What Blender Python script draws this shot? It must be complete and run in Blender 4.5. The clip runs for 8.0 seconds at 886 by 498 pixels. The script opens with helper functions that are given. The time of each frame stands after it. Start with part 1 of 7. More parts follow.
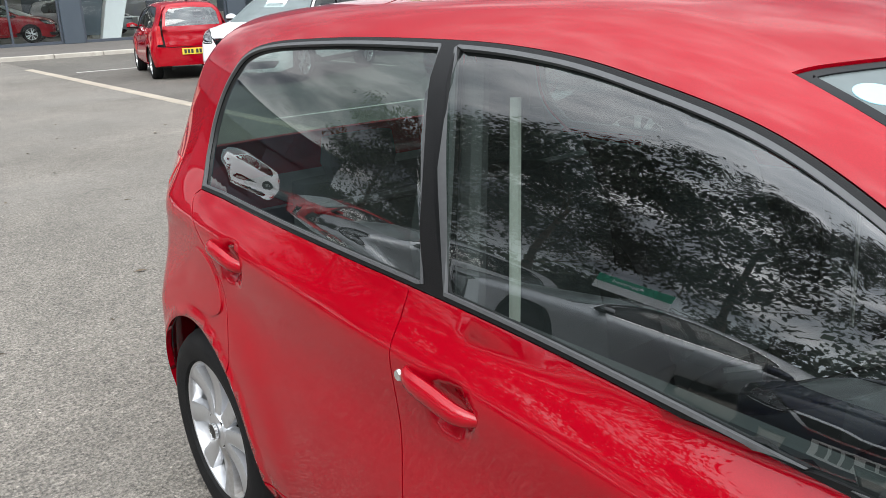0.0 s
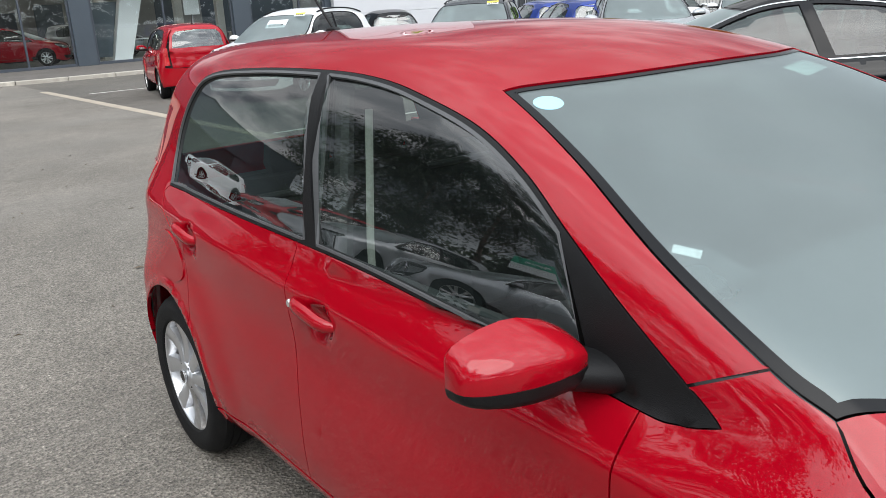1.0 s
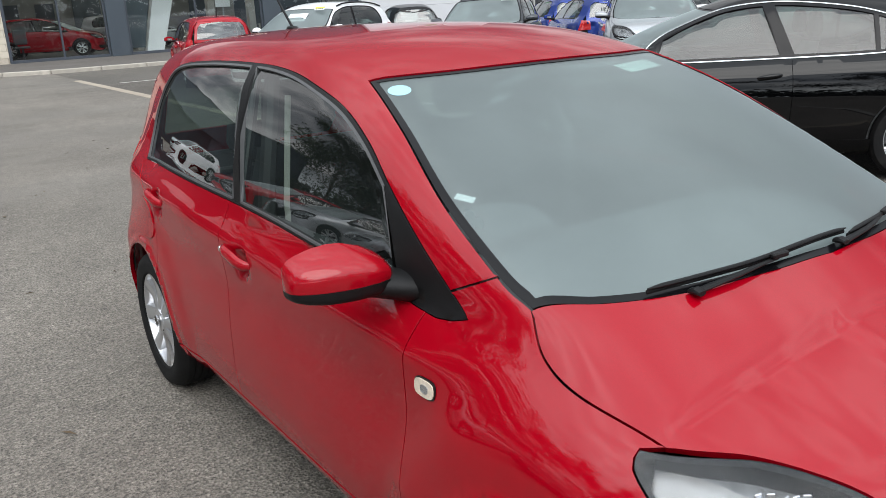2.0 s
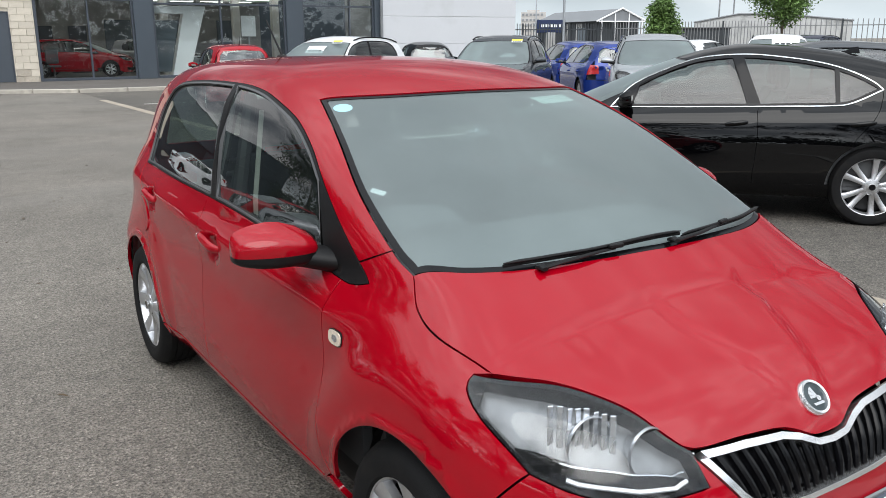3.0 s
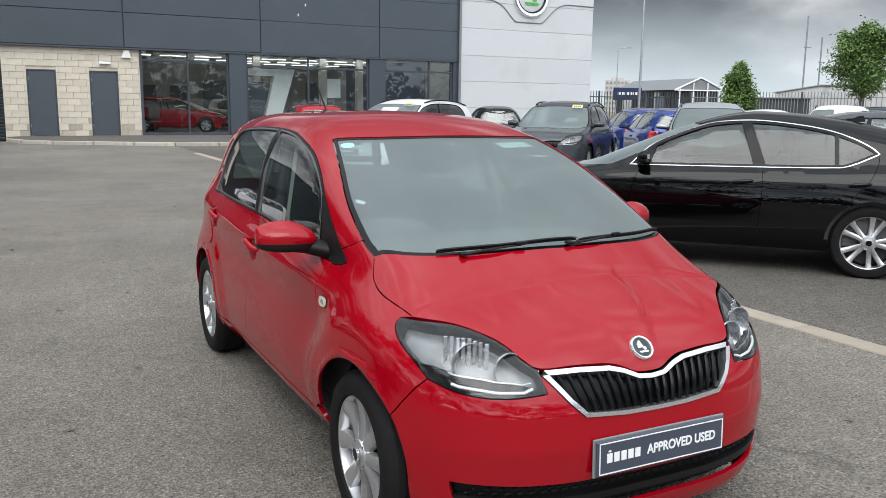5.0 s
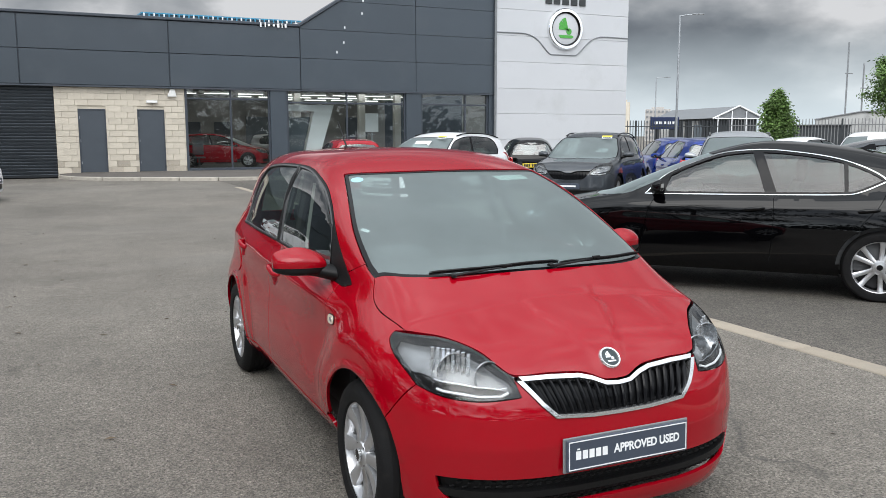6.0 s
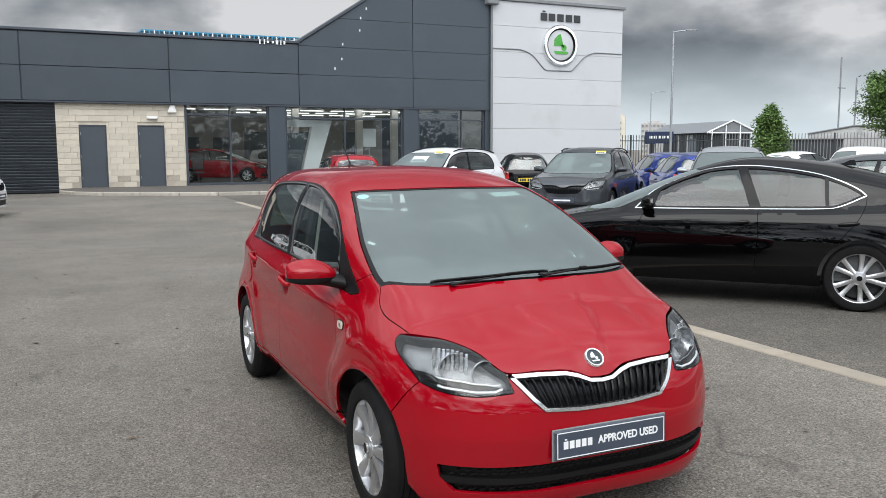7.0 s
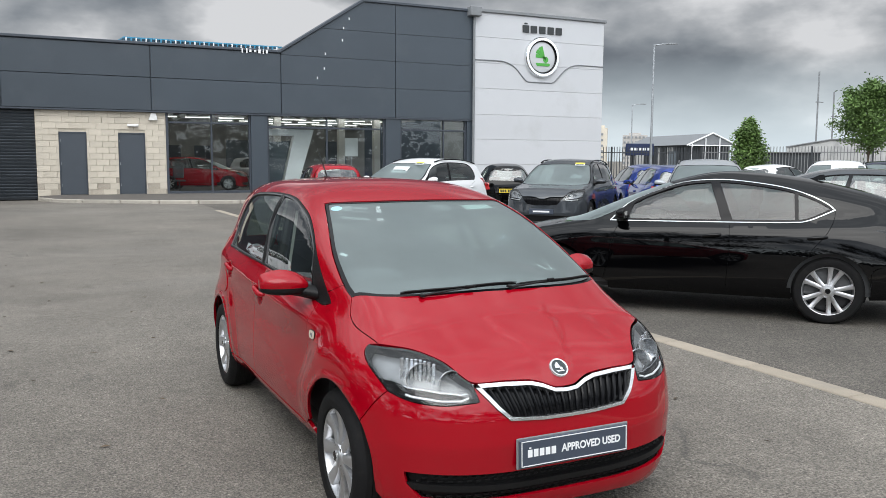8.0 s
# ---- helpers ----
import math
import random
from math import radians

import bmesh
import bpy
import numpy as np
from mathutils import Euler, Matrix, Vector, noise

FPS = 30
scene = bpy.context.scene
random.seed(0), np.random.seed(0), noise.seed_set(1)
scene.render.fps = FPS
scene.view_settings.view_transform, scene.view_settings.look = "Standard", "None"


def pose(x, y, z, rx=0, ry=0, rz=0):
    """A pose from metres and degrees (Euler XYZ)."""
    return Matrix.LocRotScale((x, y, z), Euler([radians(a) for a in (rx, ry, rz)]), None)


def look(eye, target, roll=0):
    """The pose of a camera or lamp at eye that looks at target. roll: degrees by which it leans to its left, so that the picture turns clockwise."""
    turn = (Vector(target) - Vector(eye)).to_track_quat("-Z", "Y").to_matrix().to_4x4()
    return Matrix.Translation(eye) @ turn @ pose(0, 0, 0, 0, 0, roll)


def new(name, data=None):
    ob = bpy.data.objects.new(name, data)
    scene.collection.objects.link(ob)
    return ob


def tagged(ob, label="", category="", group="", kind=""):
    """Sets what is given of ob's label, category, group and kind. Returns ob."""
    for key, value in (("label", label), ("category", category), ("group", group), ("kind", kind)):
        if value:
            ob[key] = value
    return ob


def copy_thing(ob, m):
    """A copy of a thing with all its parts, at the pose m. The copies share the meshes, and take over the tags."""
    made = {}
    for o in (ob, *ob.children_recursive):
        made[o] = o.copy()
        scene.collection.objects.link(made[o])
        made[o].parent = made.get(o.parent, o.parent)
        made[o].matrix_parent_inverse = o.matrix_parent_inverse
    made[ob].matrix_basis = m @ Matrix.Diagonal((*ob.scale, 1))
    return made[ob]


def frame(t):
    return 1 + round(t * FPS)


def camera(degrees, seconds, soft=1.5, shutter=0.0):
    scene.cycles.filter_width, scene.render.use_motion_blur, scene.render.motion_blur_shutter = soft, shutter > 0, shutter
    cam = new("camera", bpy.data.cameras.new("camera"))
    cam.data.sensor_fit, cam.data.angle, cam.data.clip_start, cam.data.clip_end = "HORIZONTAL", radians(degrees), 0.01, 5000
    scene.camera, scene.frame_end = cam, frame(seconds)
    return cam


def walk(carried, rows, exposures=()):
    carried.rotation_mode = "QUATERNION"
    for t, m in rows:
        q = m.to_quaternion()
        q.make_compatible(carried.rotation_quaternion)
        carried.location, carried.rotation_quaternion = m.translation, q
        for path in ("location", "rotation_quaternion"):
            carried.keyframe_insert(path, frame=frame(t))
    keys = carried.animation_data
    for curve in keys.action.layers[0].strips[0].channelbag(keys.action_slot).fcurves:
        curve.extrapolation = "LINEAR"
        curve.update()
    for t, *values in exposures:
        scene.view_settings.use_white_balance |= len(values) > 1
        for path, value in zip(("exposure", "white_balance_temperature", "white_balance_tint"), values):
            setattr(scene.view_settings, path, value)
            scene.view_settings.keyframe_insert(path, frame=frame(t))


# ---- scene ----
cam = camera(56.0, 8.0, soft=0.85)
PATH = [
    (0, (-0.016, 0.146, 1.442), (1.14, 1.675, 0.847), -2.2),
    (0.5, (-0.071, -0.221, 1.447), (1.035, 1.335, 0.85), -3.8),
    (1, (-0.129, -0.56, 1.499), (1.001, 0.991, 0.937), -3.5),
    (1.5, (-0.091, -0.913, 1.49), (1.004, 0.664, 0.93), -2.7),
    (2, (-0.11, -1.201, 1.518), (0.958, 0.39, 0.946), -3.0),
    (2.2, (-0.149, -1.302, 1.509), (0.928, 0.286, 0.945), -2.7),
    (3.3, (-0.163, -1.922, 1.51), (0.865, -0.269, 1.052), 0.4),
    (3.5, (-0.156, -2.021, 1.511), (0.85, -0.35, 1.066), 0.5),
    (4, (-0.222, -2.271, 1.481), (0.748, -0.572, 1.065), 0.7),
    (4.5, (-0.281, -2.514, 1.466), (0.656, -0.788, 1.087), 0.7),
    (5.8, (-0.265, -3.101, 1.518), (0.574, -1.308, 1.234), 0.2),
    (6, (-0.267, -3.166, 1.511), (0.554, -1.362, 1.242), -0.1),
    (6.5, (-0.371, -3.342, 1.513), (0.445, -1.533, 1.263), -0.2),
    (7, (-0.413, -3.454, 1.542), (0.417, -1.649, 1.306), -0.2),
    (7.5, (-0.392, -3.517, 1.56), (0.459, -1.721, 1.338), 0.0),
    (8, (-0.396, -3.549, 1.562), (0.473, -1.76, 1.349), 0.3),
]
walk(cam, [(t, look(eye, target, roll)) for t, eye, target, roll in PATH], [(0, 0.48), (0.6, 0.32), (1, 0.14), (2, 0.0), (3.5, -0.05), (8, -0.12)])

# ---- sky, sun, exposure ----
SUN_ROT, SUN_ELEV = radians(215), radians(48)
world = bpy.data.worlds.new("overcast_sky")
scene.world = world
world.use_nodes = True


def build_sky():
    nt = world.node_tree
    nt.nodes.clear()
    N, L = nt.nodes.new, nt.links.new
    out, bg, sky = N("ShaderNodeOutputWorld"), N("ShaderNodeBackground"), N("ShaderNodeTexSky")
    sky.sky_type, sky.sun_disc, sky.sun_elevation, sky.sun_rotation = "NISHITA", False, SUN_ELEV, SUN_ROT
    co, sep = N("ShaderNodeTexCoord"), N("ShaderNodeSeparateXYZ")
    L(co.outputs["Generated"], sep.inputs[0])
    # the cloud layer: heaped clouds, flattened towards the horizon
    lay = N("ShaderNodeMapping"); lay.inputs["Scale"].default_value = (1.0, 1.0, 2.1); lay.inputs["Location"].default_value = SKY_SHIFT
    L(co.outputs["Generated"], lay.inputs[0])
    big, fine = N("ShaderNodeTexNoise"), N("ShaderNodeTexNoise")
    for n, scale, detail, warp in ((big, 2.1, 4, 0.0), (fine, 6.5, 8, 0.0)):
        n.inputs["Scale"].default_value, n.inputs["Detail"].default_value, n.inputs["Distortion"].default_value = scale, detail, warp
        n.inputs["Roughness"].default_value = 0.5
        L(lay.outputs[0], n.inputs["Vector"])
    mix = N("ShaderNodeMix"); mix.data_type = "FLOAT"; mix.inputs[0].default_value = 0.5
    L(big.outputs[0], mix.inputs[2]); L(fine.outputs[0], mix.inputs[3])
    tone = N("ShaderNodeValToRGB")
    e = tone.color_ramp.elements
    e[0].position, e[0].color = 0.36, (0.24, 0.27, 0.315, 1)
    e[1].position, e[1].color = 0.60, (1.45, 1.46, 1.49, 1)
    for pos, c in ((0.43, (0.33, 0.365, 0.415, 1)), (0.48, (0.52, 0.56, 0.61, 1)), (0.54, (0.86, 0.89, 0.93, 1))):
        m = e.new(pos); m.color = c
    L(mix.outputs[0], tone.inputs[0])
    # brighter towards the horizon, where the cloud thins out
    low = N("ShaderNodeMapRange"); low.inputs[1].default_value, low.inputs[2].default_value, low.inputs[3].default_value, low.inputs[4].default_value = 0.015, 0.12, 0.80, 0.0
    L(sep.outputs["Z"], low.inputs[0])
    pale = N("ShaderNodeMix"); pale.data_type = "RGBA"; pale.inputs[7].default_value = (1.75, 2.0, 2.15, 1)
    L(low.outputs[0], pale.inputs[0]); L(tone.outputs[0], pale.inputs[6])
    scale = N("ShaderNodeVectorMath"); scale.operation = "SCALE"; scale.inputs["Scale"].default_value = SKY_CLOUD
    # overhead the layer is closed and more even
    flat = N("ShaderNodeMapRange"); flat.inputs[1].default_value, flat.inputs[2].default_value, flat.inputs[3].default_value, flat.inputs[4].default_value = 0.25, 0.55, 0.0, 0.65
    L(sep.outputs["Z"], flat.inputs[0])
    even = N("ShaderNodeMix"); even.data_type = "RGBA"; even.inputs[7].default_value = (0.70, 0.745, 0.785, 1)
    L(flat.outputs[0], even.inputs[0]); L(pale.outputs[2], even.inputs[6])
    L(even.outputs[2], scale.inputs[0])
    # an overcast sky is far brighter overhead than near the horizon
    rise = N("ShaderNodeMapRange"); rise.inputs[1].default_value, rise.inputs[2].default_value, rise.inputs[3].default_value, rise.inputs[4].default_value = 0.17, 0.70, 1.0, SKY_ZENITH
    L(sep.outputs["Z"], rise.inputs[0])
    lift = N("ShaderNodeVectorMath"); lift.operation = "SCALE"
    L(scale.outputs[0], lift.inputs[0]); L(rise.outputs[0], lift.inputs["Scale"])
    clear = N("ShaderNodeVectorMath"); clear.operation = "SCALE"; clear.inputs["Scale"].default_value = 0.08
    L(sky.outputs[0], clear.inputs[0])
    both = N("ShaderNodeMix"); both.data_type = "RGBA"; both.inputs[0].default_value = 0.88
    L(clear.outputs[0], both.inputs[6]); L(lift.outputs[0], both.inputs[7])
    # the cloud is brighter on the side where the sun stands behind it
    near, glowing, lit = N("ShaderNodeVectorMath"), N("ShaderNodeMapRange"), N("ShaderNodeVectorMath")
    near.operation, lit.operation = "DOT_PRODUCT", "SCALE"
    near.inputs[1].default_value = (math.sin(SUN_ROT) * math.cos(SUN_ELEV), math.cos(SUN_ROT) * math.cos(SUN_ELEV), math.sin(SUN_ELEV))
    L(co.outputs["Generated"], near.inputs[0]); L(near.outputs["Value"], glowing.inputs[0])
    for i, v in enumerate((-0.1, 1.0, SKY_FAR, SKY_NEAR)):
        glowing.inputs[i + 1].default_value = v
    L(both.outputs[2], lit.inputs[0]); L(glowing.outputs[0], lit.inputs["Scale"])
    L(lit.outputs[0], bg.inputs[0]); bg.inputs[1].default_value = 1.0
    L(bg.outputs[0], out.inputs[0])


SKY_CLOUD, SKY_ZENITH, SKY_SHIFT = 1.12, 1.35, (0.9, 0.55, 0.1)
SKY_FAR, SKY_NEAR = 0.50, 2.75
build_sky()
sun = new("sun", bpy.data.lights.new("sun", "SUN"))
sun.data.energy, sun.data.angle, sun.data.color = 1.5, radians(50), (1.0, 0.96, 0.9)
sun.matrix_world = look((0, 0, 30), (30 * math.sin(SUN_ROT) * -1, 30 * math.cos(SUN_ROT) * -1, 30 - 30 * math.tan(SUN_ELEV)))

# ---- materials ----
MATS = {}


def material(name):
    m = bpy.data.materials.new(name)
    m.use_nodes = True
    MATS[name] = m
    nt = m.node_tree
    return m, nt, nt.nodes["Principled BSDF"]


def surface(name, colour, rough=0.5, metal=0.0, vary=0.12, scale=3.0, grain=0.0, grain_scale=120.0, coat=0.0, spec=0.5, rand=0.0, dirt=None, dirt_scale=0.8, rough_vary=0.1, coat_rough=0.03):
    """A plain material with colour that shifts at two scales, fine relief and, where asked, blotches of dirt."""
    m, nt, b = material(name)
    N, L = nt.nodes.new, nt.links.new
    co = N("ShaderNodeTexCoord")
    n1, n2 = N("ShaderNodeTexNoise"), N("ShaderNodeTexNoise")
    n1.inputs["Scale"].default_value, n1.inputs["Detail"].default_value = scale, 5
    n2.inputs["Scale"].default_value, n2.inputs["Detail"].default_value = grain_scale, 3
    L(co.outputs["Object"], n1.inputs[0]); L(co.outputs["Object"], n2.inputs[0])
    blend = N("ShaderNodeMath"); blend.operation = "MULTIPLY_ADD"; blend.inputs[1].default_value = 0.6
    half = N("ShaderNodeMath"); half.operation = "MULTIPLY"; half.inputs[1].default_value = 0.4
    L(n2.outputs[0], half.inputs[0]); L(n1.outputs[0], blend.inputs[0]); L(half.outputs[0], blend.inputs[2])
    ramp = N("ShaderNodeMapRange")
    ramp.inputs[1].default_value, ramp.inputs[2].default_value = 0.3, 0.7
    ramp.inputs[3].default_value, ramp.inputs[4].default_value = 1 - vary, 1 + vary
    L(blend.outputs[0], ramp.inputs[0])
    tint = N("ShaderNodeVectorMath"); tint.operation = "SCALE"
    tint.inputs[0].default_value = colour
    fac = ramp.outputs[0]
    if rand:
        info = N("ShaderNodeObjectInfo")
        r = N("ShaderNodeMapRange"); r.inputs[3].default_value, r.inputs[4].default_value = 1 - rand, 1 + rand
        L(info.outputs["Random"], r.inputs[0])
        mul = N("ShaderNodeMath"); mul.operation = "MULTIPLY"
        L(fac, mul.inputs[0]); L(r.outputs[0], mul.inputs[1]); fac = mul.outputs[0]
    L(fac, tint.inputs["Scale"])
    col = tint.outputs[0]
    if dirt:
        n3 = N("ShaderNodeTexNoise"); n3.inputs["Scale"].default_value, n3.inputs["Detail"].default_value, n3.inputs["Roughness"].default_value = dirt_scale, 8, 0.65
        L(co.outputs["Object"], n3.inputs[0])
        dr = N("ShaderNodeMapRange"); dr.inputs[1].default_value, dr.inputs[2].default_value = 0.52, 0.72
        L(n3.outputs[0], dr.inputs[0])
        mx = N("ShaderNodeMix"); mx.data_type = "RGBA"; mx.inputs[7].default_value = (*dirt, 1)
        L(dr.outputs[0], mx.inputs[0]); L(col, mx.inputs[6]); col = mx.outputs[2]
    L(col, b.inputs["Base Color"])
    rr = N("ShaderNodeMapRange"); rr.inputs[3].default_value, rr.inputs[4].default_value = max(rough - rough_vary, 0.02), min(rough + rough_vary, 1)
    L(n1.outputs[0], rr.inputs[0]); L(rr.outputs[0], b.inputs["Roughness"])
    b.inputs["Metallic"].default_value, b.inputs["Coat Weight"].default_value, b.inputs["Specular IOR Level"].default_value = metal, coat, spec
    b.inputs["Coat Roughness"].default_value = coat_rough
    if grain:
        bump = N("ShaderNodeBump"); bump.inputs["Strength"].default_value, bump.inputs["Distance"].default_value = grain, 0.004
        L(n2.outputs[0], bump.inputs["Height"]); L(bump.outputs[0], b.inputs["Normal"])
    return m


def car_paint(name, colour, flake=0.25, rough=0.3, metal=0.0, dust=0.03, coat=1.0):
    """Lacquered paint: a coloured base with fine flake under a clear coat, and a thin film of road dust."""
    m, nt, b = material(name)
    N, L = nt.nodes.new, nt.links.new
    co, v, n = N("ShaderNodeTexCoord"), N("ShaderNodeTexVoronoi"), N("ShaderNodeTexNoise")
    v.inputs["Scale"].default_value, n.inputs["Scale"].default_value, n.inputs["Detail"].default_value = 900, 2.2, 6
    L(co.outputs["Object"], v.inputs["Vector"]); L(co.outputs["Object"], n.inputs["Vector"])
    mr = N("ShaderNodeMapRange"); mr.inputs[3].default_value, mr.inputs[4].default_value = 1 - flake, 1 + flake
    L(v.outputs["Color"], mr.inputs[0])
    sc = N("ShaderNodeVectorMath"); sc.operation = "SCALE"; sc.inputs[0].default_value = colour
    L(mr.outputs[0], sc.inputs["Scale"])
    mx = N("ShaderNodeMix"); mx.data_type = "RGBA"; mx.inputs[7].default_value = (0.33, 0.31, 0.28, 1)
    dm = N("ShaderNodeMapRange"); dm.inputs[1].default_value, dm.inputs[2].default_value, dm.inputs[4].default_value = 0.4, 0.75, dust
    L(n.outputs[0], dm.inputs[0]); L(dm.outputs[0], mx.inputs[0]); L(sc.outputs[0], mx.inputs[6])
    L(mx.outputs[2], b.inputs["Base Color"])
    b.inputs["Roughness"].default_value, b.inputs["Metallic"].default_value = rough, metal
    b.inputs["Specular IOR Level"].default_value = 0.0
    b.inputs["Coat Weight"].default_value, b.inputs["Coat IOR"].default_value = coat, 1.5
    cr = N("ShaderNodeMapRange"); cr.inputs[3].default_value, cr.inputs[4].default_value = 0.004, 0.018
    L(n.outputs[0], cr.inputs[0]); L(cr.outputs[0], b.inputs["Coat Roughness"])
    return m


def pane_glass(name, tint, dust=0.02, ior=1.5, rough=0.0, haze=0.0):
    """Thin sheet of glass: clear through, with the gloss of glass and a little dust; where asked, a painted pale haze
    stands in for reflected light and softens part of the gloss.
    """
    m, nt, b = material(name)
    N, L = nt.nodes.new, nt.links.new
    nt.nodes.remove(b)
    out = nt.nodes["Material Output"]
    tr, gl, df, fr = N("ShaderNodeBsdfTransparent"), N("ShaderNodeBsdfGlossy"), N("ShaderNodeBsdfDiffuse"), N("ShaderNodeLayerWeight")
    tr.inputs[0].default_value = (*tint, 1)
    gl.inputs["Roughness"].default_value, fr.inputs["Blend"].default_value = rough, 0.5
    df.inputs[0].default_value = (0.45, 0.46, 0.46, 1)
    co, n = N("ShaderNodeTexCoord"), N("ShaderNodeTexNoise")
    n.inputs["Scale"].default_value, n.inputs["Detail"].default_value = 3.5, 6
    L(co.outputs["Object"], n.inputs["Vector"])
    dr = N("ShaderNodeMapRange"); dr.inputs[1].default_value, dr.inputs[2].default_value, dr.inputs[3].default_value, dr.inputs[4].default_value = 0.3, 0.8, dust * (0.85 if haze else 0.4), dust * (1.15 if haze else 1.6)
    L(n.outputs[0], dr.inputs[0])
    dust_haze, glossy = N("ShaderNodeMixShader"), N("ShaderNodeMixShader")
    L(dr.outputs[0], dust_haze.inputs[0]); L(tr.outputs[0], dust_haze.inputs[1]); L(df.outputs[0], dust_haze.inputs[2])
    # a pane mirrors at both its faces: 2R / (1 + R)
    twice, plus, both = N("ShaderNodeMath"), N("ShaderNodeMath"), N("ShaderNodeMath")
    twice.operation, plus.operation, both.operation = "MULTIPLY", "ADD", "DIVIDE"
    twice.inputs[1].default_value, plus.inputs[1].default_value = 2.0, 1.0
    base = ((ior - 1) / (ior + 1)) ** 2
    fifth, one = N("ShaderNodeMath"), N("ShaderNodeMath")
    fifth.operation, one.operation = "POWER", "MULTIPLY_ADD"
    fifth.inputs[1].default_value, one.inputs[1].default_value, one.inputs[2].default_value = 5.0, 1 - base, base
    L(fr.outputs["Facing"], fifth.inputs[0]); L(fifth.outputs[0], one.inputs[0])
    L(one.outputs[0], twice.inputs[0]); L(one.outputs[0], plus.inputs[0]); L(twice.outputs[0], both.inputs[0]); L(plus.outputs[0], both.inputs[1])
    L(both.outputs[0], glossy.inputs[0]); L(dust_haze.outputs[0], glossy.inputs[1])
    if haze:
        # reflected haze is put into the pane as a pale teal diffuse colour
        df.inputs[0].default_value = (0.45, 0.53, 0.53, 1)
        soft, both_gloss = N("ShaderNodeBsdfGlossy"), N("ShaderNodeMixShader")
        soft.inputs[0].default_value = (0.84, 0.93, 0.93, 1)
        soft.inputs["Roughness"].default_value, both_gloss.inputs[0].default_value = 0.29, haze
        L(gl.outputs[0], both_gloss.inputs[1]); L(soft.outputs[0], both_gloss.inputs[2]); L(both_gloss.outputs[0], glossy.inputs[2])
    else:
        L(gl.outputs[0], glossy.inputs[2])
    L(glossy.outputs[0], out.inputs[0])
    return m


def glow(name, colour, strength):
    m, nt, b = material(name)
    b.inputs["Base Color"].default_value = (*colour, 1)
    b.inputs["Emission Color"].default_value, b.inputs["Emission Strength"].default_value = (*colour, 1), strength
    return m


def asphalt_material(name="asphalt", shade=1.0):
    """Worn asphalt: grey stones in dark binder, pale worn sweeps, dark oil marks and hairline cracks."""
    m, nt, b = material(name)
    N, L = nt.nodes.new, nt.links.new
    co = N("ShaderNodeTexCoord")

    def noise_at(scale, detail=4, rough=0.55, warp=0.0, vec=None):
        n = N("ShaderNodeTexNoise")
        n.inputs["Scale"].default_value, n.inputs["Detail"].default_value, n.inputs["Roughness"].default_value, n.inputs["Distortion"].default_value = scale, detail, rough, warp
        L(vec or co.outputs["Object"], n.inputs["Vector"])
        return n.outputs[0]

    def span(v, a, b0, c, d):
        r = N("ShaderNodeMapRange")
        for i, x in enumerate((a, b0, c, d)):
            r.inputs[i + 1].default_value = x
        L(v, r.inputs[0])
        return r.outputs[0]

    def mult(a, b0):
        r = N("ShaderNodeMath"); r.operation = "MULTIPLY"; L(a, r.inputs[0]); L(b0, r.inputs[1])
        return r.outputs[0]

    stones = N("ShaderNodeTexVoronoi"); stones.inputs["Scale"].default_value = 85
    L(co.outputs["Object"], stones.inputs["Vector"])
    sep = N("ShaderNodeSeparateColor"); L(stones.outputs["Color"], sep.inputs[0])
    grit = mult(span(noise_at(70, 6, 0.85), 0.37, 0.63, 0.20, 1.86), span(sep.outputs[0], 0.0, 1.0, 0.75, 1.3))
    chip = N("ShaderNodeTexVoronoi"); chip.inputs["Scale"].default_value = 46
    L(co.outputs["Object"], chip.inputs["Vector"])
    csep = N("ShaderNodeSeparateColor"); L(chip.outputs["Color"], csep.inputs[0])
    spot = mult(span(chip.outputs["Distance"], 0.16, 0.24, 1.0, 0.0), span(csep.outputs[0], 0.90, 0.97, 0.0, 1.0))
    pit = mult(span(chip.outputs["Distance"], 0.2, 0.3, 1.0, 0.0), span(csep.outputs[1], 0.86, 0.95, 0.0, 1.0))
    k = mult(grit, span(noise_at(0.35, 6, 0.6, 0.4), 0.3, 0.7, 0.76, 1.22))
    k = mult(k, span(noise_at(2.2, 5), 0.3, 0.7, 0.9, 1.1))
    k = mult(mult(k, span(noise_at(14.0, 5, 0.65), 0.35, 0.65, 0.86, 1.14)), mult(span(spot, 0, 1, 1.0, 2.2), span(pit, 0, 1, 1.0, 0.45)))
    k = mult(k, span(noise_at(1.1, 5, 0.6, 0.8), 0.62, 0.72, 1.0, 0.72))
    base = N("ShaderNodeVectorMath"); base.operation = "SCALE"; base.inputs[0].default_value = tuple(c * shade for c in (0.156, 0.141, 0.121))
    L(k, base.inputs["Scale"])
    stretch = N("ShaderNodeMapping"); stretch.inputs["Scale"].default_value = (0.35, 1.0, 1.0); stretch.inputs["Rotation"].default_value = (0, 0, 0.3)
    L(co.outputs["Object"], stretch.inputs[0])
    pale = N("ShaderNodeMix"); pale.data_type = "RGBA"; pale.inputs[7].default_value = (0.210 * shade, 0.197 * shade, 0.177 * shade, 1)
    L(span(noise_at(0.28, 6, 0.6, 0.5, stretch.outputs[0]), 0.5, 0.72, 0.0, 0.55), pale.inputs[0]); L(base.outputs[0], pale.inputs[6])
    crack = N("ShaderNodeTexVoronoi"); crack.feature = "DISTANCE_TO_EDGE"; crack.inputs["Scale"].default_value = 0.23
    warp = N("ShaderNodeTexNoise"); warp.inputs["Scale"].default_value, warp.inputs["Detail"].default_value = 1.3, 6
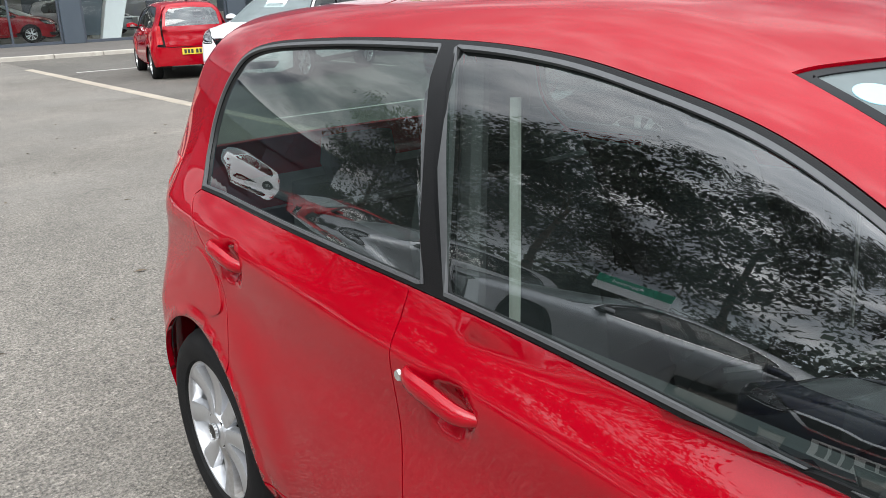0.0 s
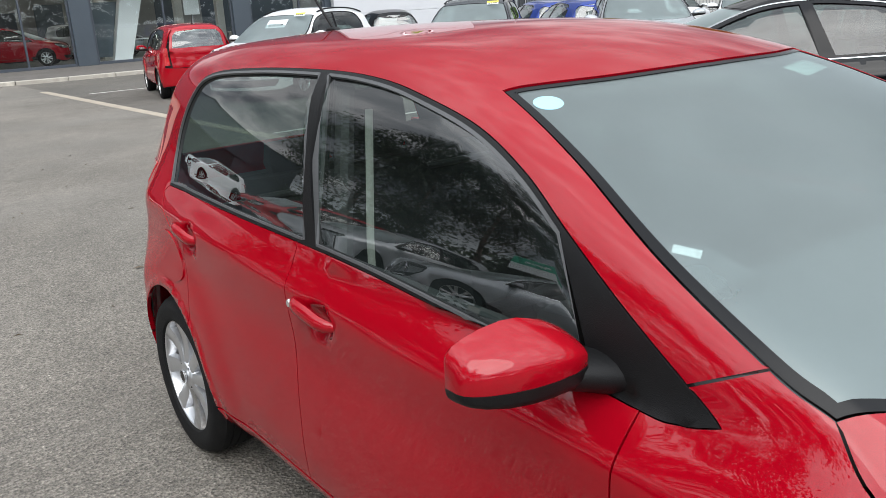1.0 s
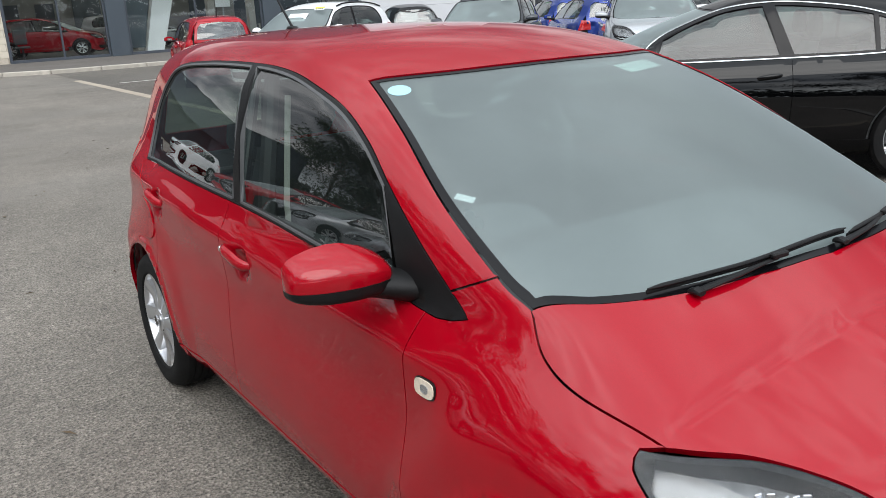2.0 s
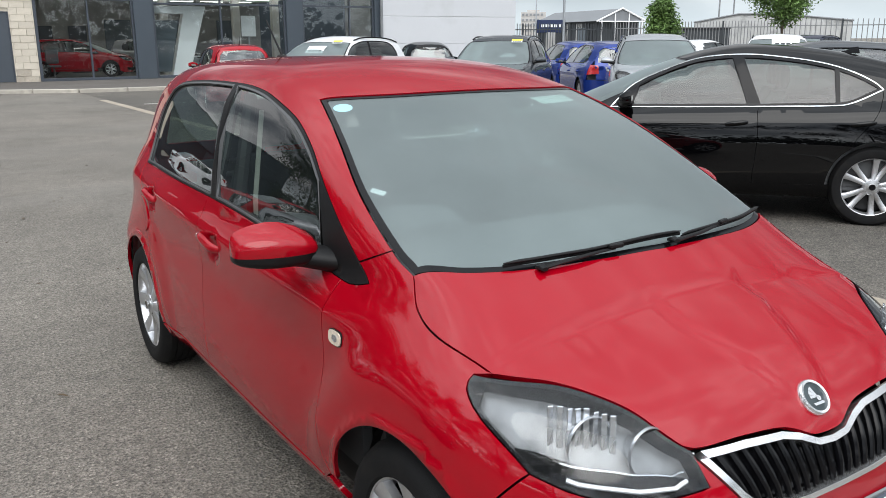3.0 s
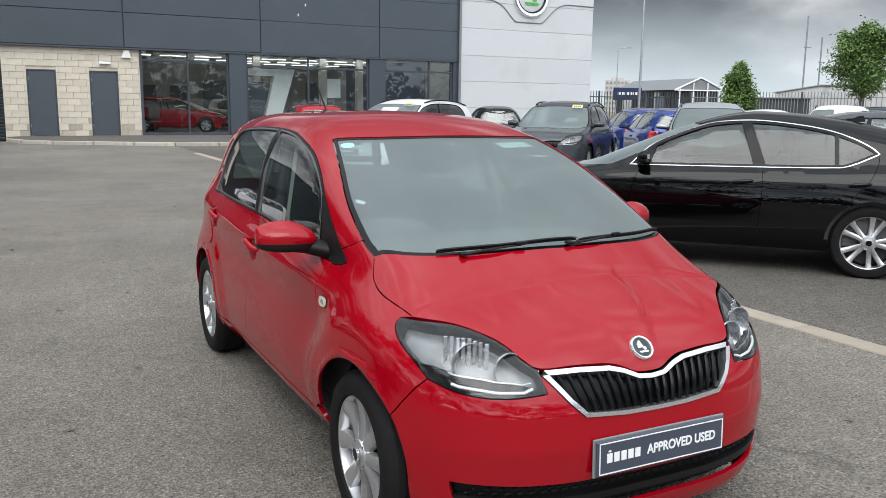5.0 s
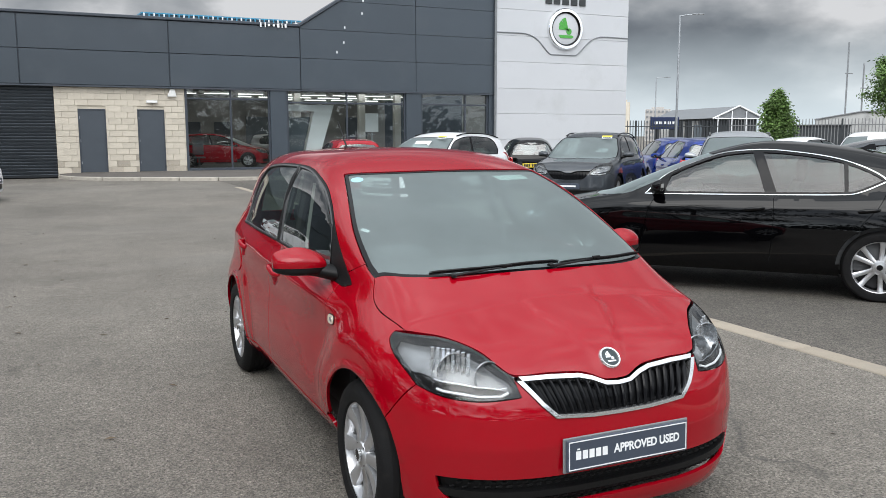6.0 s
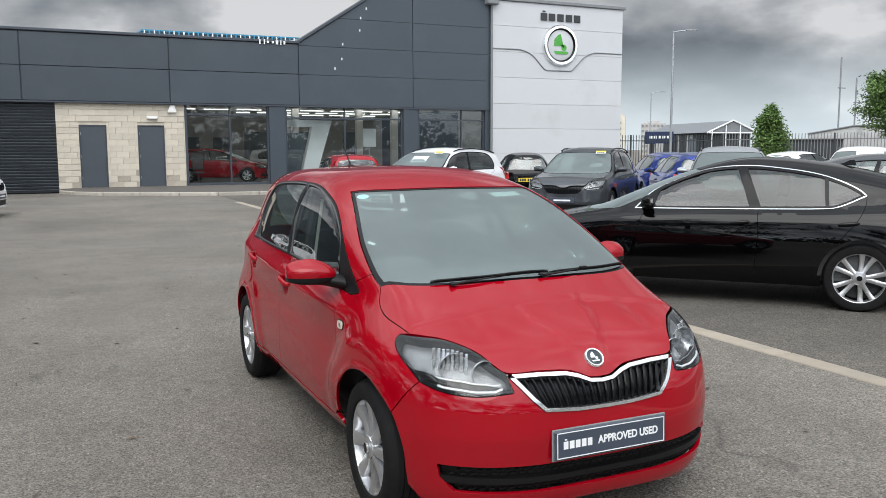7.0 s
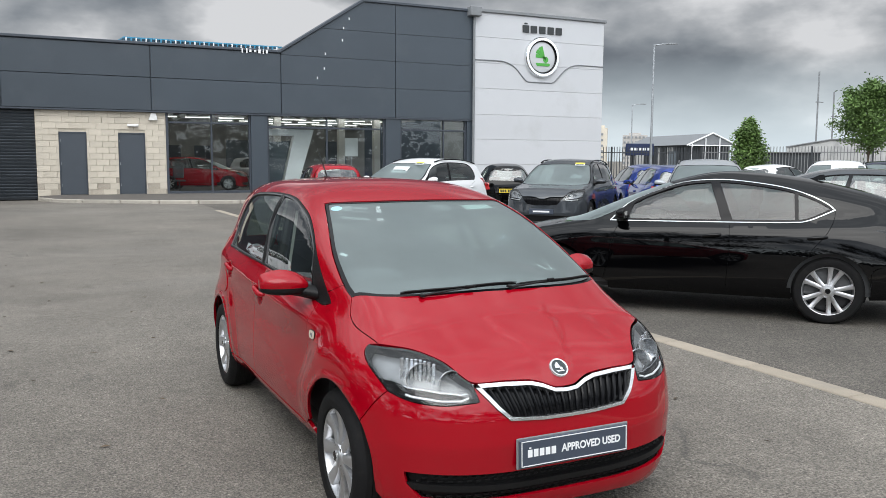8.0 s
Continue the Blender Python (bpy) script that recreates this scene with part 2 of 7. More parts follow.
    L(co.outputs["Object"], warp.inputs["Vector"])
    shift = N("ShaderNodeVectorMath"); shift.operation = "MULTIPLY_ADD"; shift.inputs[1].default_value = (1.1, 1.1, 0)
    L(warp.outputs["Color"], shift.inputs[0]); L(co.outputs["Object"], shift.inputs[2]); L(shift.outputs[0], crack.inputs["Vector"])
    line = mult(span(crack.outputs["Distance"], 0.0, 0.0032, 0.55, 0.0), span(noise_at(0.6, 4), 0.5, 0.6, 0.0, 1.0))
    dark = N("ShaderNodeMix"); dark.data_type = "RGBA"; dark.inputs[7].default_value = (0.05, 0.048, 0.046, 1)
    L(line, dark.inputs[0]); L(pale.outputs[2], dark.inputs[6])
    L(dark.outputs[2], b.inputs["Base Color"])
    b.inputs["Roughness"].default_value = 0.82
    bump = N("ShaderNodeBump"); bump.inputs["Strength"].default_value, bump.inputs["Distance"].default_value = 1.0, 0.006
    L(stones.outputs["Distance"], bump.inputs["Height"]); L(bump.outputs[0], b.inputs["Normal"])
    return m


asphalt_material()
asphalt_material("asphalt_dark", 0.64)
car_paint("paint_red", (0.315, 0.0008, 0.0082), flake=0.12, rough=0.33, dust=0.002, coat=0.95)
car_paint("paint_black", (0.0012, 0.0012, 0.0016), flake=0.3, rough=0.3, dust=0.001, coat=0.65)
car_paint("paint_white", (0.78, 0.79, 0.80), flake=0.02, rough=0.4)
car_paint("paint_grey", (0.045, 0.051, 0.059), flake=0.3, rough=0.3, metal=0.4)
car_paint("paint_blue", (0.010, 0.036, 0.23), flake=0.3, rough=0.3, metal=0.3)
car_paint("paint_silver", (0.42, 0.44, 0.46), flake=0.25, rough=0.35, metal=0.5)
car_paint("paint_navy", (0.008, 0.013, 0.035), flake=0.3, rough=0.3)
surface("black_plastic", (0.0065, 0.0065, 0.007), rough=0.45, vary=0.15, grain=0.2, grain_scale=600, spec=0.25)
surface("gloss_black", (0.004, 0.004, 0.005), rough=0.2, vary=0.1, spec=0.22)
surface("lining_grey", (0.20, 0.20, 0.195), rough=0.85, vary=0.08)
surface("lamp_shell", (0.20, 0.21, 0.22), rough=0.34, metal=0.4, vary=0.45, scale=26)
surface("lamp_strip", (0.85, 0.87, 0.9), rough=0.25, vary=0.02)
surface("lens_amber", (0.72, 0.62, 0.50), rough=0.12, vary=0.25, scale=40, coat=0.8)
surface("badge_dark", (0.03, 0.045, 0.05), rough=0.3)
surface("sticker_mint", (0.62, 0.78, 0.72), rough=0.5, vary=0.05)
surface("seal_grey", (0.085, 0.087, 0.09), rough=0.38, vary=0.15)
surface("rubber", (0.006, 0.006, 0.0065), rough=0.8, vary=0.25, grain=0.3, grain_scale=260, dirt=(0.014, 0.013, 0.012), dirt_scale=9, spec=0.25)
surface("alloy", (0.62, 0.63, 0.65), rough=0.3, metal=0.85, vary=0.06, dirt=(0.34, 0.32, 0.30), dirt_scale=6)
surface("steel_dark", (0.022, 0.022, 0.024), rough=0.65, metal=0.2)
surface("chrome", (0.82, 0.83, 0.84), rough=0.08, metal=1.0, vary=0.03, rough_vary=0.04)
surface("satin_chrome", (0.80, 0.81, 0.82), rough=0.2, metal=0.9, vary=0.04)
surface("lamp_silver", (0.62, 0.64, 0.67), rough=0.26, metal=0.9, vary=0.08, scale=20)
surface("trim_cloth", (0.050, 0.053, 0.057), rough=0.9, vary=0.25, grain=0.5, grain_scale=500)
surface("dash_plastic", (0.075, 0.078, 0.082), rough=0.65, vary=0.12, grain=0.3, grain_scale=420)
surface("trim_light", (0.52, 0.51, 0.48), rough=0.8, vary=0.08)
surface("lamp_red", (0.45, 0.012, 0.015), rough=0.12, vary=0.15, coat=1.0, scale=14)
surface("plate_slate", (0.055, 0.068, 0.095), rough=0.35, vary=0.05)
surface("plate_yellow", (0.75, 0.55, 0.05), rough=0.4, vary=0.05)
surface("plate_white", (0.78, 0.78, 0.76), rough=0.4, vary=0.05)
surface("letter_white", (0.86, 0.87, 0.88), rough=0.4, vary=0.02)
surface("letter_dark", (0.03, 0.034, 0.036), rough=0.4, vary=0.02)
surface("sticker_white", (0.78, 0.80, 0.80), rough=0.5, vary=0.06)
surface("sticker_green", (0.02, 0.33, 0.20), rough=0.45, vary=0.05)
surface("sticker_blue", (0.35, 0.62, 0.72), rough=0.5, vary=0.06)
surface("sign_orange", (0.75, 0.18, 0.05), rough=0.5, vary=0.06)
surface("sign_yellow", (0.80, 0.62, 0.06), rough=0.5)
surface("badge_green", (0.07, 0.36, 0.05), rough=0.3, vary=0.05)
pane_glass("car_glass", (0.48, 0.57, 0.54), dust=0.008, ior=1.82)
# windscreens: some dust, but mostly painted haze in place of mirrored sky and dash
pane_glass("screen_glass", (0.57, 0.68, 0.67), dust=0.21, ior=1.5, haze=1.0)
pane_glass("saloon_glass", (0.22, 0.29, 0.275), dust=0.006)
pane_glass("lens_glass", (0.94, 0.95, 0.95), dust=0.01, ior=1.36)
pane_glass("shop_glass", (0.72, 0.77, 0.76), dust=0.01, ior=1.38)
surface("cladding_slate", (0.050, 0.064, 0.080), rough=0.42, vary=0.10, scale=0.7, rand=0.05, dirt=(0.060, 0.074, 0.090), dirt_scale=0.6)
surface("trim_slate", (0.050, 0.060, 0.076), rough=0.4, vary=0.08)
surface("cladding_white", (0.56, 0.57, 0.59), rough=0.38, vary=0.04, scale=0.5, rand=0.02, dirt=(0.50, 0.51, 0.52), dirt_scale=0.5)
surface("roof_blue", (0.05, 0.26, 0.42), rough=0.45, vary=0.12)
surface("flashing", (0.20, 0.21, 0.22), rough=0.5, vary=0.12)
surface("block_dirty", (0.46, 0.41, 0.34), rough=0.9, vary=0.3, scale=4, grain=0.6, grain_scale=70, rand=0.15, dirt=(0.28, 0.24, 0.19), dirt_scale=3.0)
surface("shutter", (0.060, 0.070, 0.082), rough=0.4, vary=0.1, rand=0.05)
surface("block", (0.60, 0.545, 0.455), rough=0.9, vary=0.14, scale=6, grain=0.6, grain_scale=70, rand=0.07, dirt=(0.52, 0.47, 0.39), dirt_scale=1.1)
surface("mortar", (0.55, 0.50, 0.41), rough=0.95, vary=0.15)
surface("door_paint", (0.060, 0.072, 0.088), rough=0.4, vary=0.07)
surface("concrete", (0.34, 0.295, 0.235), rough=0.9, vary=0.16, scale=5, grain=0.5, grain_scale=90, rand=0.08, dirt=(0.26, 0.235, 0.20), dirt_scale=2.0)
surface("paving", (0.105, 0.095, 0.085), rough=0.9, vary=0.2, scale=4, grain=0.4, dirt=(0.13, 0.12, 0.11))
surface("line_paint", (0.58, 0.56, 0.52), rough=0.8, vary=0.2, scale=8, dirt=(0.24, 0.23, 0.21), dirt_scale=5)
surface("line_faded", (0.32, 0.31, 0.29), rough=0.85, vary=0.25, scale=6, dirt=(0.19, 0.18, 0.17), dirt_scale=2.5)
surface("plaster", (0.66, 0.65, 0.62), rough=0.85, vary=0.06)
surface("showroom_floor", (0.30, 0.30, 0.29), rough=0.35, vary=0.1)
surface("bark", (0.13, 0.10, 0.075), rough=0.95, vary=0.35, grain=0.8, grain_scale=40)
surface("galvanised", (0.36, 0.38, 0.40), rough=0.5, metal=0.5, vary=0.12)
surface("fence_dark", (0.035, 0.04, 0.045), rough=0.6)
surface("fence_pale", (0.19, 0.195, 0.20), rough=0.6, vary=0.12)
surface("roof_grey", (0.19, 0.20, 0.21), rough=0.6, vary=0.1)
surface("sheeting", (0.46, 0.46, 0.45), rough=0.6, vary=0.08, dirt=(0.17, 0.17, 0.17), dirt_scale=0.7)
surface("far_concrete", (0.42, 0.40, 0.38), rough=0.9, vary=0.1)
surface("far_glass", (0.10, 0.12, 0.14), rough=0.2)
surface("sign_navy", (0.010, 0.022, 0.075), rough=0.4)
glow("tube_light", (1.0, 0.97, 0.92), 7.0)
surface("kerb_stone", (0.42, 0.39, 0.34), rough=0.9, vary=0.2, scale=3, grain=0.5, grain_scale=90, rand=0.10, dirt=(0.24, 0.22, 0.19), dirt_scale=2.0)
surface("room_grey", (0.26, 0.26, 0.25), rough=0.85, vary=0.10)


def leaf_material(name, colour):
    m, nt, b = material(name)
    N, L = nt.nodes.new, nt.links.new
    g, n, co = N("ShaderNodeNewGeometry"), N("ShaderNodeTexNoise"), N("ShaderNodeTexCoord")
    n.inputs["Scale"].default_value = 0.8
    L(co.outputs["Object"], n.inputs["Vector"])
    add = N("ShaderNodeMath"); add.operation = "ADD"
    L(g.outputs["Random Per Island"], add.inputs[0]); L(n.outputs[0], add.inputs[1])
    r = N("ShaderNodeMapRange"); r.inputs[1].default_value, r.inputs[2].default_value, r.inputs[3].default_value, r.inputs[4].default_value = 0.2, 1.5, 0.55, 1.5
    L(add.outputs[0], r.inputs[0])
    s = N("ShaderNodeVectorMath"); s.operation = "SCALE"; s.inputs[0].default_value = colour
    L(r.outputs[0], s.inputs["Scale"]); L(s.outputs[0], b.inputs["Base Color"])
    b.inputs["Roughness"].default_value = 0.6
    b.inputs["Transmission Weight"].default_value = 0.0
    return m


leaf_material("leaf", (0.095, 0.165, 0.040))
leaf_material("litter", (0.075, 0.052, 0.030))
leaf_material("leaf_dark", (0.024, 0.040, 0.015))

# ---- tools for meshes ----
def empty_thing(name, m, label, category, group=""):
    ob = new(name)
    ob.empty_display_size = 0.2
    ob.matrix_world = m
    return tagged(ob, label, category, group)


def part(name, bm, mat, parent=None, label="", smooth=False, m=None):
    """Links a bmesh (or a ready mesh) as one object under a thing or a part."""
    if isinstance(bm, bmesh.types.BMesh):
        me = bpy.data.meshes.new(name)
        bmesh.ops.recalc_face_normals(bm, faces=bm.faces)
        bm.to_mesh(me)
        bm.free()
        if smooth:
            me.shade_smooth()
            me.set_sharp_from_angle(angle=radians(38))
    else:
        me = bm
    if not me.materials:
        for one in (mat if isinstance(mat, (list, tuple)) else [mat]):
            me.materials.append(MATS[one])
    ob = new(name, me)
    if parent:
        ob.parent = parent
    if m is not None:
        ob.matrix_local = m
    if label:
        ob["label"] = label
    return ob


def box(bm, size, at=(0, 0, 0), m=None, bevel=0.0, segments=1):
    r = bmesh.ops.create_cube(bm, size=1, matrix=(m or Matrix()) @ Matrix.Translation(at) @ Matrix.Diagonal((*size, 1)))
    if bevel:
        edges = list({e for v in r["verts"] for e in v.link_edges})
        bmesh.ops.bevel(bm, geom=edges, offset=bevel, segments=segments, affect="EDGES", profile=0.5)
    return r["verts"]


def box_bm(size, at=(0, 0, 0), m=None, bevel=0.0, segments=1):
    bm = bmesh.new()
    box(bm, size, at, m, bevel, segments)
    return bm


def lathe(profile, steps=32, closed=False):
    """Turns (radius, x) pairs about the x axis."""
    bm = bmesh.new()
    rings = []
    for i in range(steps):
        a = 2 * math.pi * i / steps
        rings.append([bm.verts.new((x, r * math.cos(a), r * math.sin(a))) for r, x in profile])
    n = len(profile)
    for i in range(steps):
        a, b = rings[i], rings[(i + 1) % steps]
        for j in range(n if closed else n - 1):
            bm.faces.new((a[j], b[j], b[(j + 1) % n], a[(j + 1) % n]))
    return bm


def prism(points, depth, m=None):
    """A flat outline in x, z given depth along y, from y = 0 to y = depth."""
    bm = bmesh.new()
    a = [bm.verts.new((x, 0, z)) for x, z in points]
    b = [bm.verts.new((x, depth, z)) for x, z in points]
    bm.faces.new(a)
    bm.faces.new(b[::-1])
    for i in range(len(a)):
        j = (i + 1) % len(a)
        bm.faces.new((a[j], a[i], b[i], b[j]))
    if m is not None:
        bm.transform(m)
    return bm


def tube(points, radius, sides=8, flat=1.0):
    """A round bar along a run of points; radius may be one for all or one each."""
    bm = bmesh.new()
    pts = [Vector(p) for p in points]
    rads = radius if isinstance(radius, (list, tuple)) else [radius] * len(pts)
    rings = []
    for i, p in enumerate(pts):
        d = (pts[min(i + 1, len(pts) - 1)] - pts[max(i - 1, 0)]).normalized()
        side = d.cross(Vector((0, 0, 1)))
        side = side.normalized() if side.length > 1e-3 else Vector((1, 0, 0))
        up = side.cross(d)
        rings.append([bm.verts.new(p + rads[i] * (side * math.cos(2 * math.pi * k / sides) + up * flat * math.sin(2 * math.pi * k / sides))) for k in range(sides)])
    for a, b in zip(rings, rings[1:]):
        for k in range(sides):
            bm.faces.new((a[k], a[(k + 1) % sides], b[(k + 1) % sides], b[k]))
    bm.faces.new(rings[0][::-1])
    bm.faces.new(rings[-1])
    return bm


def blob(rows, sides=20, power=2.4):
    """A rounded body: rows of (y, x centre, z centre, half width, half height), closed at both ends."""
    bm = bmesh.new()
    rings = []
    for y, cx, cz, w, h in rows:
        ring = []
        for k in range(sides):
            a = 2 * math.pi * k / sides
            c, s = math.cos(a), math.sin(a)
            ring.append(bm.verts.new((cx + w * math.copysign(abs(c) ** (2 / power), c), y, cz + h * math.copysign(abs(s) ** (2 / power), s))))
        rings.append(ring)
    for a, b in zip(rings, rings[1:]):
        for k in range(sides):
            bm.faces.new((a[k], a[(k + 1) % sides], b[(k + 1) % sides], b[k]))
    bm.faces.new(rings[0][::-1])
    bm.faces.new(rings[-1])
    return bm


def text_mesh(text, height, depth=0.002, bold=0.0, wide=1.0):
    """Letters of Blender's own font as a mesh, centred, facing -y, upright in x and z."""
    cu = bpy.data.curves.new("letters", "FONT")
    cu.body, cu.size, cu.extrude, cu.offset, cu.align_x, cu.align_y = text, height * 1.38, depth / 2, bold, "CENTER", "CENTER"
    ob = bpy.data.objects.new("letters", cu)
    scene.collection.objects.link(ob)
    bpy.context.view_layer.update()
    me = bpy.data.meshes.new_from_object(ob.evaluated_get(bpy.context.evaluated_depsgraph_get()))
    bpy.data.objects.remove(ob)
    me.materials.clear()
    me.transform(Matrix.Rotation(math.pi / 2, 4, "X") @ Matrix.Diagonal((wide, 1, 1, 1)))
    return me


def glide(points, step=0.02, closed=False):
    """A smooth run through the points (Catmull-Rom), in even steps."""
    p = np.array(points, float)
    if len(p) == 2:
        n = max(int(np.linalg.norm(p[1] - p[0]) / step), 1)
        return [p[0] + (p[1] - p[0]) * i / n for i in range(n + 1)]
    q = np.vstack([p[-1], p, p[0], p[1]]) if closed else np.vstack([2 * p[0] - p[1], p, 2 * p[-1] - p[-2]])
    out = []
    for i in range(1, len(q) - 2):
        n = max(int(np.linalg.norm(q[i + 1] - q[i]) / step), 1)
        for k in range(n):
            t = k / n
            out.append(0.5 * (2 * q[i] + (q[i + 1] - q[i - 1]) * t + (2 * q[i - 1] - 5 * q[i] + 4 * q[i + 1] - q[i + 2]) * t * t + (3 * q[i] - q[i - 1] - 3 * q[i + 1] + q[i + 2]) * t ** 3))
    if not closed:
        out.append(p[-1])
    return out


def inset(loop, d):
    """Moves a closed outline inwards by d."""
    p = np.array(loop, float)
    area = np.sum(p[:, 0] * np.roll(p[:, 1], -1) - np.roll(p[:, 0], -1) * p[:, 1])
    e = np.roll(p, -1, 0) - np.roll(p, 1, 0)
    n = np.stack([-e[:, 1], e[:, 0]], 1) * (1 if area > 0 else -1)
    return p + n / np.maximum(np.linalg.norm(n, axis=1, keepdims=True), 1e-9) * d


def clip(loop, a, b, c):
    """The part of an outline where a * first + b * second <= c."""
    out, p = [], [tuple(q) for q in loop]
    for i in range(len(p)):
        s, t = p[i], p[(i + 1) % len(p)]
        ds, dt = a * s[0] + b * s[1] - c, a * t[0] + b * t[1] - c
        if ds <= 0:
            out.append(s)
        if ds * dt < 0:
            k = ds / (ds - dt)
            out.append((s[0] + k * (t[0] - s[0]), s[1] + k * (t[1] - s[1])))
    return np.array(out)


def thin(loop, step):
    """Drops points that crowd closer than the step."""
    out = [loop[0]]
    for q in loop[1:]:
        if np.linalg.norm(np.array(q) - out[-1]) >= step:
            out.append(q)
    if np.linalg.norm(np.array(out[-1]) - out[0]) < step * 0.6:
        out.pop()
    return np.array(out)


def within(loop, pts):
    """Which points lie inside a closed outline."""
    x, y = pts[:, 0], pts[:, 1]
    odd = np.zeros(len(pts), bool)
    for (ax, ay), (bx, by) in zip(loop, np.roll(loop, -1, 0)):
        cross = (ay > y) != (by > y)
        odd ^= cross & (x < (bx - ax) * (y - ay) / (by - ay + 1e-12) + ax)
    return odd


# ---- the skin of a car ----
def smax(a, b, k):
    h = np.maximum(k - np.abs(a - b), 0) / k
    return np.maximum(a, b) + h * h * k / 4


def smin(a, b, k):
    return -smax(-a, -b, k)


def curve_of(points):
    """A smooth height along y through a few knots (cubic, flat-sided beyond the ends)."""
    ys, zs = np.array([p[0] for p in points], float), np.array([p[1] for p in points], float)
    d = np.diff(zs) / np.diff(ys)
    m = np.concatenate(([d[0]], (d[1:] + d[:-1]) / 2, [d[-1]]))

    def at(y):
        i = np.clip(np.searchsorted(ys, y) - 1, 0, len(ys) - 2)
        h = ys[i + 1] - ys[i]
        t = (y - ys[i]) / h
        inside = (1 + 2 * t) * (1 - t) ** 2 * zs[i] + t * (1 - t) ** 2 * h * m[i] + t * t * (3 - 2 * t) * zs[i + 1] + t * t * (t - 1) * h * m[i + 1]
        return np.where(y < ys[0], zs[0] + (y - ys[0]) * m[0], np.where(y > ys[-1], zs[-1] + (y - ys[-1]) * m[-1], inside))
    return at


def body_field(s):
    """The skin of a car as the zero of a function of x (across), y (rearwards) and z, from the numbers of its shape."""
    deck, roof, wave, sunk = curve_of(s["deck"]), curve_of(s["roof"]), s.get("wave"), curve_of(s.get("glass_low", s["deck"]))

    def field(x, y, z):
        u = np.sqrt(x * x + 1e-6)
        front, back = np.maximum(s["taper_front"] - y, 0), np.maximum(y - s["taper_back"], 0)
        half = s["half"] - s["plan_front"] * front ** 2 - s["plan_back"] * back ** 2
        side = half - s["tuck"] * np.maximum(0.45 - z, 0) ** 2 - s["tumble"] * np.maximum(z - 0.6, 0) ** 2 - s.get("pinch", 0.0) * back ** 2 * np.maximum(z - 0.6, 0)
        if wave:
            side = side + wave(y, z)
        nose = s["nose"] + s["nose_plan"] * (u / s["half"]) ** s["nose_power"] + s["nose_lean"] * np.maximum(z - s["nose_z"], 0) ** 1.5 + 0.9 * np.maximum(s["chin"] - z, 0) ** 2 + s.get("fold", 0.0) * (0.008 * np.logaddexp(0, (z - 0.452) / 0.008) + 0.8 * np.maximum(0.452 - z, 0) - 0.10)
        tail = s["tail"] - s["tail_plan"] * (u / s["half"]) ** 3 - s["tail_lean"] * np.maximum(z - 0.62, 0) ** 1.5 - 0.8 * np.maximum(0.38 - z, 0) ** 2
        top = deck(y) - s["deck_crown"] * (u / s["half"]) ** 2
        if "crease" in s:
            top = top + s["crease"](u, y)
        low = smax(smax(u - side, nose - y, s["corner"]), smax(y - tail, s["floor"] - s.get("lip", 0.0) * np.clip((-1.38 - y) / 0.12, 0, 1) - z, 0.04), 0.12)
        low = smax(low, (z - top) * 0.93, s["shoulder"])
        w = s["green"] - s["lean"] * (z - s["belt"]) - s["bow"] * np.maximum(z - s["belt"], 0) ** 2 - s["green_front"] * np.maximum(s["green_y"] - y, 0) ** 2 - s["green_back"] * np.maximum(y - s["green_y2"], 0) ** 2
        run = y - s["screen_y"] - s["screen_plan"] * u ** 2
        screen = s["screen_z"] + s["screen_slope"] * run - s["screen_bend"] * np.maximum(run, 0) ** 2
        rear = s["rear_y"] - s["rear_plan"] * u ** 2 - s["rear_slope"] * (z - s["rear_z"])
        cap = roof(y) - s["roof_crown"] * (u / 0.6) ** 2
        glass = smax(smax((u - w) * 0.95, (z - screen) * s["screen_scale"], s["pillar"]), (y - rear) * s["rear_scale"], s["pillar_back"])
        glass = smax(glass, z - cap, s["cant"])
        glass = np.maximum(glass, np.maximum(sunk(y) - 0.10 - z, s["screen_y"] - 0.06 - y))
        return smin(low, glass, s["blend"] + s.get("blend_back", 0.0) * np.clip((y - s["taper_back"] - 0.55) / 0.3, 0, 1))
    return field



def flare(y, z):
    """The blisters round the wheels, the sharp line along the doors, and the cups behind the handles."""
    hub = np.hypot(np.abs(y) - 1.21, z - 0.29)
    over = np.where(y < 0, 0.040, 0.016) / (1 + np.exp((hub - np.where(y < 0, 0.50, 0.48)) / 0.030))
    doors = 1 / (1 + np.exp(-(y + 0.90) / 0.045))
    low = np.where(y > -1.21, np.clip((z - 0.26) / 0.24, 0, 1), 1.0)
    over = np.where(y < 0, low, 1.0) * over
    rise = (z - 0.838 - 0.04 * y) / 0.005
    fold = 0.58 * 0.005 * np.where(rise > 30, rise, np.log1p(np.exp(np.minimum(rise, 30))))
    plain = 0.40 * np.maximum(z - 0.6, 0) ** 2
    hollow = 0.012 * np.exp(-((z - 0.69 - 0.04 * y) / 0.10) ** 2)
    dish = 0
    for yc, zc in ((0.120, 0.796), (0.980, 0.834)):
        dish = dish + 0.028 * np.exp(-(((y - yc) / 0.052) ** 2 + ((z - zc) / 0.040) ** 2) ** 2)
    lip = 0.009 * np.exp(-((hub - 0.345) / 0.016) ** 2)
    return over - doors * (fold + hollow) - (1 - doors) * plain - dish + lip


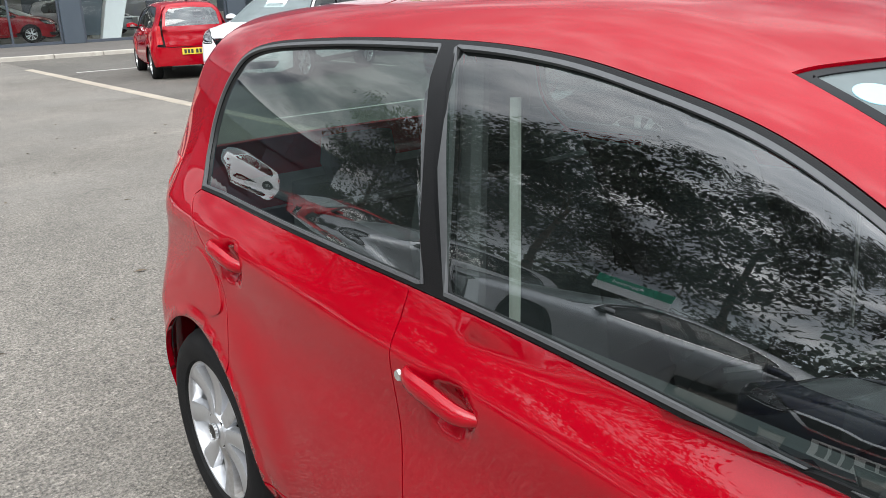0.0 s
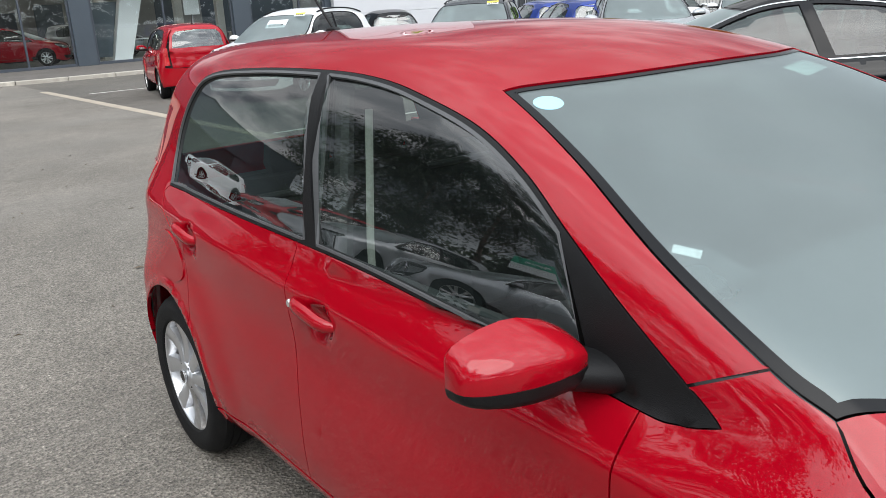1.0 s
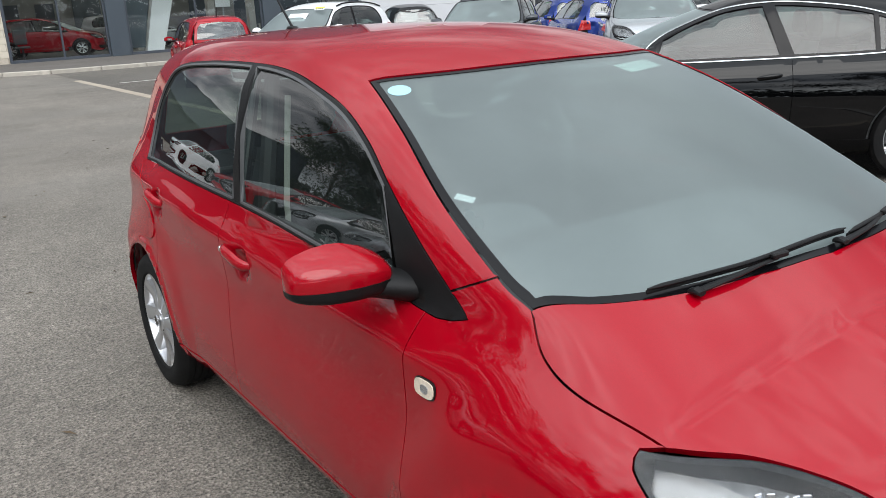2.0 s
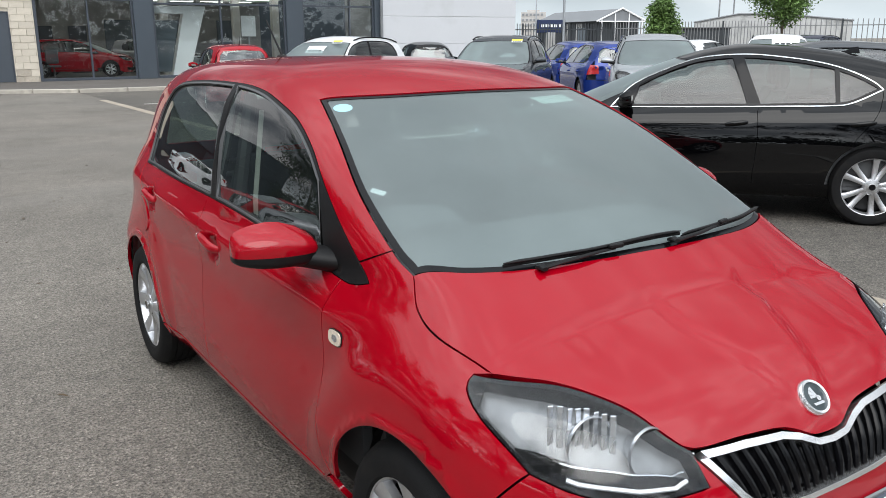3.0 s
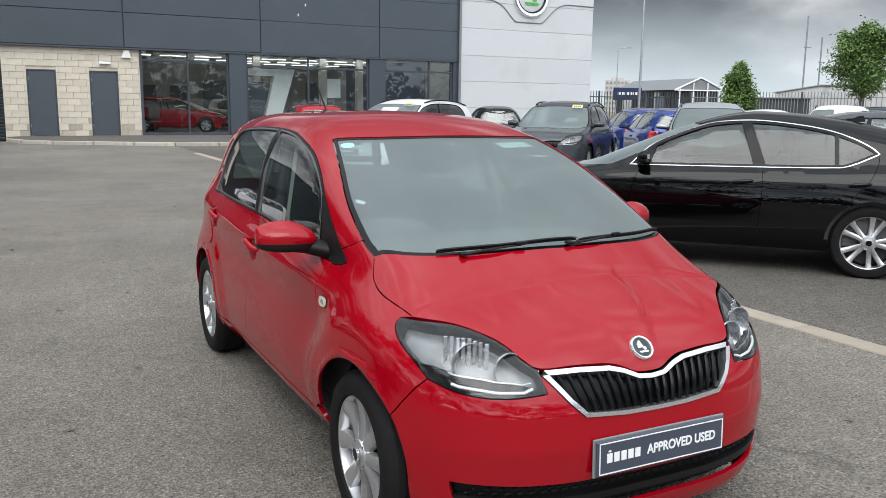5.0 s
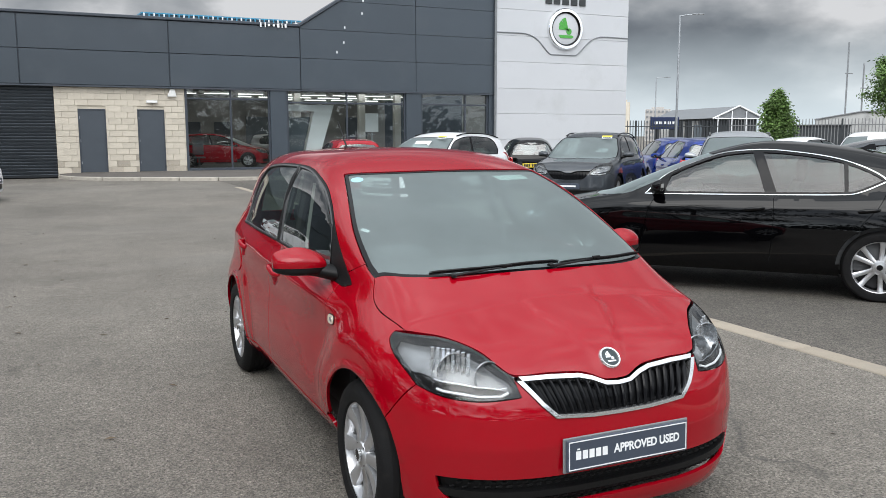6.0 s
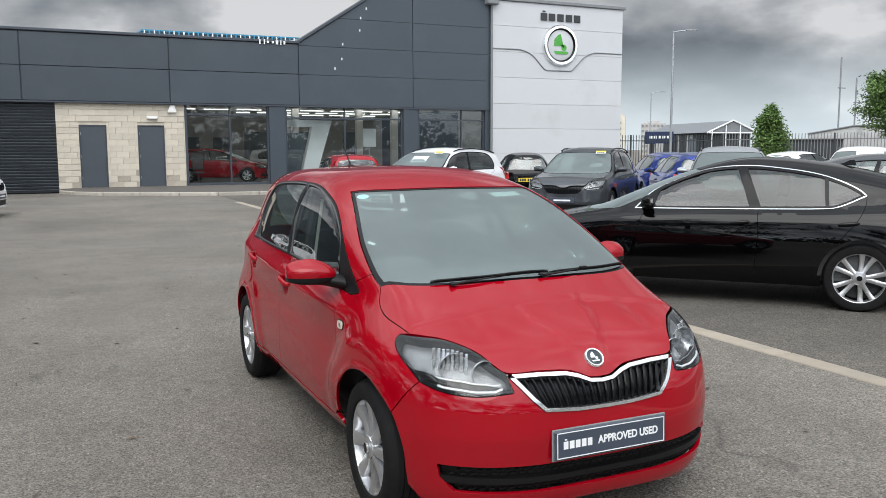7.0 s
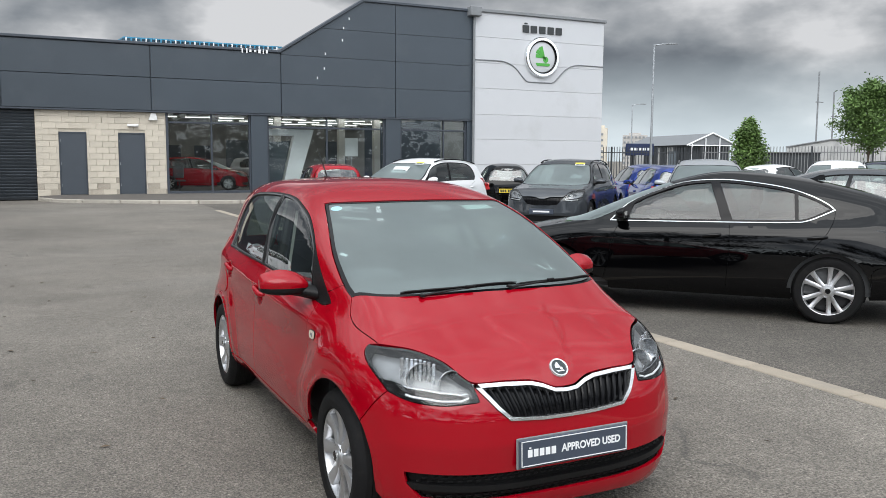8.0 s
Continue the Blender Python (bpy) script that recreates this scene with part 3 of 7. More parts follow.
CITY_CAR = dict(wave=flare, pinch=0.16, fold=0.12, lip=0.09, blend_back=0.08,
    half=0.798, taper_front=-0.35, plan_front=0.047, taper_back=0.6, plan_back=0.03, tuck=0.75, tumble=0.08,
    nose=-1.815, nose_plan=0.36, nose_power=3.8, nose_z=0.55, nose_lean=0.55, chin=0.30, tail=1.79, tail_plan=0.2, tail_lean=0.22,
    deck=[(-1.80, 0.70), (-1.60, 0.795), (-1.35, 0.888), (-1.05, 0.972), (-0.7, 1.02), (-0.45, 1.04), (0.0, 1.085), (0.5, 1.09), (1.8, 1.07)], deck_crown=0.085,
    glass_low=[(-1.80, 0.70), (-1.60, 0.795), (-1.35, 0.888), (-1.05, 0.972), (-0.7, 1.02), (0.5, 1.022), (1.8, 1.022)], floor=0.19, corner=0.12, shoulder=0.12,
    roof=[(-0.9, 1.33), (-0.4, 1.40), (0.05, 1.44), (0.6, 1.446), (1.2, 1.432), (1.75, 1.39)], roof_crown=0.05,
    belt=0.93, green=0.742, lean=0.14, bow=0.53, green_y=-0.1, green_front=0.06, green_y2=0.35, green_back=0.07,
    screen_y=-1.30, screen_z=0.95, screen_plan=0.45, screen_slope=0.50, screen_bend=0.055, screen_scale=0.9,
    rear_y=1.76, rear_z=0.95, rear_plan=0.10, rear_slope=0.18, rear_scale=1.0, pillar=0.09, pillar_back=0.07, cant=0.13, blend=0.03)


from mathutils.geometry import delaunay_2d_cdt

ROUND, FRONT_Y = 0.75, 0.8


class Skin:
    """Lays panels, cut out along outlines, onto the zero of a body field."""

    def __init__(self, s):
        self.f, self.s = body_field(s), s

    def trace(self, o, d):
        run = np.zeros(len(o))
        for _ in range(90):
            p = o + run[:, None] * d
            run = np.clip(run + self.f(p[:, 0], p[:, 1], p[:, 2]) * 0.6, 0, 4.5)
        return o + run[:, None] * d

    def lay(self, view, pts, sign=-1):
        """Points of a drawn view (side: y, z; top: x, y; front and rear: x, z) on the skin."""
        p = np.array(pts, float)
        n = len(p)
        if view == "side":
            o, d = np.stack([np.full(n, 2.0 * sign), p[:, 0], p[:, 1]], 1), (-sign, 0, 0)
        elif view == "top":
            o, d = np.stack([p[:, 0], p[:, 1], np.full(n, 2.6)], 1), (0, 0, -1)
        elif view == "front":
            o, d = np.stack([p[:, 0], np.full(n, -3.6), p[:, 1]], 1), (0, 1, 0)
        else:
            o, d = np.stack([p[:, 0], np.full(n, 3.6), p[:, 1]], 1), (0, -1, 0)
        return self.trace(o, np.tile(np.array(d, float), (n, 1)))

    def flat(self, kind, p):
        if kind == "radial":
            return np.stack([p[:, 1], np.arctan2(p[:, 0], p[:, 2] - 0.5) * ROUND], 1)
        if kind == "front":
            return np.stack([np.arctan2(p[:, 0], self.s["turn_front"] - p[:, 1]) * FRONT_Y, p[:, 2]], 1)
        if kind == "rear":
            return np.stack([np.arctan2(p[:, 0], p[:, 1] - self.s["turn_back"]) * FRONT_Y, p[:, 2]], 1)
        return p[:, :2]

    def round(self, kind, q):
        n = len(q)
        if kind == "radial":
            d = np.stack([np.sin(q[:, 1] / ROUND), np.zeros(n), np.cos(q[:, 1] / ROUND)], 1)
            c = np.stack([np.zeros(n), q[:, 0], np.full(n, 0.5)], 1)
        elif kind == "front":
            d = np.stack([np.sin(q[:, 0] / FRONT_Y), -np.cos(q[:, 0] / FRONT_Y), np.zeros(n)], 1)
            c = np.stack([np.zeros(n), np.full(n, self.s["turn_front"]), q[:, 1]], 1)
        elif kind == "rear":
            d = np.stack([np.sin(q[:, 0] / FRONT_Y), np.cos(q[:, 0] / FRONT_Y), np.zeros(n)], 1)
            c = np.stack([np.zeros(n), np.full(n, self.s["turn_back"]), q[:, 1]], 1)
        else:
            return self.trace(np.stack([q[:, 0], q[:, 1], np.full(n, 2.6)], 1), np.tile((0.0, 0.0, -1.0), (n, 1)))
        return self.trace(c + d * 2.6, -d)

    def normal(self, p):
        h = 1e-3
        g = np.stack([self.f(*(p + h * e).T) - self.f(*(p - h * e).T) for e in np.eye(3)], 1)
        return g / np.maximum(np.linalg.norm(g, axis=1, keepdims=True), 1e-9)

    def panel(self, name, kind, loop, mat, parent, holes=(), gap=0.0022, depth=0.016, lift=0.0, step=0.035, label="", sink=None):
        """One panel: the outline (points on the skin), less its holes, meshed and given a folded rim."""
        loops = [inset(self.flat(kind, np.array(loop)), gap)] + [inset(self.flat(kind, np.array(h)), -gap) for h in holes]
        loops = [thin(lp, step * 0.3) for lp in loops]
        lo, hi = loops[0].min(0), loops[0].max(0)
        gx, gy = np.meshgrid(np.arange(lo[0], hi[0], step), np.arange(lo[1], hi[1], step * 0.87))
        gx = gx + (np.arange(gx.shape[0]) % 2)[:, None] * step / 2
        inner = np.stack([gx.ravel(), gy.ravel()], 1)
        keep = within(loops[0], inner)
        for h in loops[1:]:
            keep &= ~within(h, inner)
        inner = inner[keep]
        rim = np.vstack(loops)
        if len(inner):
            inner = inner[np.array([np.min(np.sum((rim - q) ** 2, 1)) for q in inner]) > (step * 0.4) ** 2]
        pts, edges, k = np.vstack([rim, inner]) if len(inner) else rim, [], 0
        for lp in loops:
            edges += [(k + i, k + (i + 1) % len(lp)) for i in range(len(lp))]
            k += len(lp)
        v2, e2, f2, _, _, _ = delaunay_2d_cdt([Vector(q) for q in pts], edges, [], 0, 1e-6, False)
        v2, f2 = np.array([tuple(v) for v in v2]), np.array([f for f in f2 if len(f) == 3])
        mid = v2[f2].mean(1)
        ok = within(loops[0], mid)
        for h in loops[1:]:
            ok &= ~within(h, mid)
        f2 = f2[ok]
        p = self.round(kind, v2)
        n = self.normal(p)
        p = p + n * lift
        if sink is not None:
            p = sink(p, n)
            n = None
        cr = np.cross(p[f2[:, 1]] - p[f2[:, 0]], p[f2[:, 2]] - p[f2[:, 0]])
        if n is None:
            ref = self.normal(p)
        else:
            ref = n
        flip = np.sum(cr * ref[f2[:, 0]], 1) < 0
        f2[flip] = f2[flip][:, ::-1]
        count = {}
        for a, b, c in f2:
            for e in ((a, b), (b, c), (c, a)):
                count[e] = count.get(e, 0) + 1
        border = [e for e in count if (e[1], e[0]) not in count]
        verts, faces, norms = [tuple(q) for q in p], [tuple(int(i) for i in f) for f in f2], [tuple(q) for q in ref]
        if depth:
            centre = p.mean(0)
            twin = {}
            for a, b in border:
                along = p[b] - p[a]
                out = np.cross(along, ref[a])
                out = out / max(np.linalg.norm(out), 1e-9)
                for i in (a, b):
                    if i not in twin:
                        twin[i] = [len(verts), np.zeros(3)]
                        verts += [tuple(p[i] - ref[i] * 0.0008), tuple(p[i] - ref[i] * depth)]
                        norms += [None, None]
                    twin[i][1] += out
            for i, (k, s) in twin.items():
                s = tuple(s / max(np.linalg.norm(s), 1e-9))
                norms[k], norms[k + 1] = s, s
            for a, b in border:
                i, j = twin[a][0], twin[b][0]
                faces.append((int(b), int(a), i, j))
                faces.append((j, i, i + 1, j + 1))
        me = bpy.data.meshes.new(name)
        me.from_pydata(verts, [], faces)
        me.update()
        me.shade_smooth()
        if n is not None:
            me.normals_split_custom_set_from_vertices(norms)
        return part(name, me, mat, parent, label)


def arch(y, z, r, a, b, n=24):
    """Points of a wheel arch, from angle a to angle b in degrees (0 is rearwards, 90 is up)."""
    return [(y + r * math.cos(radians(a + (b - a) * i / n)), z + r * math.sin(radians(a + (b - a) * i / n))) for i in range(n + 1)]


def mirrored(loop):
    q = np.array(loop, float).copy()
    q[:, 0] *= -1
    return q


def both_ways(half):
    """A half outline from the centre line out on the -x side, closed with its mirror image."""
    q = np.array(half, float)
    return np.vstack([q, mirrored(q)[::-1][(1 if abs(q[-1, 0]) < 1e-4 else 0):(-1 if abs(q[0, 0]) < 1e-4 else None)]])


def build_body(car, s, paint, step=0.035, glass="car_glass", gloss_trim="black_plastic"):
    """All the outer panels and panes of a car. s holds the shape and the cut lines; the -x side is drawn, the other is its mirror image."""
    sk = Skin(s)
    hf, hr, zr, r = -s["wheelbase"] / 2, s["wheelbase"] / 2, s["hub_z"], s["arch_r"]
    made = {}

    def run(view, pts, smooth=True):
        p = glide(pts, step * 0.5) if smooth else [q for a, b in zip(pts, pts[1:]) for q in glide([a, b], step * 0.5)]
        return sk.lay(view, p)

    belt, over = run("side", s["dlo_low"]), run("side", s["dlo_top"])
    dlo = np.vstack([belt, over[1:-1]])
    side = lambda lp: np.array(lp)[:, [1, 2]]
    flat_dlo = side(dlo)
    slim = inset(flat_dlo, s["seal"])
    b1, b2, sail = s["b_front"], s["b_back"], s["sail"]

    def half_plane(line, keep_front):
        (y0, z0), (y1, z1) = line
        a, b = (z1 - z0), -(y1 - y0)
        c = a * y0 + b * z0
        return (a, b, c) if keep_front else (-a, -b, -c)

    panes = []
    front_pane = clip(clip(slim, *half_plane(b1, True)), *half_plane(sail, False))
    panes.append(("front_door_window", front_pane))
    rear_pane = clip(slim, *half_plane(b2, False))
    if "rear_post" in s:
        a, b = s["rear_post"]
        panes.append(("rear_door_window", clip(rear_pane, *half_plane(a, True))))
        panes.append(("quarter_window", clip(rear_pane, *half_plane(b, False))))
    else:
        panes.append(("rear_door_window", rear_pane))
    windscreen_edge = run("top", s["screen_side"])
    screen_top, screen_low = run("top", s["screen_top"]), run("top", s["screen_low"])
    joint_y, joint_z = s["joint"]
    ahead = over[side(over)[:, 0] < 99]
    rear_cut = run("side", s["rear_cut"])
    arch_back = run("side", arch(hr, zr, r, s["arch_back"][0], s["arch_back"][1]), False)
    quarter_rear = run("side", s["quarter_rear"])
    roof_rear = run("top", s["roof_rear"])
    # dlo_top runs from the rear low corner forwards to the front tip
    cut = int(np.argmin(np.abs(side(over)[:, 0] - joint_y) + np.abs(side(over)[:, 1] - joint_z)))
    upper, lower_tip = over[:cut + 1], over[cut:]
    wi = int(np.argmin(np.abs(windscreen_edge[:, 1] - s["joint_in"])))
    pillar_in, cowl_in = windscreen_edge[:wi + 1], windscreen_edge[wi:]
    half = np.vstack([screen_top, pillar_in[1:], upper[::-1], rear_cut[1:], arch_back, quarter_rear, roof_rear])
    made["body_shell"] = sk.panel("body_shell", "radial", both_ways(half), paint, car, step=step)
    if step < 0.05:
        sk.panel("cabin_lining", "radial", both_ways(half), "lining_grey", car, step=0.06, lift=-0.02, gap=0.012, depth=0, label="grey inner lining of roof and pillars")
    # wings
    door_cut = run("side", s["front_cut"])
    lead = int(np.argmin(np.abs(side(belt)[:, 0] - s["front_cut"][0][0])))
    arch_front = run("side", arch(hf, zr, r, s["arch_front"][0], s["arch_front"][1]), False)
    lamp_outer = run("front", s["lamp_outer"])
    bonnet_side = run("top", s["bonnet_side"])
    seam_a, seam_b = arch_front[-1], lamp_outer[0]
    seam = sk.round("radial", sk.flat("radial", np.array([seam_a + (seam_b - seam_a) * k / 12 for k in range(1, 12)])))
    wing = np.vstack([pillar_in[-1:], lower_tip, belt[1:lead], door_cut, arch_front, seam, lamp_outer, bonnet_side[::-1], cowl_in[::-1][1:-1]])
    b_cut = run("side", s["b_cut"])
    mid = int(np.argmin(np.abs(side(belt)[:, 0] - s["b_cut"][0][0])))
    floor_z = s["door_low"]
    front_door = np.vstack([belt[lead:mid + 1], b_cut, run("side", [s["b_cut"][-1], (s["front_cut"][-1][0] + 0.06, floor_z), s["front_cut"][-1]], False)[1:], door_cut[::-1][1:-1]])
    rear_low = run("side", s["rear_door_low"], False)
    rear_door = np.vstack([belt[mid:], rear_cut[1:], run("side", arch(hr, zr, r, s["arch_back"][0], s["arch_door"]), False), rear_low, b_cut[::-1][1:-1]])
    sill = run("side", s["sill"], False)
    for sign in (-1, 1):
        flip = (lambda lp: np.array(lp)) if sign < 0 else mirrored
        wing_ob = sk.panel("wing", "radial", flip(wing), paint, car, step=step)
        fd = sk.panel("front_door", "radial", flip(front_door), paint, car, step=step)
        rd = sk.panel("rear_door", "radial", flip(rear_door), paint, car, step=step)
        sk.panel("sill", "radial", flip(sill), s.get("sill_mat", paint), car, step=step)
        holes = [sk.lay("side", thin(q, 0.008), sign) for _, q in panes]
        sk.panel("window_surround", "radial", flip(dlo), gloss_trim, car, holes=holes, lift=0.002, gap=0.0, step=step, depth=0.02, label="black window surround and pillar trim")
        for nm, q in panes:
            ob = sk.panel(nm, "radial", sk.lay("side", thin(inset(q, -0.003), 0.008), sign), glass, fd if nm.startswith("front") else rd, lift=-0.005, gap=0, step=step * 1.5, depth=0, label="clear tinted window glass")
            ob.visible_shadow = False
            if step < 0.05:
                sk.panel("window_seal", "radial", sk.lay("side", thin(inset(q, -0.0035), 0.008), sign), "seal_grey", fd if nm.startswith("front") else rd, holes=[sk.lay("side", thin(inset(q, 0.0025), 0.008), sign)], lift=0.0045, gap=0, depth=0.008, step=step, label="grey rubber window seal")
        if "chrome_line" in s:
            bm_path = np.vstack([belt[3:], over[:-3]])
            ring = side(bm_path)
            outer, inner = inset(flat_dlo, -0.001), inset(flat_dlo, 0.006)
            sk.panel("window_chrome", "radial", sk.lay("side", outer, sign), "chrome", car, holes=[sk.lay("side", inner, sign)], lift=0.006, gap=0, depth=0.01, step=step, label="bright chrome window strip")
        made["wing", sign], made["front_door", sign], made["rear_door", sign] = wing_ob, fd, rd
    # bonnet
    front_edge = run("front", s["bonnet_front"])
    bon = np.vstack([screen_low, bonnet_side, front_edge[::-1]])
    made["bonnet"] = sk.panel("bonnet", "top", both_ways(bon), paint, car, step=step, gap=0.0018)
    # windscreen with its black edge
    ws = both_ways(np.vstack([screen_top, windscreen_edge[1:], screen_low[::-1][1:]]))
    q = sk.flat("top", ws)
    clear = inset(q, s["frit"])
    hole = sk.lay("top", thin(clear, 0.012))
    sk.panel("windscreen_border", "top", ws, "gloss_black", car, holes=[hole], lift=-0.0035, step=step, label="black printed windscreen edge")
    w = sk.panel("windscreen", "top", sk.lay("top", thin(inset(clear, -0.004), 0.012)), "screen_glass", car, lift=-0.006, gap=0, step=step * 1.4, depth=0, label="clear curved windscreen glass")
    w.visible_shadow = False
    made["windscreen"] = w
    # front bumper, lamps, grille
    bumper_up = run("side", [(y + s.get("arch_tuck", 0.0) * min(max((0.50 - z) / 0.20, 0), 1), z) for y, z in arch(hf, zr, r, 180 + s["bumper_deg"], s["arch_front"][1])], False)
    lamp_low = run("front", s["lamp_low"])
    gr_side = run("front", s["grille_side"], False)
    bottom = run("front", s["bumper_low"])
    bump = np.vstack([bottom, bumper_up, seam, lamp_low, gr_side])
    holes = [both_ways(run("front", h, False)) for h in s["intakes"]]
    made["front_bumper"] = sk.panel("front_bumper", "front", both_ways(bump), paint, car, holes=holes, step=step)
    for h in holes:
        sk.panel("lower_intake", "front", h, "black_plastic", car, lift=-0.03, gap=0, depth=0, step=step, label="black plastic air intake")
    grille = both_ways(np.vstack([run("front", s["grille_top"], False), gr_side]))
    made["grille_loop"] = grille
    sk.panel("grille", "front", grille, "gloss_black", car, lift=-0.035, gap=0, depth=0, step=step, label="black radiator grille backing")
    lamp = np.vstack([lamp_outer, run("front", s["lamp_top"])[1:], run("front", s["lamp_in"], False)[1:], lamp_low[::-1][1:-1]])
    made["lamp"] = lamp
    for sign in (-1, 1):
        lp = lamp if sign < 0 else mirrored(lamp)
        pan = sk.panel("headlight", "front", lp, "lamp_shell", car, gap=0.002, depth=0.0, step=step * 0.8, lift=-0.045, label="headlight with clear lens")
        made["headlight", sign] = pan
        lens = sk.panel("lens", "front", lp, "lens_glass", pan, lift=0.001, gap=0.002, depth=0, step=step, label="clear plastic lens")
        lens.visible_shadow = False
        sk.panel("lamp_edge", "front", lp, "gloss_black", pan, holes=[sk.round("front", inset(sk.flat("front", lp), 0.008))], gap=0.001, depth=0.05, step=step)
        # the mask: a narrow rim above, a dark floor below and a dark outer end
        q = inset(sk.flat("front", lp), 0.0035)
        xs, edge = np.abs(lp[:, 0]), np.max(np.abs(q[:, 0]))
        lo, hi = (np.interp(xs, [-a for a, _ in s[n]][::step_], [b for _, b in s[n]][::step_]) for n, step_ in (("lamp_low", -1), ("lamp_top", -1)))
        q[:, 1] = np.maximum(q[:, 1], lo + 0.30 * (hi - lo))
        q[:, 0] = np.clip(q[:, 0], -edge + 0.030, edge - 0.030)
        sk.panel("lamp_mask", "front", lp, "gloss_black", pan, holes=[sk.round("front", q)], gap=0.002, depth=0.012, step=step, lift=-0.022, label="black inner lamp mask")
    # rear end
    rb = np.vstack([run("rear", s["rear_bumper_low"]), run("side", arch(hr, zr, r, s["rear_arch_deg"], s["arch_back"][1]), False), run("side", s["bumper_rise"]), run("rear", s["rear_bumper_top"])])
    made["rear_bumper"] = sk.panel("rear_bumper", "rear", both_ways(rb), paint, car, step=step)
    gate = both_ways(run("rear", s["tailgate"], False))
    back_glass = both_ways(run("rear", s["back_glass"], False))
    made["tailgate"] = sk.panel("tailgate", "rear", gate, paint, car, holes=[back_glass], step=step)
    bgp = sk.panel("rear_window", "rear", back_glass, glass, made["tailgate"], lift=-0.004, gap=-0.003, depth=0, step=step * 1.5, label="tinted rear window glass")
    bgp.visible_shadow = False
    for sign in (-1, 1):
        lp = run("rear", s["tail_lamp"], False)
        sk.panel("tail_light", "rear", lp if sign < 0 else mirrored(lp), "lamp_red", car, lift=0.004, step=step, gap=0.001, label="red tail light lens")
    made["skin"] = sk
    return made


def build_wheel(parent, at, radius, width, rim_r, spokes, sign, style="blade", label="silver alloy wheel with black tyre"):
    """A wheel at its hub's outer face; x is the axle, sign the side of the car it faces."""
    wheel = part("wheel", lathe([(0.03, -width * 0.5), (rim_r * 0.96, -width * 0.55), (rim_r, -width * 0.95), (rim_r * 0.9, -width * 0.97), (rim_r * 0.86, -width * 0.4), (0.03, -width * 0.36)], 40), "steel_dark", parent, label, smooth=True)
    wheel.location = at
    if sign < 0:
        wheel.rotation_euler = (0, 0, math.pi)
    side = [(rim_r * 0.985, -0.012), (rim_r * 1.03, 0.004), (rim_r + (radius - rim_r) * 0.45, 0.012), (rim_r + (radius - rim_r) * 0.75, 0.006), (radius * 0.975, -0.012), (radius * 0.993, -0.026)]
    tread = []
    for i in range(4):
        a, b = -0.028 - (width - 0.056) * i / 4, -0.028 - (width - 0.056) * (i + 0.82) / 4
        tread += [(radius, a), (radius, b), (radius * 0.975, b - 0.001), (radius * 0.975, -0.028 - (width - 0.056) * (i + 1) / 4 + 0.001)]
    back = [(rq, -width - xq) for rq, xq in side[::-1]]
    part("tyre", lathe(side + tread + back, 64), "rubber", wheel, "black rubber tyre", smooth=True)
    part("rim", lathe([(rim_r * 0.93, -0.06), (rim_r * 0.955, -0.022), (rim_r * 0.98, -0.006), (rim_r * 1.0, -0.004), (rim_r * 1.012, -0.012), (rim_r * 1.0, -0.03)], 64), "alloy", wheel, smooth=True)
    hub_r = rim_r * 0.2
    for i in range(spokes):
        a = 2 * math.pi * i / spokes
        if style == "twin":
            for off in (-0.24, 0.24):
                spoke(wheel, a + off * 1.0, a + off * 0.75, hub_r, rim_r * 0.97, rim_r * 0.17, rim_r * 0.20)
        else:
            spoke(wheel, a + 0.10, a, hub_r, rim_r * 0.97, rim_r * 0.21, rim_r * 0.33)
    part("hub", lathe([(0.0, 0.004), (hub_r * 0.5, 0.004), (hub_r * 0.55, 0.0), (hub_r * 1.2, -0.004), (hub_r * 1.45, -0.016), (hub_r * 1.5, -0.04)], 32), "alloy", wheel, smooth=True)
    cap = part("hub_cap", lathe([(0.0, 0.009), (hub_r * 0.44, 0.009), (hub_r * 0.52, 0.003)], 24), "gloss_black", wheel, "dark round wheel centre cap", smooth=True)
    part("cap_ring", lathe([(hub_r * 0.52, 0.003), (hub_r * 0.54, 0.010), (hub_r * 0.60, 0.010), (hub_r * 0.62, 0.002)], 24), "satin_chrome", cap, smooth=True)
    for i in range(5 if style == "twin" else 4):
        a = 2 * math.pi * (i + 0.5) / (5 if style == "twin" else 4)
        b = part("bolt", lathe([(0.0, -0.004), (0.009, -0.004), (0.011, -0.02)], 8), "steel_dark", wheel)
        b.location = (0, hub_r * 1.05 * math.cos(a), hub_r * 1.05 * math.sin(a))
    disc = part("brake_disc", lathe([(0.0, -0.09), (rim_r * 0.72, -0.09), (rim_r * 0.72, -0.11), (0.0, -0.11)], 32), "steel_dark", wheel, "grey steel brake disc")
    return wheel


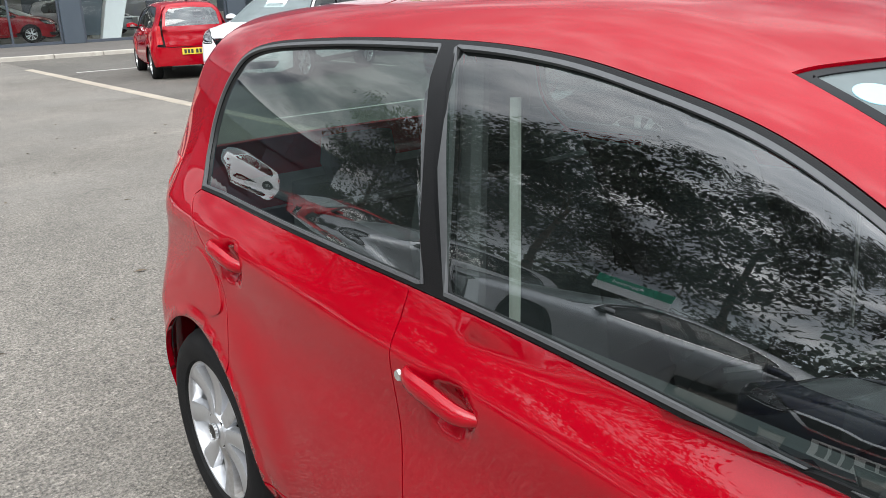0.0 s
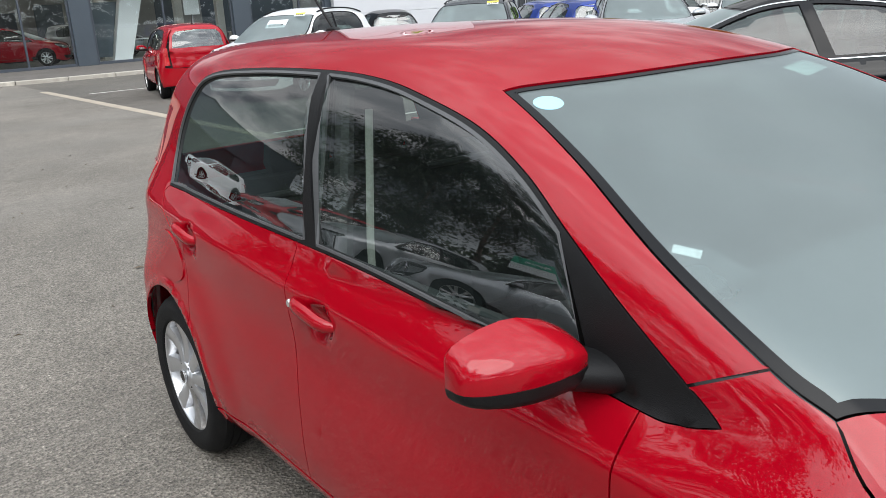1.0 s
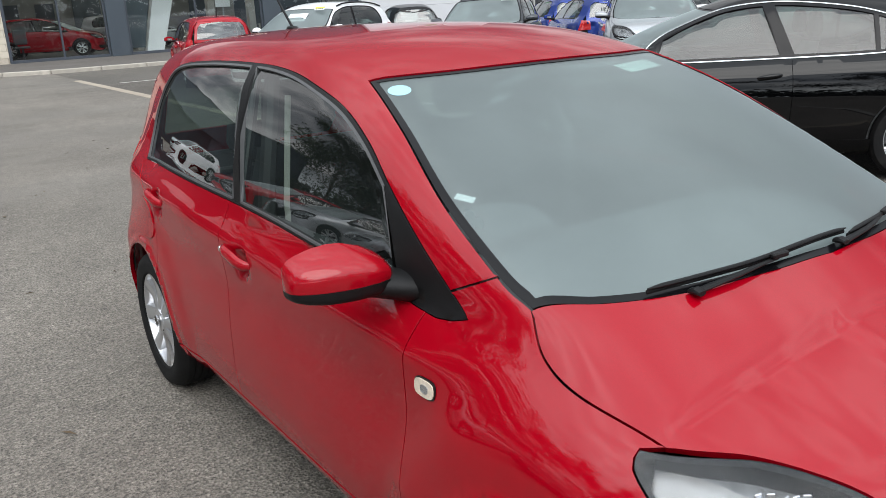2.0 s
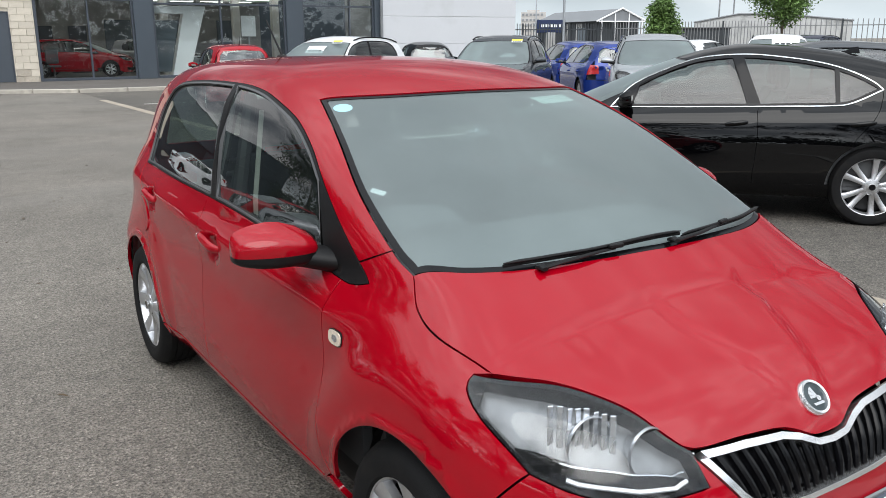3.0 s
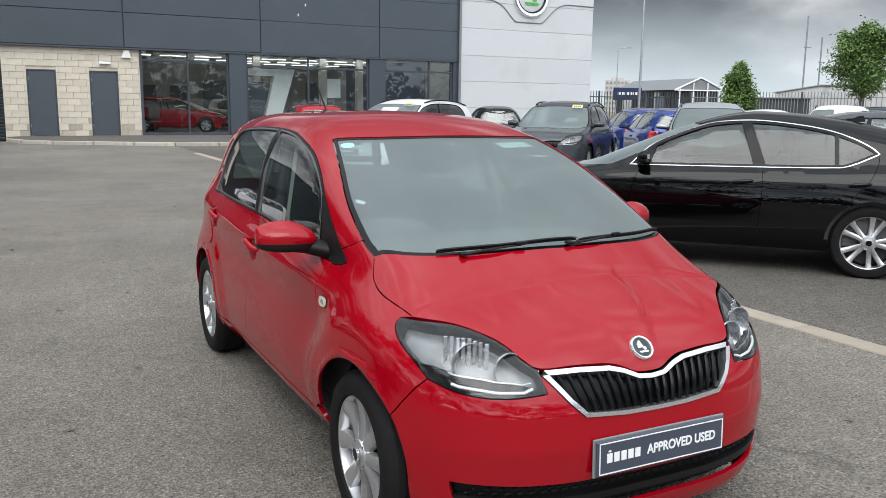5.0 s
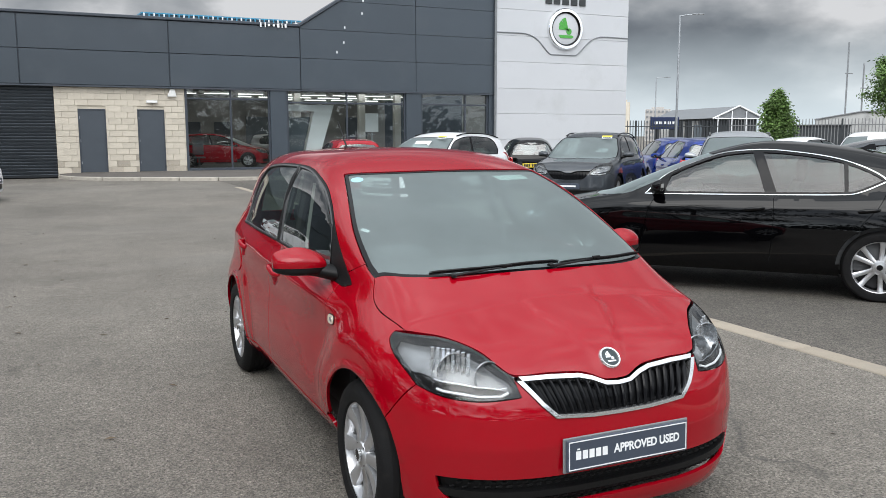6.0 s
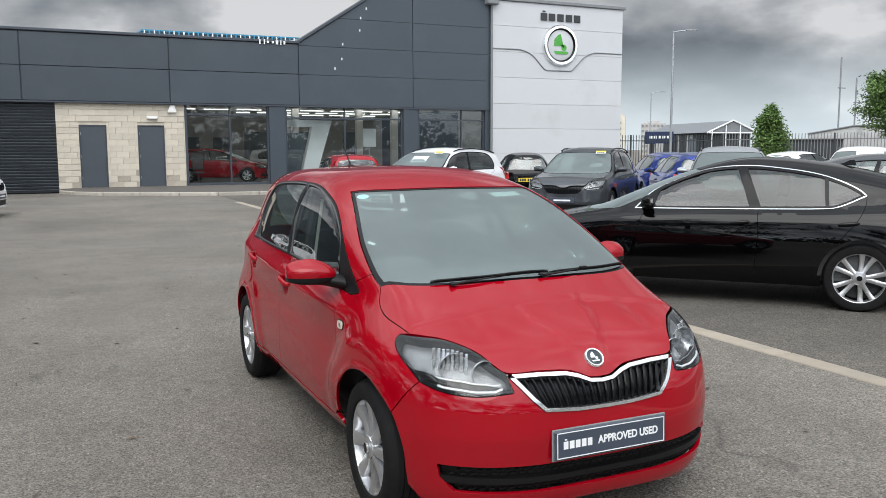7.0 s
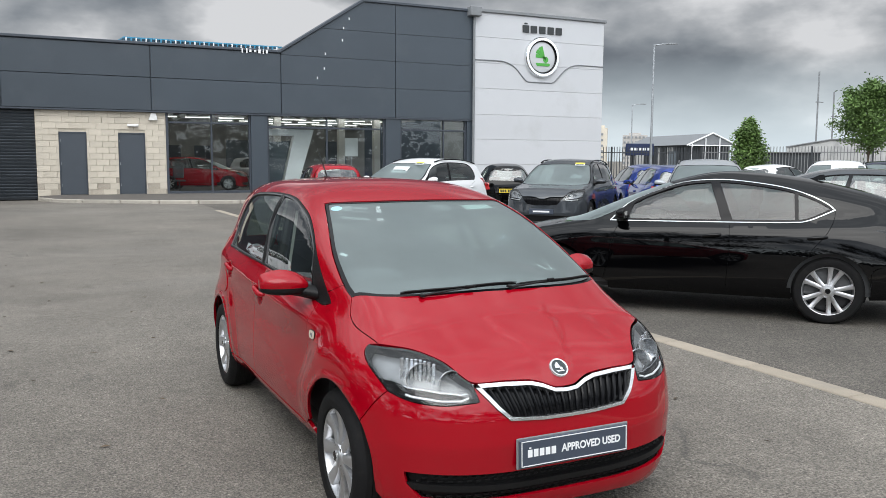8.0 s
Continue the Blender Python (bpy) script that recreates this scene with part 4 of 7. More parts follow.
def spoke(wheel, a_out, a_in, r_in, r_out, w_in, w_out):
    """One tapered, dished spoke from the hub to the rim."""
    bm = bmesh.new()
    rings = []
    for k in range(6):
        t = k / 5
        a, r = a_in + (a_out - a_in) * t, r_in + (r_out - r_in) * t
        w = w_in + (w_out - w_in) * math.sin(t * 1.2) + (0.25 * w_in if k == 5 else 0)
        x = -0.006 - 0.012 * math.sin(t * math.pi)
        d, e = Vector((0, math.cos(a), math.sin(a))), Vector((0, -math.sin(a), math.cos(a)))
        ring = []
        for s, dx in ((-0.5, -0.028), (-0.46, -0.004), (-0.3, 0.0), (0.3, 0.0), (0.46, -0.004), (0.5, -0.028)):
            ring.append(bm.verts.new(d * r + e * (w * s) + Vector((x + dx, 0, 0))))
        rings.append(ring)
    for p, q in zip(rings, rings[1:]):
        for j in range(5):
            bm.faces.new((p[j], p[j + 1], q[j + 1], q[j]))
    part("spoke", bm, "alloy", wheel, smooth=True)


def build_seat(car, x, y, z, mat="trim_cloth"):
    """A front seat with its headrest, facing -y."""
    seat = part("seat", blob([(-0.27, 0, 0.06, 0.20, 0.05), (-0.24, 0, 0.07, 0.235, 0.09), (0.0, 0, 0.06, 0.24, 0.09), (0.2, 0, 0.05, 0.235, 0.08)], 16, 3.5), mat, car, "dark grey cloth seat", smooth=True)
    seat.location = (x, y, z)
    back = part("backrest", blob([(0.0, 0, 0, 0.23, 0.05), (0.2, 0, -0.05, 0.245, 0.075), (0.45, 0, -0.12, 0.225, 0.07), (0.56, 0, -0.16, 0.17, 0.055)], 16, 3.0), mat, seat, smooth=True)
    back.matrix_local = pose(0, 0.2, 0.08, 90, 0, 0) @ Matrix.Diagonal((1, 1, 1, 1))
    head = part("headrest", blob([(0.0, 0, 0, 0.11, 0.04), (0.05, 0, 0, 0.14, 0.055), (0.15, 0, 0, 0.13, 0.05), (0.19, 0, 0, 0.09, 0.03)], 14, 2.8), mat, seat, smooth=True)
    head.matrix_local = pose(0, 0.38, 0.67, 90, 0, 0)
    return seat


def build_insides(car, s, right_hand=True):
    """Floor tub, dashboard, steering wheel and seats, seen dimly through the glass."""
    w, y0, y1 = s["half"] - 0.12, s["dash_y"], s["tail"] - 0.25
    tub = bmesh.new()
    box(tub, (w * 2, y1 - y0 + 0.5, 0.04), (0, (y0 + y1) / 2 - 0.2, 0.30))
    for sgn in (-1, 1):
        box(tub, (0.03, y1 - y0 - 0.10, 0.60), (sgn * (w - 0.005), (y0 + y1) / 2 - 0.25, 0.62))
    box(tub, (w * 2, 0.03, 0.5), (0, y0 - 0.30, 0.55))
    box(tub, (w * 2, 0.03, 0.5), (0, y1, 0.55))
    part("interior_tub", tub, "dash_plastic", car, "dark plastic cabin lining")
    zt = s["dash_z"]
    part("parcel_shelf", box_bm((w * 1.5, 0.46, 0.025), (0, y1 - 0.30, zt - 0.02), bevel=0.008), "dash_plastic", car, "dark parcel shelf")
    dash = blob([(y0 - 0.55, 0, zt - 0.10, w * 0.70, 0.06), (y0 - 0.30, 0, zt - 0.09, w * 0.90, 0.10), (y0 - 0.05, 0, zt - 0.10, w * 0.97, 0.12), (y0 + 0.12, 0, zt - 0.17, w * 0.97, 0.12), (y0 + 0.2, 0, zt - 0.24, w * 0.95, 0.07)], 24, 4.0)
    part("dashboard", dash, "dash_plastic", car, "grey moulded dashboard", smooth=True)
    sx = -0.36 if right_hand else 0.36
    hood = part("instrument_hood", blob([(y0 - 0.08, 0, 0, 0.12, 0.04), (y0 + 0.06, 0, 0.01, 0.16, 0.06), (y0 + 0.14, 0, 0, 0.16, 0.06)], 16, 2.5), "dash_plastic", car, smooth=True)
    hood.location = (sx, 0, zt + 0.01)
    wheel = part("steering_wheel", lathe([(0.185 + 0.017 * math.cos(a), 0.017 * math.sin(a)) for a in [k * math.pi / 5 for k in range(10)]], 40, True), "black_plastic", car, "black steering wheel", smooth=True)
    wheel.matrix_local = pose(sx, y0 + 0.36, zt - 0.06, 0, -65, 90)
    hubp = part("wheel_boss", blob([(-0.06, 0, 0, 0.05, 0.05), (0, 0, 0, 0.085, 0.08), (0.03, 0, 0, 0.06, 0.06)], 12), "black_plastic", wheel, smooth=True)
    hubp.matrix_local = pose(0, 0, 0, 0, 0, 90)
    for k in range(3):
        a = radians(-90 + 90 * (k - 1) + 90)
        part("wheel_arm", tube([(0, 0.06 * math.cos(a), 0.06 * math.sin(a)), (0, 0.18 * math.cos(a), 0.18 * math.sin(a))], 0.014, 6), "satin_chrome" if k != 1 else "black_plastic", wheel)
    ys = y0 + 0.78
    for x in (-0.36, 0.36):
        build_seat(car, x, ys, 0.42)
    rear = part("rear_seat", blob([(-0.25, 0, 0.0, w * 0.86, 0.06), (0.0, 0, 0.02, w * 0.9, 0.09), (0.2, 0, 0, w * 0.9, 0.08)], 20, 5.0), "trim_cloth", car, "dark grey cloth rear bench", smooth=True)
    rear.location = (0, s["rear_seat_y"], 0.42)
    rb = part("backrest", blob([(0, 0, 0, w * 0.86, 0.06), (0.25, 0, -0.04, w * 0.84, 0.08), (0.5, 0, -0.12, w * 0.78, 0.05)], 20, 5.0), "trim_cloth", rear, smooth=True)
    rb.matrix_local = pose(0, 0.2, 0.05, 90, 0, 0)
    for x in (-0.3, 0.3):
        hd = part("headrest", blob([(0.0, 0, 0, 0.10, 0.035), (0.05, 0, 0, 0.12, 0.045), (0.12, 0, 0, 0.11, 0.04)], 12, 2.8), "trim_cloth", rear, smooth=True)
        hd.matrix_local = pose(x, 0.36, 0.53, 90, 0, 0)
    under = bmesh.new()
    box(under, (s["half"] * 1.7, s["wheelbase"] - 0.75, 0.10), (0, 0, s["floor"] + 0.10))
    box(under, (s["half"] * 1.15, s["wheelbase"] + 0.9, 0.10), (0, 0, s["floor"] + 0.13))
    part("underbody", under, "steel_dark", car, "dark underbody")
    for sgn in (-1, 1):
        for hy in (-s["wheelbase"] / 2, s["wheelbase"] / 2):
            liner = lathe([(s["arch_r"] + 0.012, 0.0), (s["arch_r"] + 0.012, -0.26), (0.05, -0.262)], 32)
            bmesh.ops.delete(liner, geom=[f for f in liner.faces if f.calc_center_median().z < -0.07], context="FACES")
            ln = part("arch_liner", liner, "black_plastic", car, smooth=True)
            ln.matrix_local = pose(sgn * (s["track"] + s["liner_out"]), hy, s["hub_z"], 0, 0, 0 if sgn > 0 else 180)


def door_mirror(car, door, sign, paint, base, size=1.0):
    """A door mirror: painted cap with a raised shoulder, black lower shell, arm and glass."""
    bx, by, bz = abs(base[0]), base[1], base[2]
    arm = part("mirror_arm", tube([(sign * (bx - 0.05), by - 0.045, bz - 0.012), (sign * (bx + 0.01), by - 0.03, bz + 0.002), (sign * (bx + 0.06), by - 0.01, bz + 0.012), (sign * (bx + 0.12), by, bz + 0.018)], [0.066, 0.056, 0.052, 0.046], 16, 0.6), "black_plastic", door, "black mirror arm", smooth=True)
    rows = [(0.0, 0.30, 0.40), (0.02, 0.44, 0.60), (0.08, 0.58, 0.80), (0.22, 0.80, 0.95), (0.42, 0.97, 1.0), (0.56, 1.0, 0.98), (0.72, 0.95, 0.90), (0.86, 0.85, 0.76), (0.94, 0.76, 0.62), (0.985, 0.64, 0.46), (1.0, 0.46, 0.30)]
    # cross-section of the cap from front to back: an upright face, a rounded shoulder, a sloping top
    prof_c = np.interp(np.linspace(0, 1, 17), np.linspace(0, 1, 9), [0.96, 1.0, 0.97, 0.80, 0.42, 0.0, -0.5, -0.9, -1.0])
    prof_z = np.interp(np.linspace(0, 1, 17), np.linspace(0, 1, 9), [0.0, 0.22, 0.42, 0.60, 0.80, 0.94, 1.0, 0.90, 0.0])
    x0, length, zc = bx + 0.022, 0.225 * size, bz + 0.028
    for nm, mat, up in (("mirror_cap", paint, True), ("mirror_base", "black_plastic", False)):
        bm = bmesh.new()
        rings = []
        for t, h, d in rows:
            ring = []
            for k in range(17):
                a = math.pi * k / 16
                c, sn = (prof_c[k], prof_z[k]) if up else (math.copysign(abs(math.cos(a)) ** 0.62, math.cos(a)), abs(math.sin(a)) ** 0.5)
                depth = 0.068 * size * d * (1.0 if c > 0 else 0.5)
                y = by - 0.01 - depth * c + 0.028 * t * t
                z = zc + (0.083 * size * h * sn if up else -0.036 * size * min(1, d * 1.05) * sn)
                ring.append(bm.verts.new((sign * (x0 + t * length), y, z)))
            rings.append(ring)
        for p, q in zip(rings, rings[1:]):
            for k in range(16):
                bm.faces.new((p[k], p[k + 1], q[k + 1], q[k]))
            bm.faces.new((p[0], q[0], q[16], p[16]))
        for ring in (rings[0], rings[-1]):
            bm.faces.new(ring)
        ob = part(nm, bm, mat, arm, "painted mirror cap" if up else "", smooth=True)
    part("mirror_glass", prism([(-0.066, -0.030), (0.066, -0.026), (0.060, 0.014), (-0.050, 0.016)], 0.004), "chrome", arm, "mirror glass", m=Matrix.Translation((sign * (x0 + 0.115), by + 0.034, zc + 0.026)) @ pose(0, 0, 0, 0, 0, sign * -6))
    return arm


def door_pull(door, sk, sign, y, z, paint, lock=False, size=1.0):
    """A pull handle that bridges the dish in the door."""
    p = sk.lay("side", [(y, z + 0.052)], sign)[0]
    x = p[0]
    pts = []
    for k in range(11):
        t = k / 10 * 2 - 1
        pts.append((x + sign * (0.024 - 0.026 * abs(t) ** 5), y + t * 0.096 * size, z + 0.006 + 0.012 * t + 0.004 * (1 - t * t)))
    part("door_handle", tube(pts, [0.007, 0.0115, 0.0135, 0.0145, 0.015, 0.015, 0.015, 0.0145, 0.0135, 0.0115, 0.007], 12, 1.35), paint, door, "painted pull handle", smooth=True)
    if lock:
        part("door_lock", lathe([(0, 0.005), (0.009, 0.005), (0.0115, 0)], 18), "satin_chrome", door, "small silver key lock", smooth=True, m=Matrix.Translation((x + sign * 0.020, y + 0.090 * size, z + 0.014)) @ pose(0, 0, 0, 0, 0, 0 if sign > 0 else 180))

# ---- the cars: cut lines and sizes ----
CITY_CAR.update(
    wheelbase=2.42, hub_z=0.29, arch_r=0.335, track=0.70, liner_out=0.005, turn_front=-1.0, turn_back=0.9, seal=0.011, frit=0.020,
    dlo_low=[(-0.925, 0.905), (-0.86, 0.889), (-0.79, 0.887), (-0.5, 0.915), (-0.1, 0.944), (0.3, 0.955), (0.8, 0.958), (1.29, 0.957)],
    dlo_top=[(1.29, 0.957), (1.345, 1.04), (1.348, 1.14), (1.30, 1.25), (1.18, 1.322), (0.79, 1.350), (0.36, 1.355), (0.10, 1.343), (-0.10, 1.315), (-0.30, 1.27), (-0.46, 1.205), (-0.6, 1.12), (-0.75, 1.022), (-0.925, 0.905)],
    b_front=[(0.180, 0.95), (0.335, 1.35)], b_back=[(0.240, 0.95), (0.380, 1.35)], sail=[(-0.70, 0.88), (-0.56, 1.16)],
    joint=(-0.86, 0.950), joint_in=-0.965,
    screen_top=[(0, -0.385), (-0.15, -0.376), (-0.32, -0.345), (-0.525, -0.272)], screen_side=[(-0.525, -0.272), (-0.59, -0.53), (-0.642, -0.755), (-0.662, -0.965), (-0.657, -1.06)],
    screen_low=[(0, -1.262), (-0.2, -1.247), (-0.4, -1.206), (-0.56, -1.138), (-0.657, -1.06)],
    bonnet_side=[(-0.657, -1.06), (-0.688, -1.13), (-0.692, -1.233), (-0.662, -1.392)],
    bonnet_front=[(0, 0.648), (-0.05, 0.652), (-0.10, 0.672), (-0.15, 0.684), (-0.26, 0.690), (-0.385, 0.690), (-0.425, 0.715), (-0.472, 0.762), (-0.56, 0.797), (-0.662, 0.808)],
    rear_cut=[(1.29, 0.957), (1.315, 0.93), (1.22, 0.872), (1.10, 0.81), (1.035, 0.755), (1.0, 0.68), (0.985, 0.60), (0.992, 0.545)],
    front_cut=[(-0.79, 0.887), (-0.782, 0.75), (-0.782, 0.60), (-0.80, 0.42), (-0.825, 0.345)], b_cut=[(0.283, 0.955), (0.282, 0.84), (0.26, 0.60), (0.262, 0.40), (0.275, 0.305)],
    door_low=0.305, rear_door_low=[(0.876, 0.305), (0.275, 0.305)], sill=[(-0.845, 0.30), (-0.80, 0.325), (-0.74, 0.30), (0.275, 0.30), (0.873, 0.30), (0.88, 0.225), (-0.845, 0.225)],
    arch_tuck=0.03, arch_back=(130.5, 12), arch_door=177, arch_front=(11, 138), bumper_deg=10, rear_arch_deg=-12,
    quarter_rear=[(1.545, 0.38), (1.565, 0.57), (1.66, 0.62), (1.665, 0.9), (1.63, 1.2), (1.595, 1.33)], roof_rear=[(-0.45, 1.62), (-0.25, 1.665), (0, 1.68)],
    lamp_outer=[(-0.690, 0.655), (-0.722, 0.735), (-0.715, 0.780), (-0.690, 0.803)], lamp_top=[(-0.690, 0.803), (-0.56, 0.795), (-0.472, 0.760), (-0.425, 0.712), (-0.392, 0.688)],
    lamp_in=[(-0.392, 0.688), (-0.385, 0.625)], lamp_low=[(-0.690, 0.655), (-0.628, 0.628), (-0.524, 0.616), (-0.385, 0.625)],
    grille_top=[(0, 0.642), (-0.05, 0.646), (-0.10, 0.666), (-0.15, 0.678), (-0.26, 0.684), (-0.396, 0.684)], grille_side=[(-0.396, 0.684), (-0.322, 0.595), (-0.272, 0.550), (-0.12, 0.538), (0, 0.536)],
    bumper_low=[(0, 0.165), (-0.3, 0.160), (-0.42, 0.145), (-0.52, 0.128), (-0.62, 0.130), (-0.66, 0.16)], intakes=[[(0, 0.338), (-0.3, 0.342), (-0.655, 0.348), (-0.645, 0.300), (-0.60, 0.245), (-0.3, 0.232), (0, 0.230)]],
    bumper_rise=[(1.545, 0.38), (1.565, 0.57), (1.66, 0.62)], rear_bumper_low=[(0, 0.26), (-0.4, 0.26), (-0.66, 0.26)], rear_bumper_top=[(-0.70, 0.62), (-0.4, 0.60), (0, 0.60)],
    tailgate=[(0, 0.61), (-0.54, 0.61), (-0.57, 0.95), (-0.52, 1.24), (-0.43, 1.35), (0, 1.38)], back_glass=[(0, 0.99), (-0.50, 0.99), (-0.46, 1.22), (-0.39, 1.295), (0, 1.32)],
    tail_lamp=[(-0.675, 0.66), (-0.575, 0.66), (-0.60, 1.0), (-0.655, 1.0)],
    dash_y=-0.62, dash_z=0.93, rear_seat_y=0.78)


def bonnet_crease(u, y):
    """Two ridges that run from the badge up the bonnet to the screen, with the middle raised between them."""
    at = 0.055 + 0.10 * np.clip((y + 1.73) / 0.26, 0, 1)
    fade = np.clip((y + 1.80) / 0.12, 0, 1) * np.clip((-0.95 - y) / 0.2, 0, 1)
    soft = np.clip((y + 1.76) / 0.35, 0, 1)
    return fade * (0.010 / (1 + np.exp((u - at) / 0.008)) - 0.005 * soft * np.exp(-((u - 0.40) / 0.05) ** 2))


CITY_CAR["crease"] = bonnet_crease
Y_KEYS, Z_KEYS = [-1.81, -1.21, -1.06, -0.28, 0.28, 1.21, 1.62, 1.79], [0.19, 0.29, 0.63, 0.80, 0.95, 1.355, 1.445]
SIDE_LINES = ("dlo_low", "dlo_top", "b_front", "b_back", "sail", "rear_cut", "front_cut", "b_cut", "rear_door_low", "sill", "quarter_rear", "bumper_rise")
TOP_LINES = ("screen_top", "screen_side", "screen_low", "bonnet_side", "roof_rear")
FRONT_LINES = ("bonnet_front", "lamp_outer", "lamp_top", "lamp_in", "lamp_low", "grille_top", "grille_side", "bumper_low", "rear_bumper_low", "rear_bumper_top", "tailgate", "back_glass", "tail_lamp")


def fitted(y_keys, z_keys, **own):
    """The cut lines of the small car, drawn out to another car's landmarks along and up, with that car's own shape."""
    s = dict(CITY_CAR)
    s.pop("wave"), s.pop("crease"), s.pop("glass_low")
    yy, zz, k = (lambda v: float(np.interp(v, Y_KEYS, y_keys))), (lambda v: float(np.interp(v, Z_KEYS, z_keys))), own["half"] / CITY_CAR["half"]
    for n in SIDE_LINES:
        s[n] = [(yy(a), zz(b)) for a, b in s[n]]
    for n in TOP_LINES:
        s[n] = [(a * k, yy(b)) for a, b in s[n]]
    for n in FRONT_LINES:
        s[n] = [(a * k, zz(b)) for a, b in s[n]]
    s["intakes"] = [[(a * k, zz(b)) for a, b in h] for h in s["intakes"]]
    s["joint"], s["joint_in"] = (yy(s["joint"][0]), zz(s["joint"][1])), yy(s["joint_in"])
    s.update(screen_slope=0.5, door_low=zz(s["door_low"]), dash_y=yy(s["dash_y"]), dash_z=zz(0.93), rear_seat_y=yy(0.78), turn_front=yy(-1.0), turn_back=yy(0.9), track=0.70 * k)
    s.update(own)
    return s


SALOON = fitted([-2.20, -1.343, -1.02, -0.12, 0.42, 1.343, 1.75, 2.47], [0.17, 0.33, 0.60, 0.76, 0.95, 1.37, 1.45],
    half=0.905, wheelbase=2.686, hub_z=0.325, arch_r=0.365, taper_front=-0.6, plan_front=0.05, taper_back=0.9, plan_back=0.04, tuck=0.8, tumble=0.42,
    nose=-2.21, nose_plan=0.42, tail=2.47, tail_plan=0.26, tail_lean=0.15,
    deck=[(-2.2, 0.68), (-1.9, 0.80), (-1.5, 0.89), (-1.0, 0.97), (-0.4, 1.0), (0.8, 1.02), (1.6, 1.05), (2.1, 1.06), (2.45, 1.05)], deck_crown=0.07,
    roof=[(-0.9, 1.26), (-0.35, 1.39), (0.1, 1.455), (0.6, 1.45), (1.1, 1.395), (1.6, 1.285), (2.0, 1.165), (2.35, 1.065)], roof_crown=0.05,
    belt=0.93, green=0.79, lean=0.20, bow=0.62, green_y=-0.2, green_front=0.05, green_y2=0.7, green_back=0.09,
    screen_y=-1.20, screen_z=0.96, screen_slope=0.44, screen_bend=0.03, rear_y=2.6, rear_slope=0.9,
    dlo_low=[(-0.78, 0.935), (-0.5, 0.938), (0.0, 0.945), (0.6, 0.955), (0.98, 0.965), (1.14, 0.985), (1.38, 1.095)],
    dlo_top=[(1.38, 1.095), (1.31, 1.155), (1.14, 1.238), (0.92, 1.305), (0.62, 1.352), (0.3, 1.375), (-0.05, 1.345), (-0.35, 1.245), (-0.60, 1.12), (-0.78, 0.935)],
    b_front=[(0.36, 0.94), (0.20, 1.38)], b_back=[(0.46, 0.94), (0.29, 1.38)], sail=[(-0.60, 0.92), (-0.52, 1.2)], seal=0.028, rear_post=([(1.03, 0.94), (1.00, 1.38)], [(1.06, 0.94), (1.03, 1.38)]),
    joint=(-0.66, 1.06), joint_in=-0.92, chrome_line=True,
    rear_cut=[(1.38, 1.095), (1.37, 1.0), (1.30, 0.86), (1.21, 0.75), (1.16, 0.68)], arch_back=(120, 8), b_cut=[(0.42, 0.95), (0.43, 0.7), (0.41, 0.35), (0.42, 0.29)],
    front_cut=[(-0.66, 0.935), (-0.72, 0.8), (-0.76, 0.6), (-0.80, 0.40), (-0.82, 0.33)], rear_door_low=[(0.96, 0.29), (0.42, 0.29)], door_low=0.29,
    quarter_rear=[(1.71, 0.38), (1.75, 0.56), (2.2, 0.60), (2.22, 0.9), (2.1, 0.99)], roof_rear=[(-0.66, 1.95), (-0.4, 2.04), (0, 2.06)],
    bumper_rise=[(1.71, 0.38), (1.75, 0.56), (2.2, 0.60)], tailgate=[(0, 0.60), (-0.70, 0.60), (-0.66, 0.9), (-0.6, 0.99), (0, 1.0)], back_glass=[(0, 0.72), (-0.2, 0.72), (-0.2, 0.76), (0, 0.76)], tail_lamp=[(-0.80, 0.75), (-0.50, 0.75), (-0.55, 0.9), (-0.74, 0.92)],
    pillar_back=0.12)
SUV = fitted([-2.15, -1.315, -1.05, -0.25, 0.35, 1.315, 2.0, 2.23], [0.22, 0.345, 0.72, 0.94, 1.06, 1.50, 1.60],
    half=0.92, wheelbase=2.63, hub_z=0.345, arch_r=0.40, taper_front=-0.7, plan_front=0.05, taper_back=0.9, plan_back=0.03, tuck=0.6, tumble=0.30,
    nose=-2.15, nose_plan=0.36, nose_z=0.7, tail=2.23, tail_plan=0.2,
    deck=[(-2.15, 0.86), (-1.9, 0.95), (-1.5, 1.01), (-1.1, 1.07), (-0.6, 1.10), (0.8, 1.10), (2.2, 1.10)], deck_crown=0.05, floor=0.22,
    roof=[(-0.9, 1.46), (-0.4, 1.54), (0.1, 1.595), (0.9, 1.60), (1.6, 1.57), (2.2, 1.51)], roof_crown=0.045,
    belt=1.04, green=0.83, lean=0.33, bow=0.2, green_y=-0.2, green_front=0.05, green_y2=0.8, green_back=0.06,
    screen_y=-1.30, screen_z=1.06, screen_slope=0.52, rear_y=2.15, rear_z=1.05, rear_slope=0.5, sill_mat="black_plastic", lamp_slim=True)
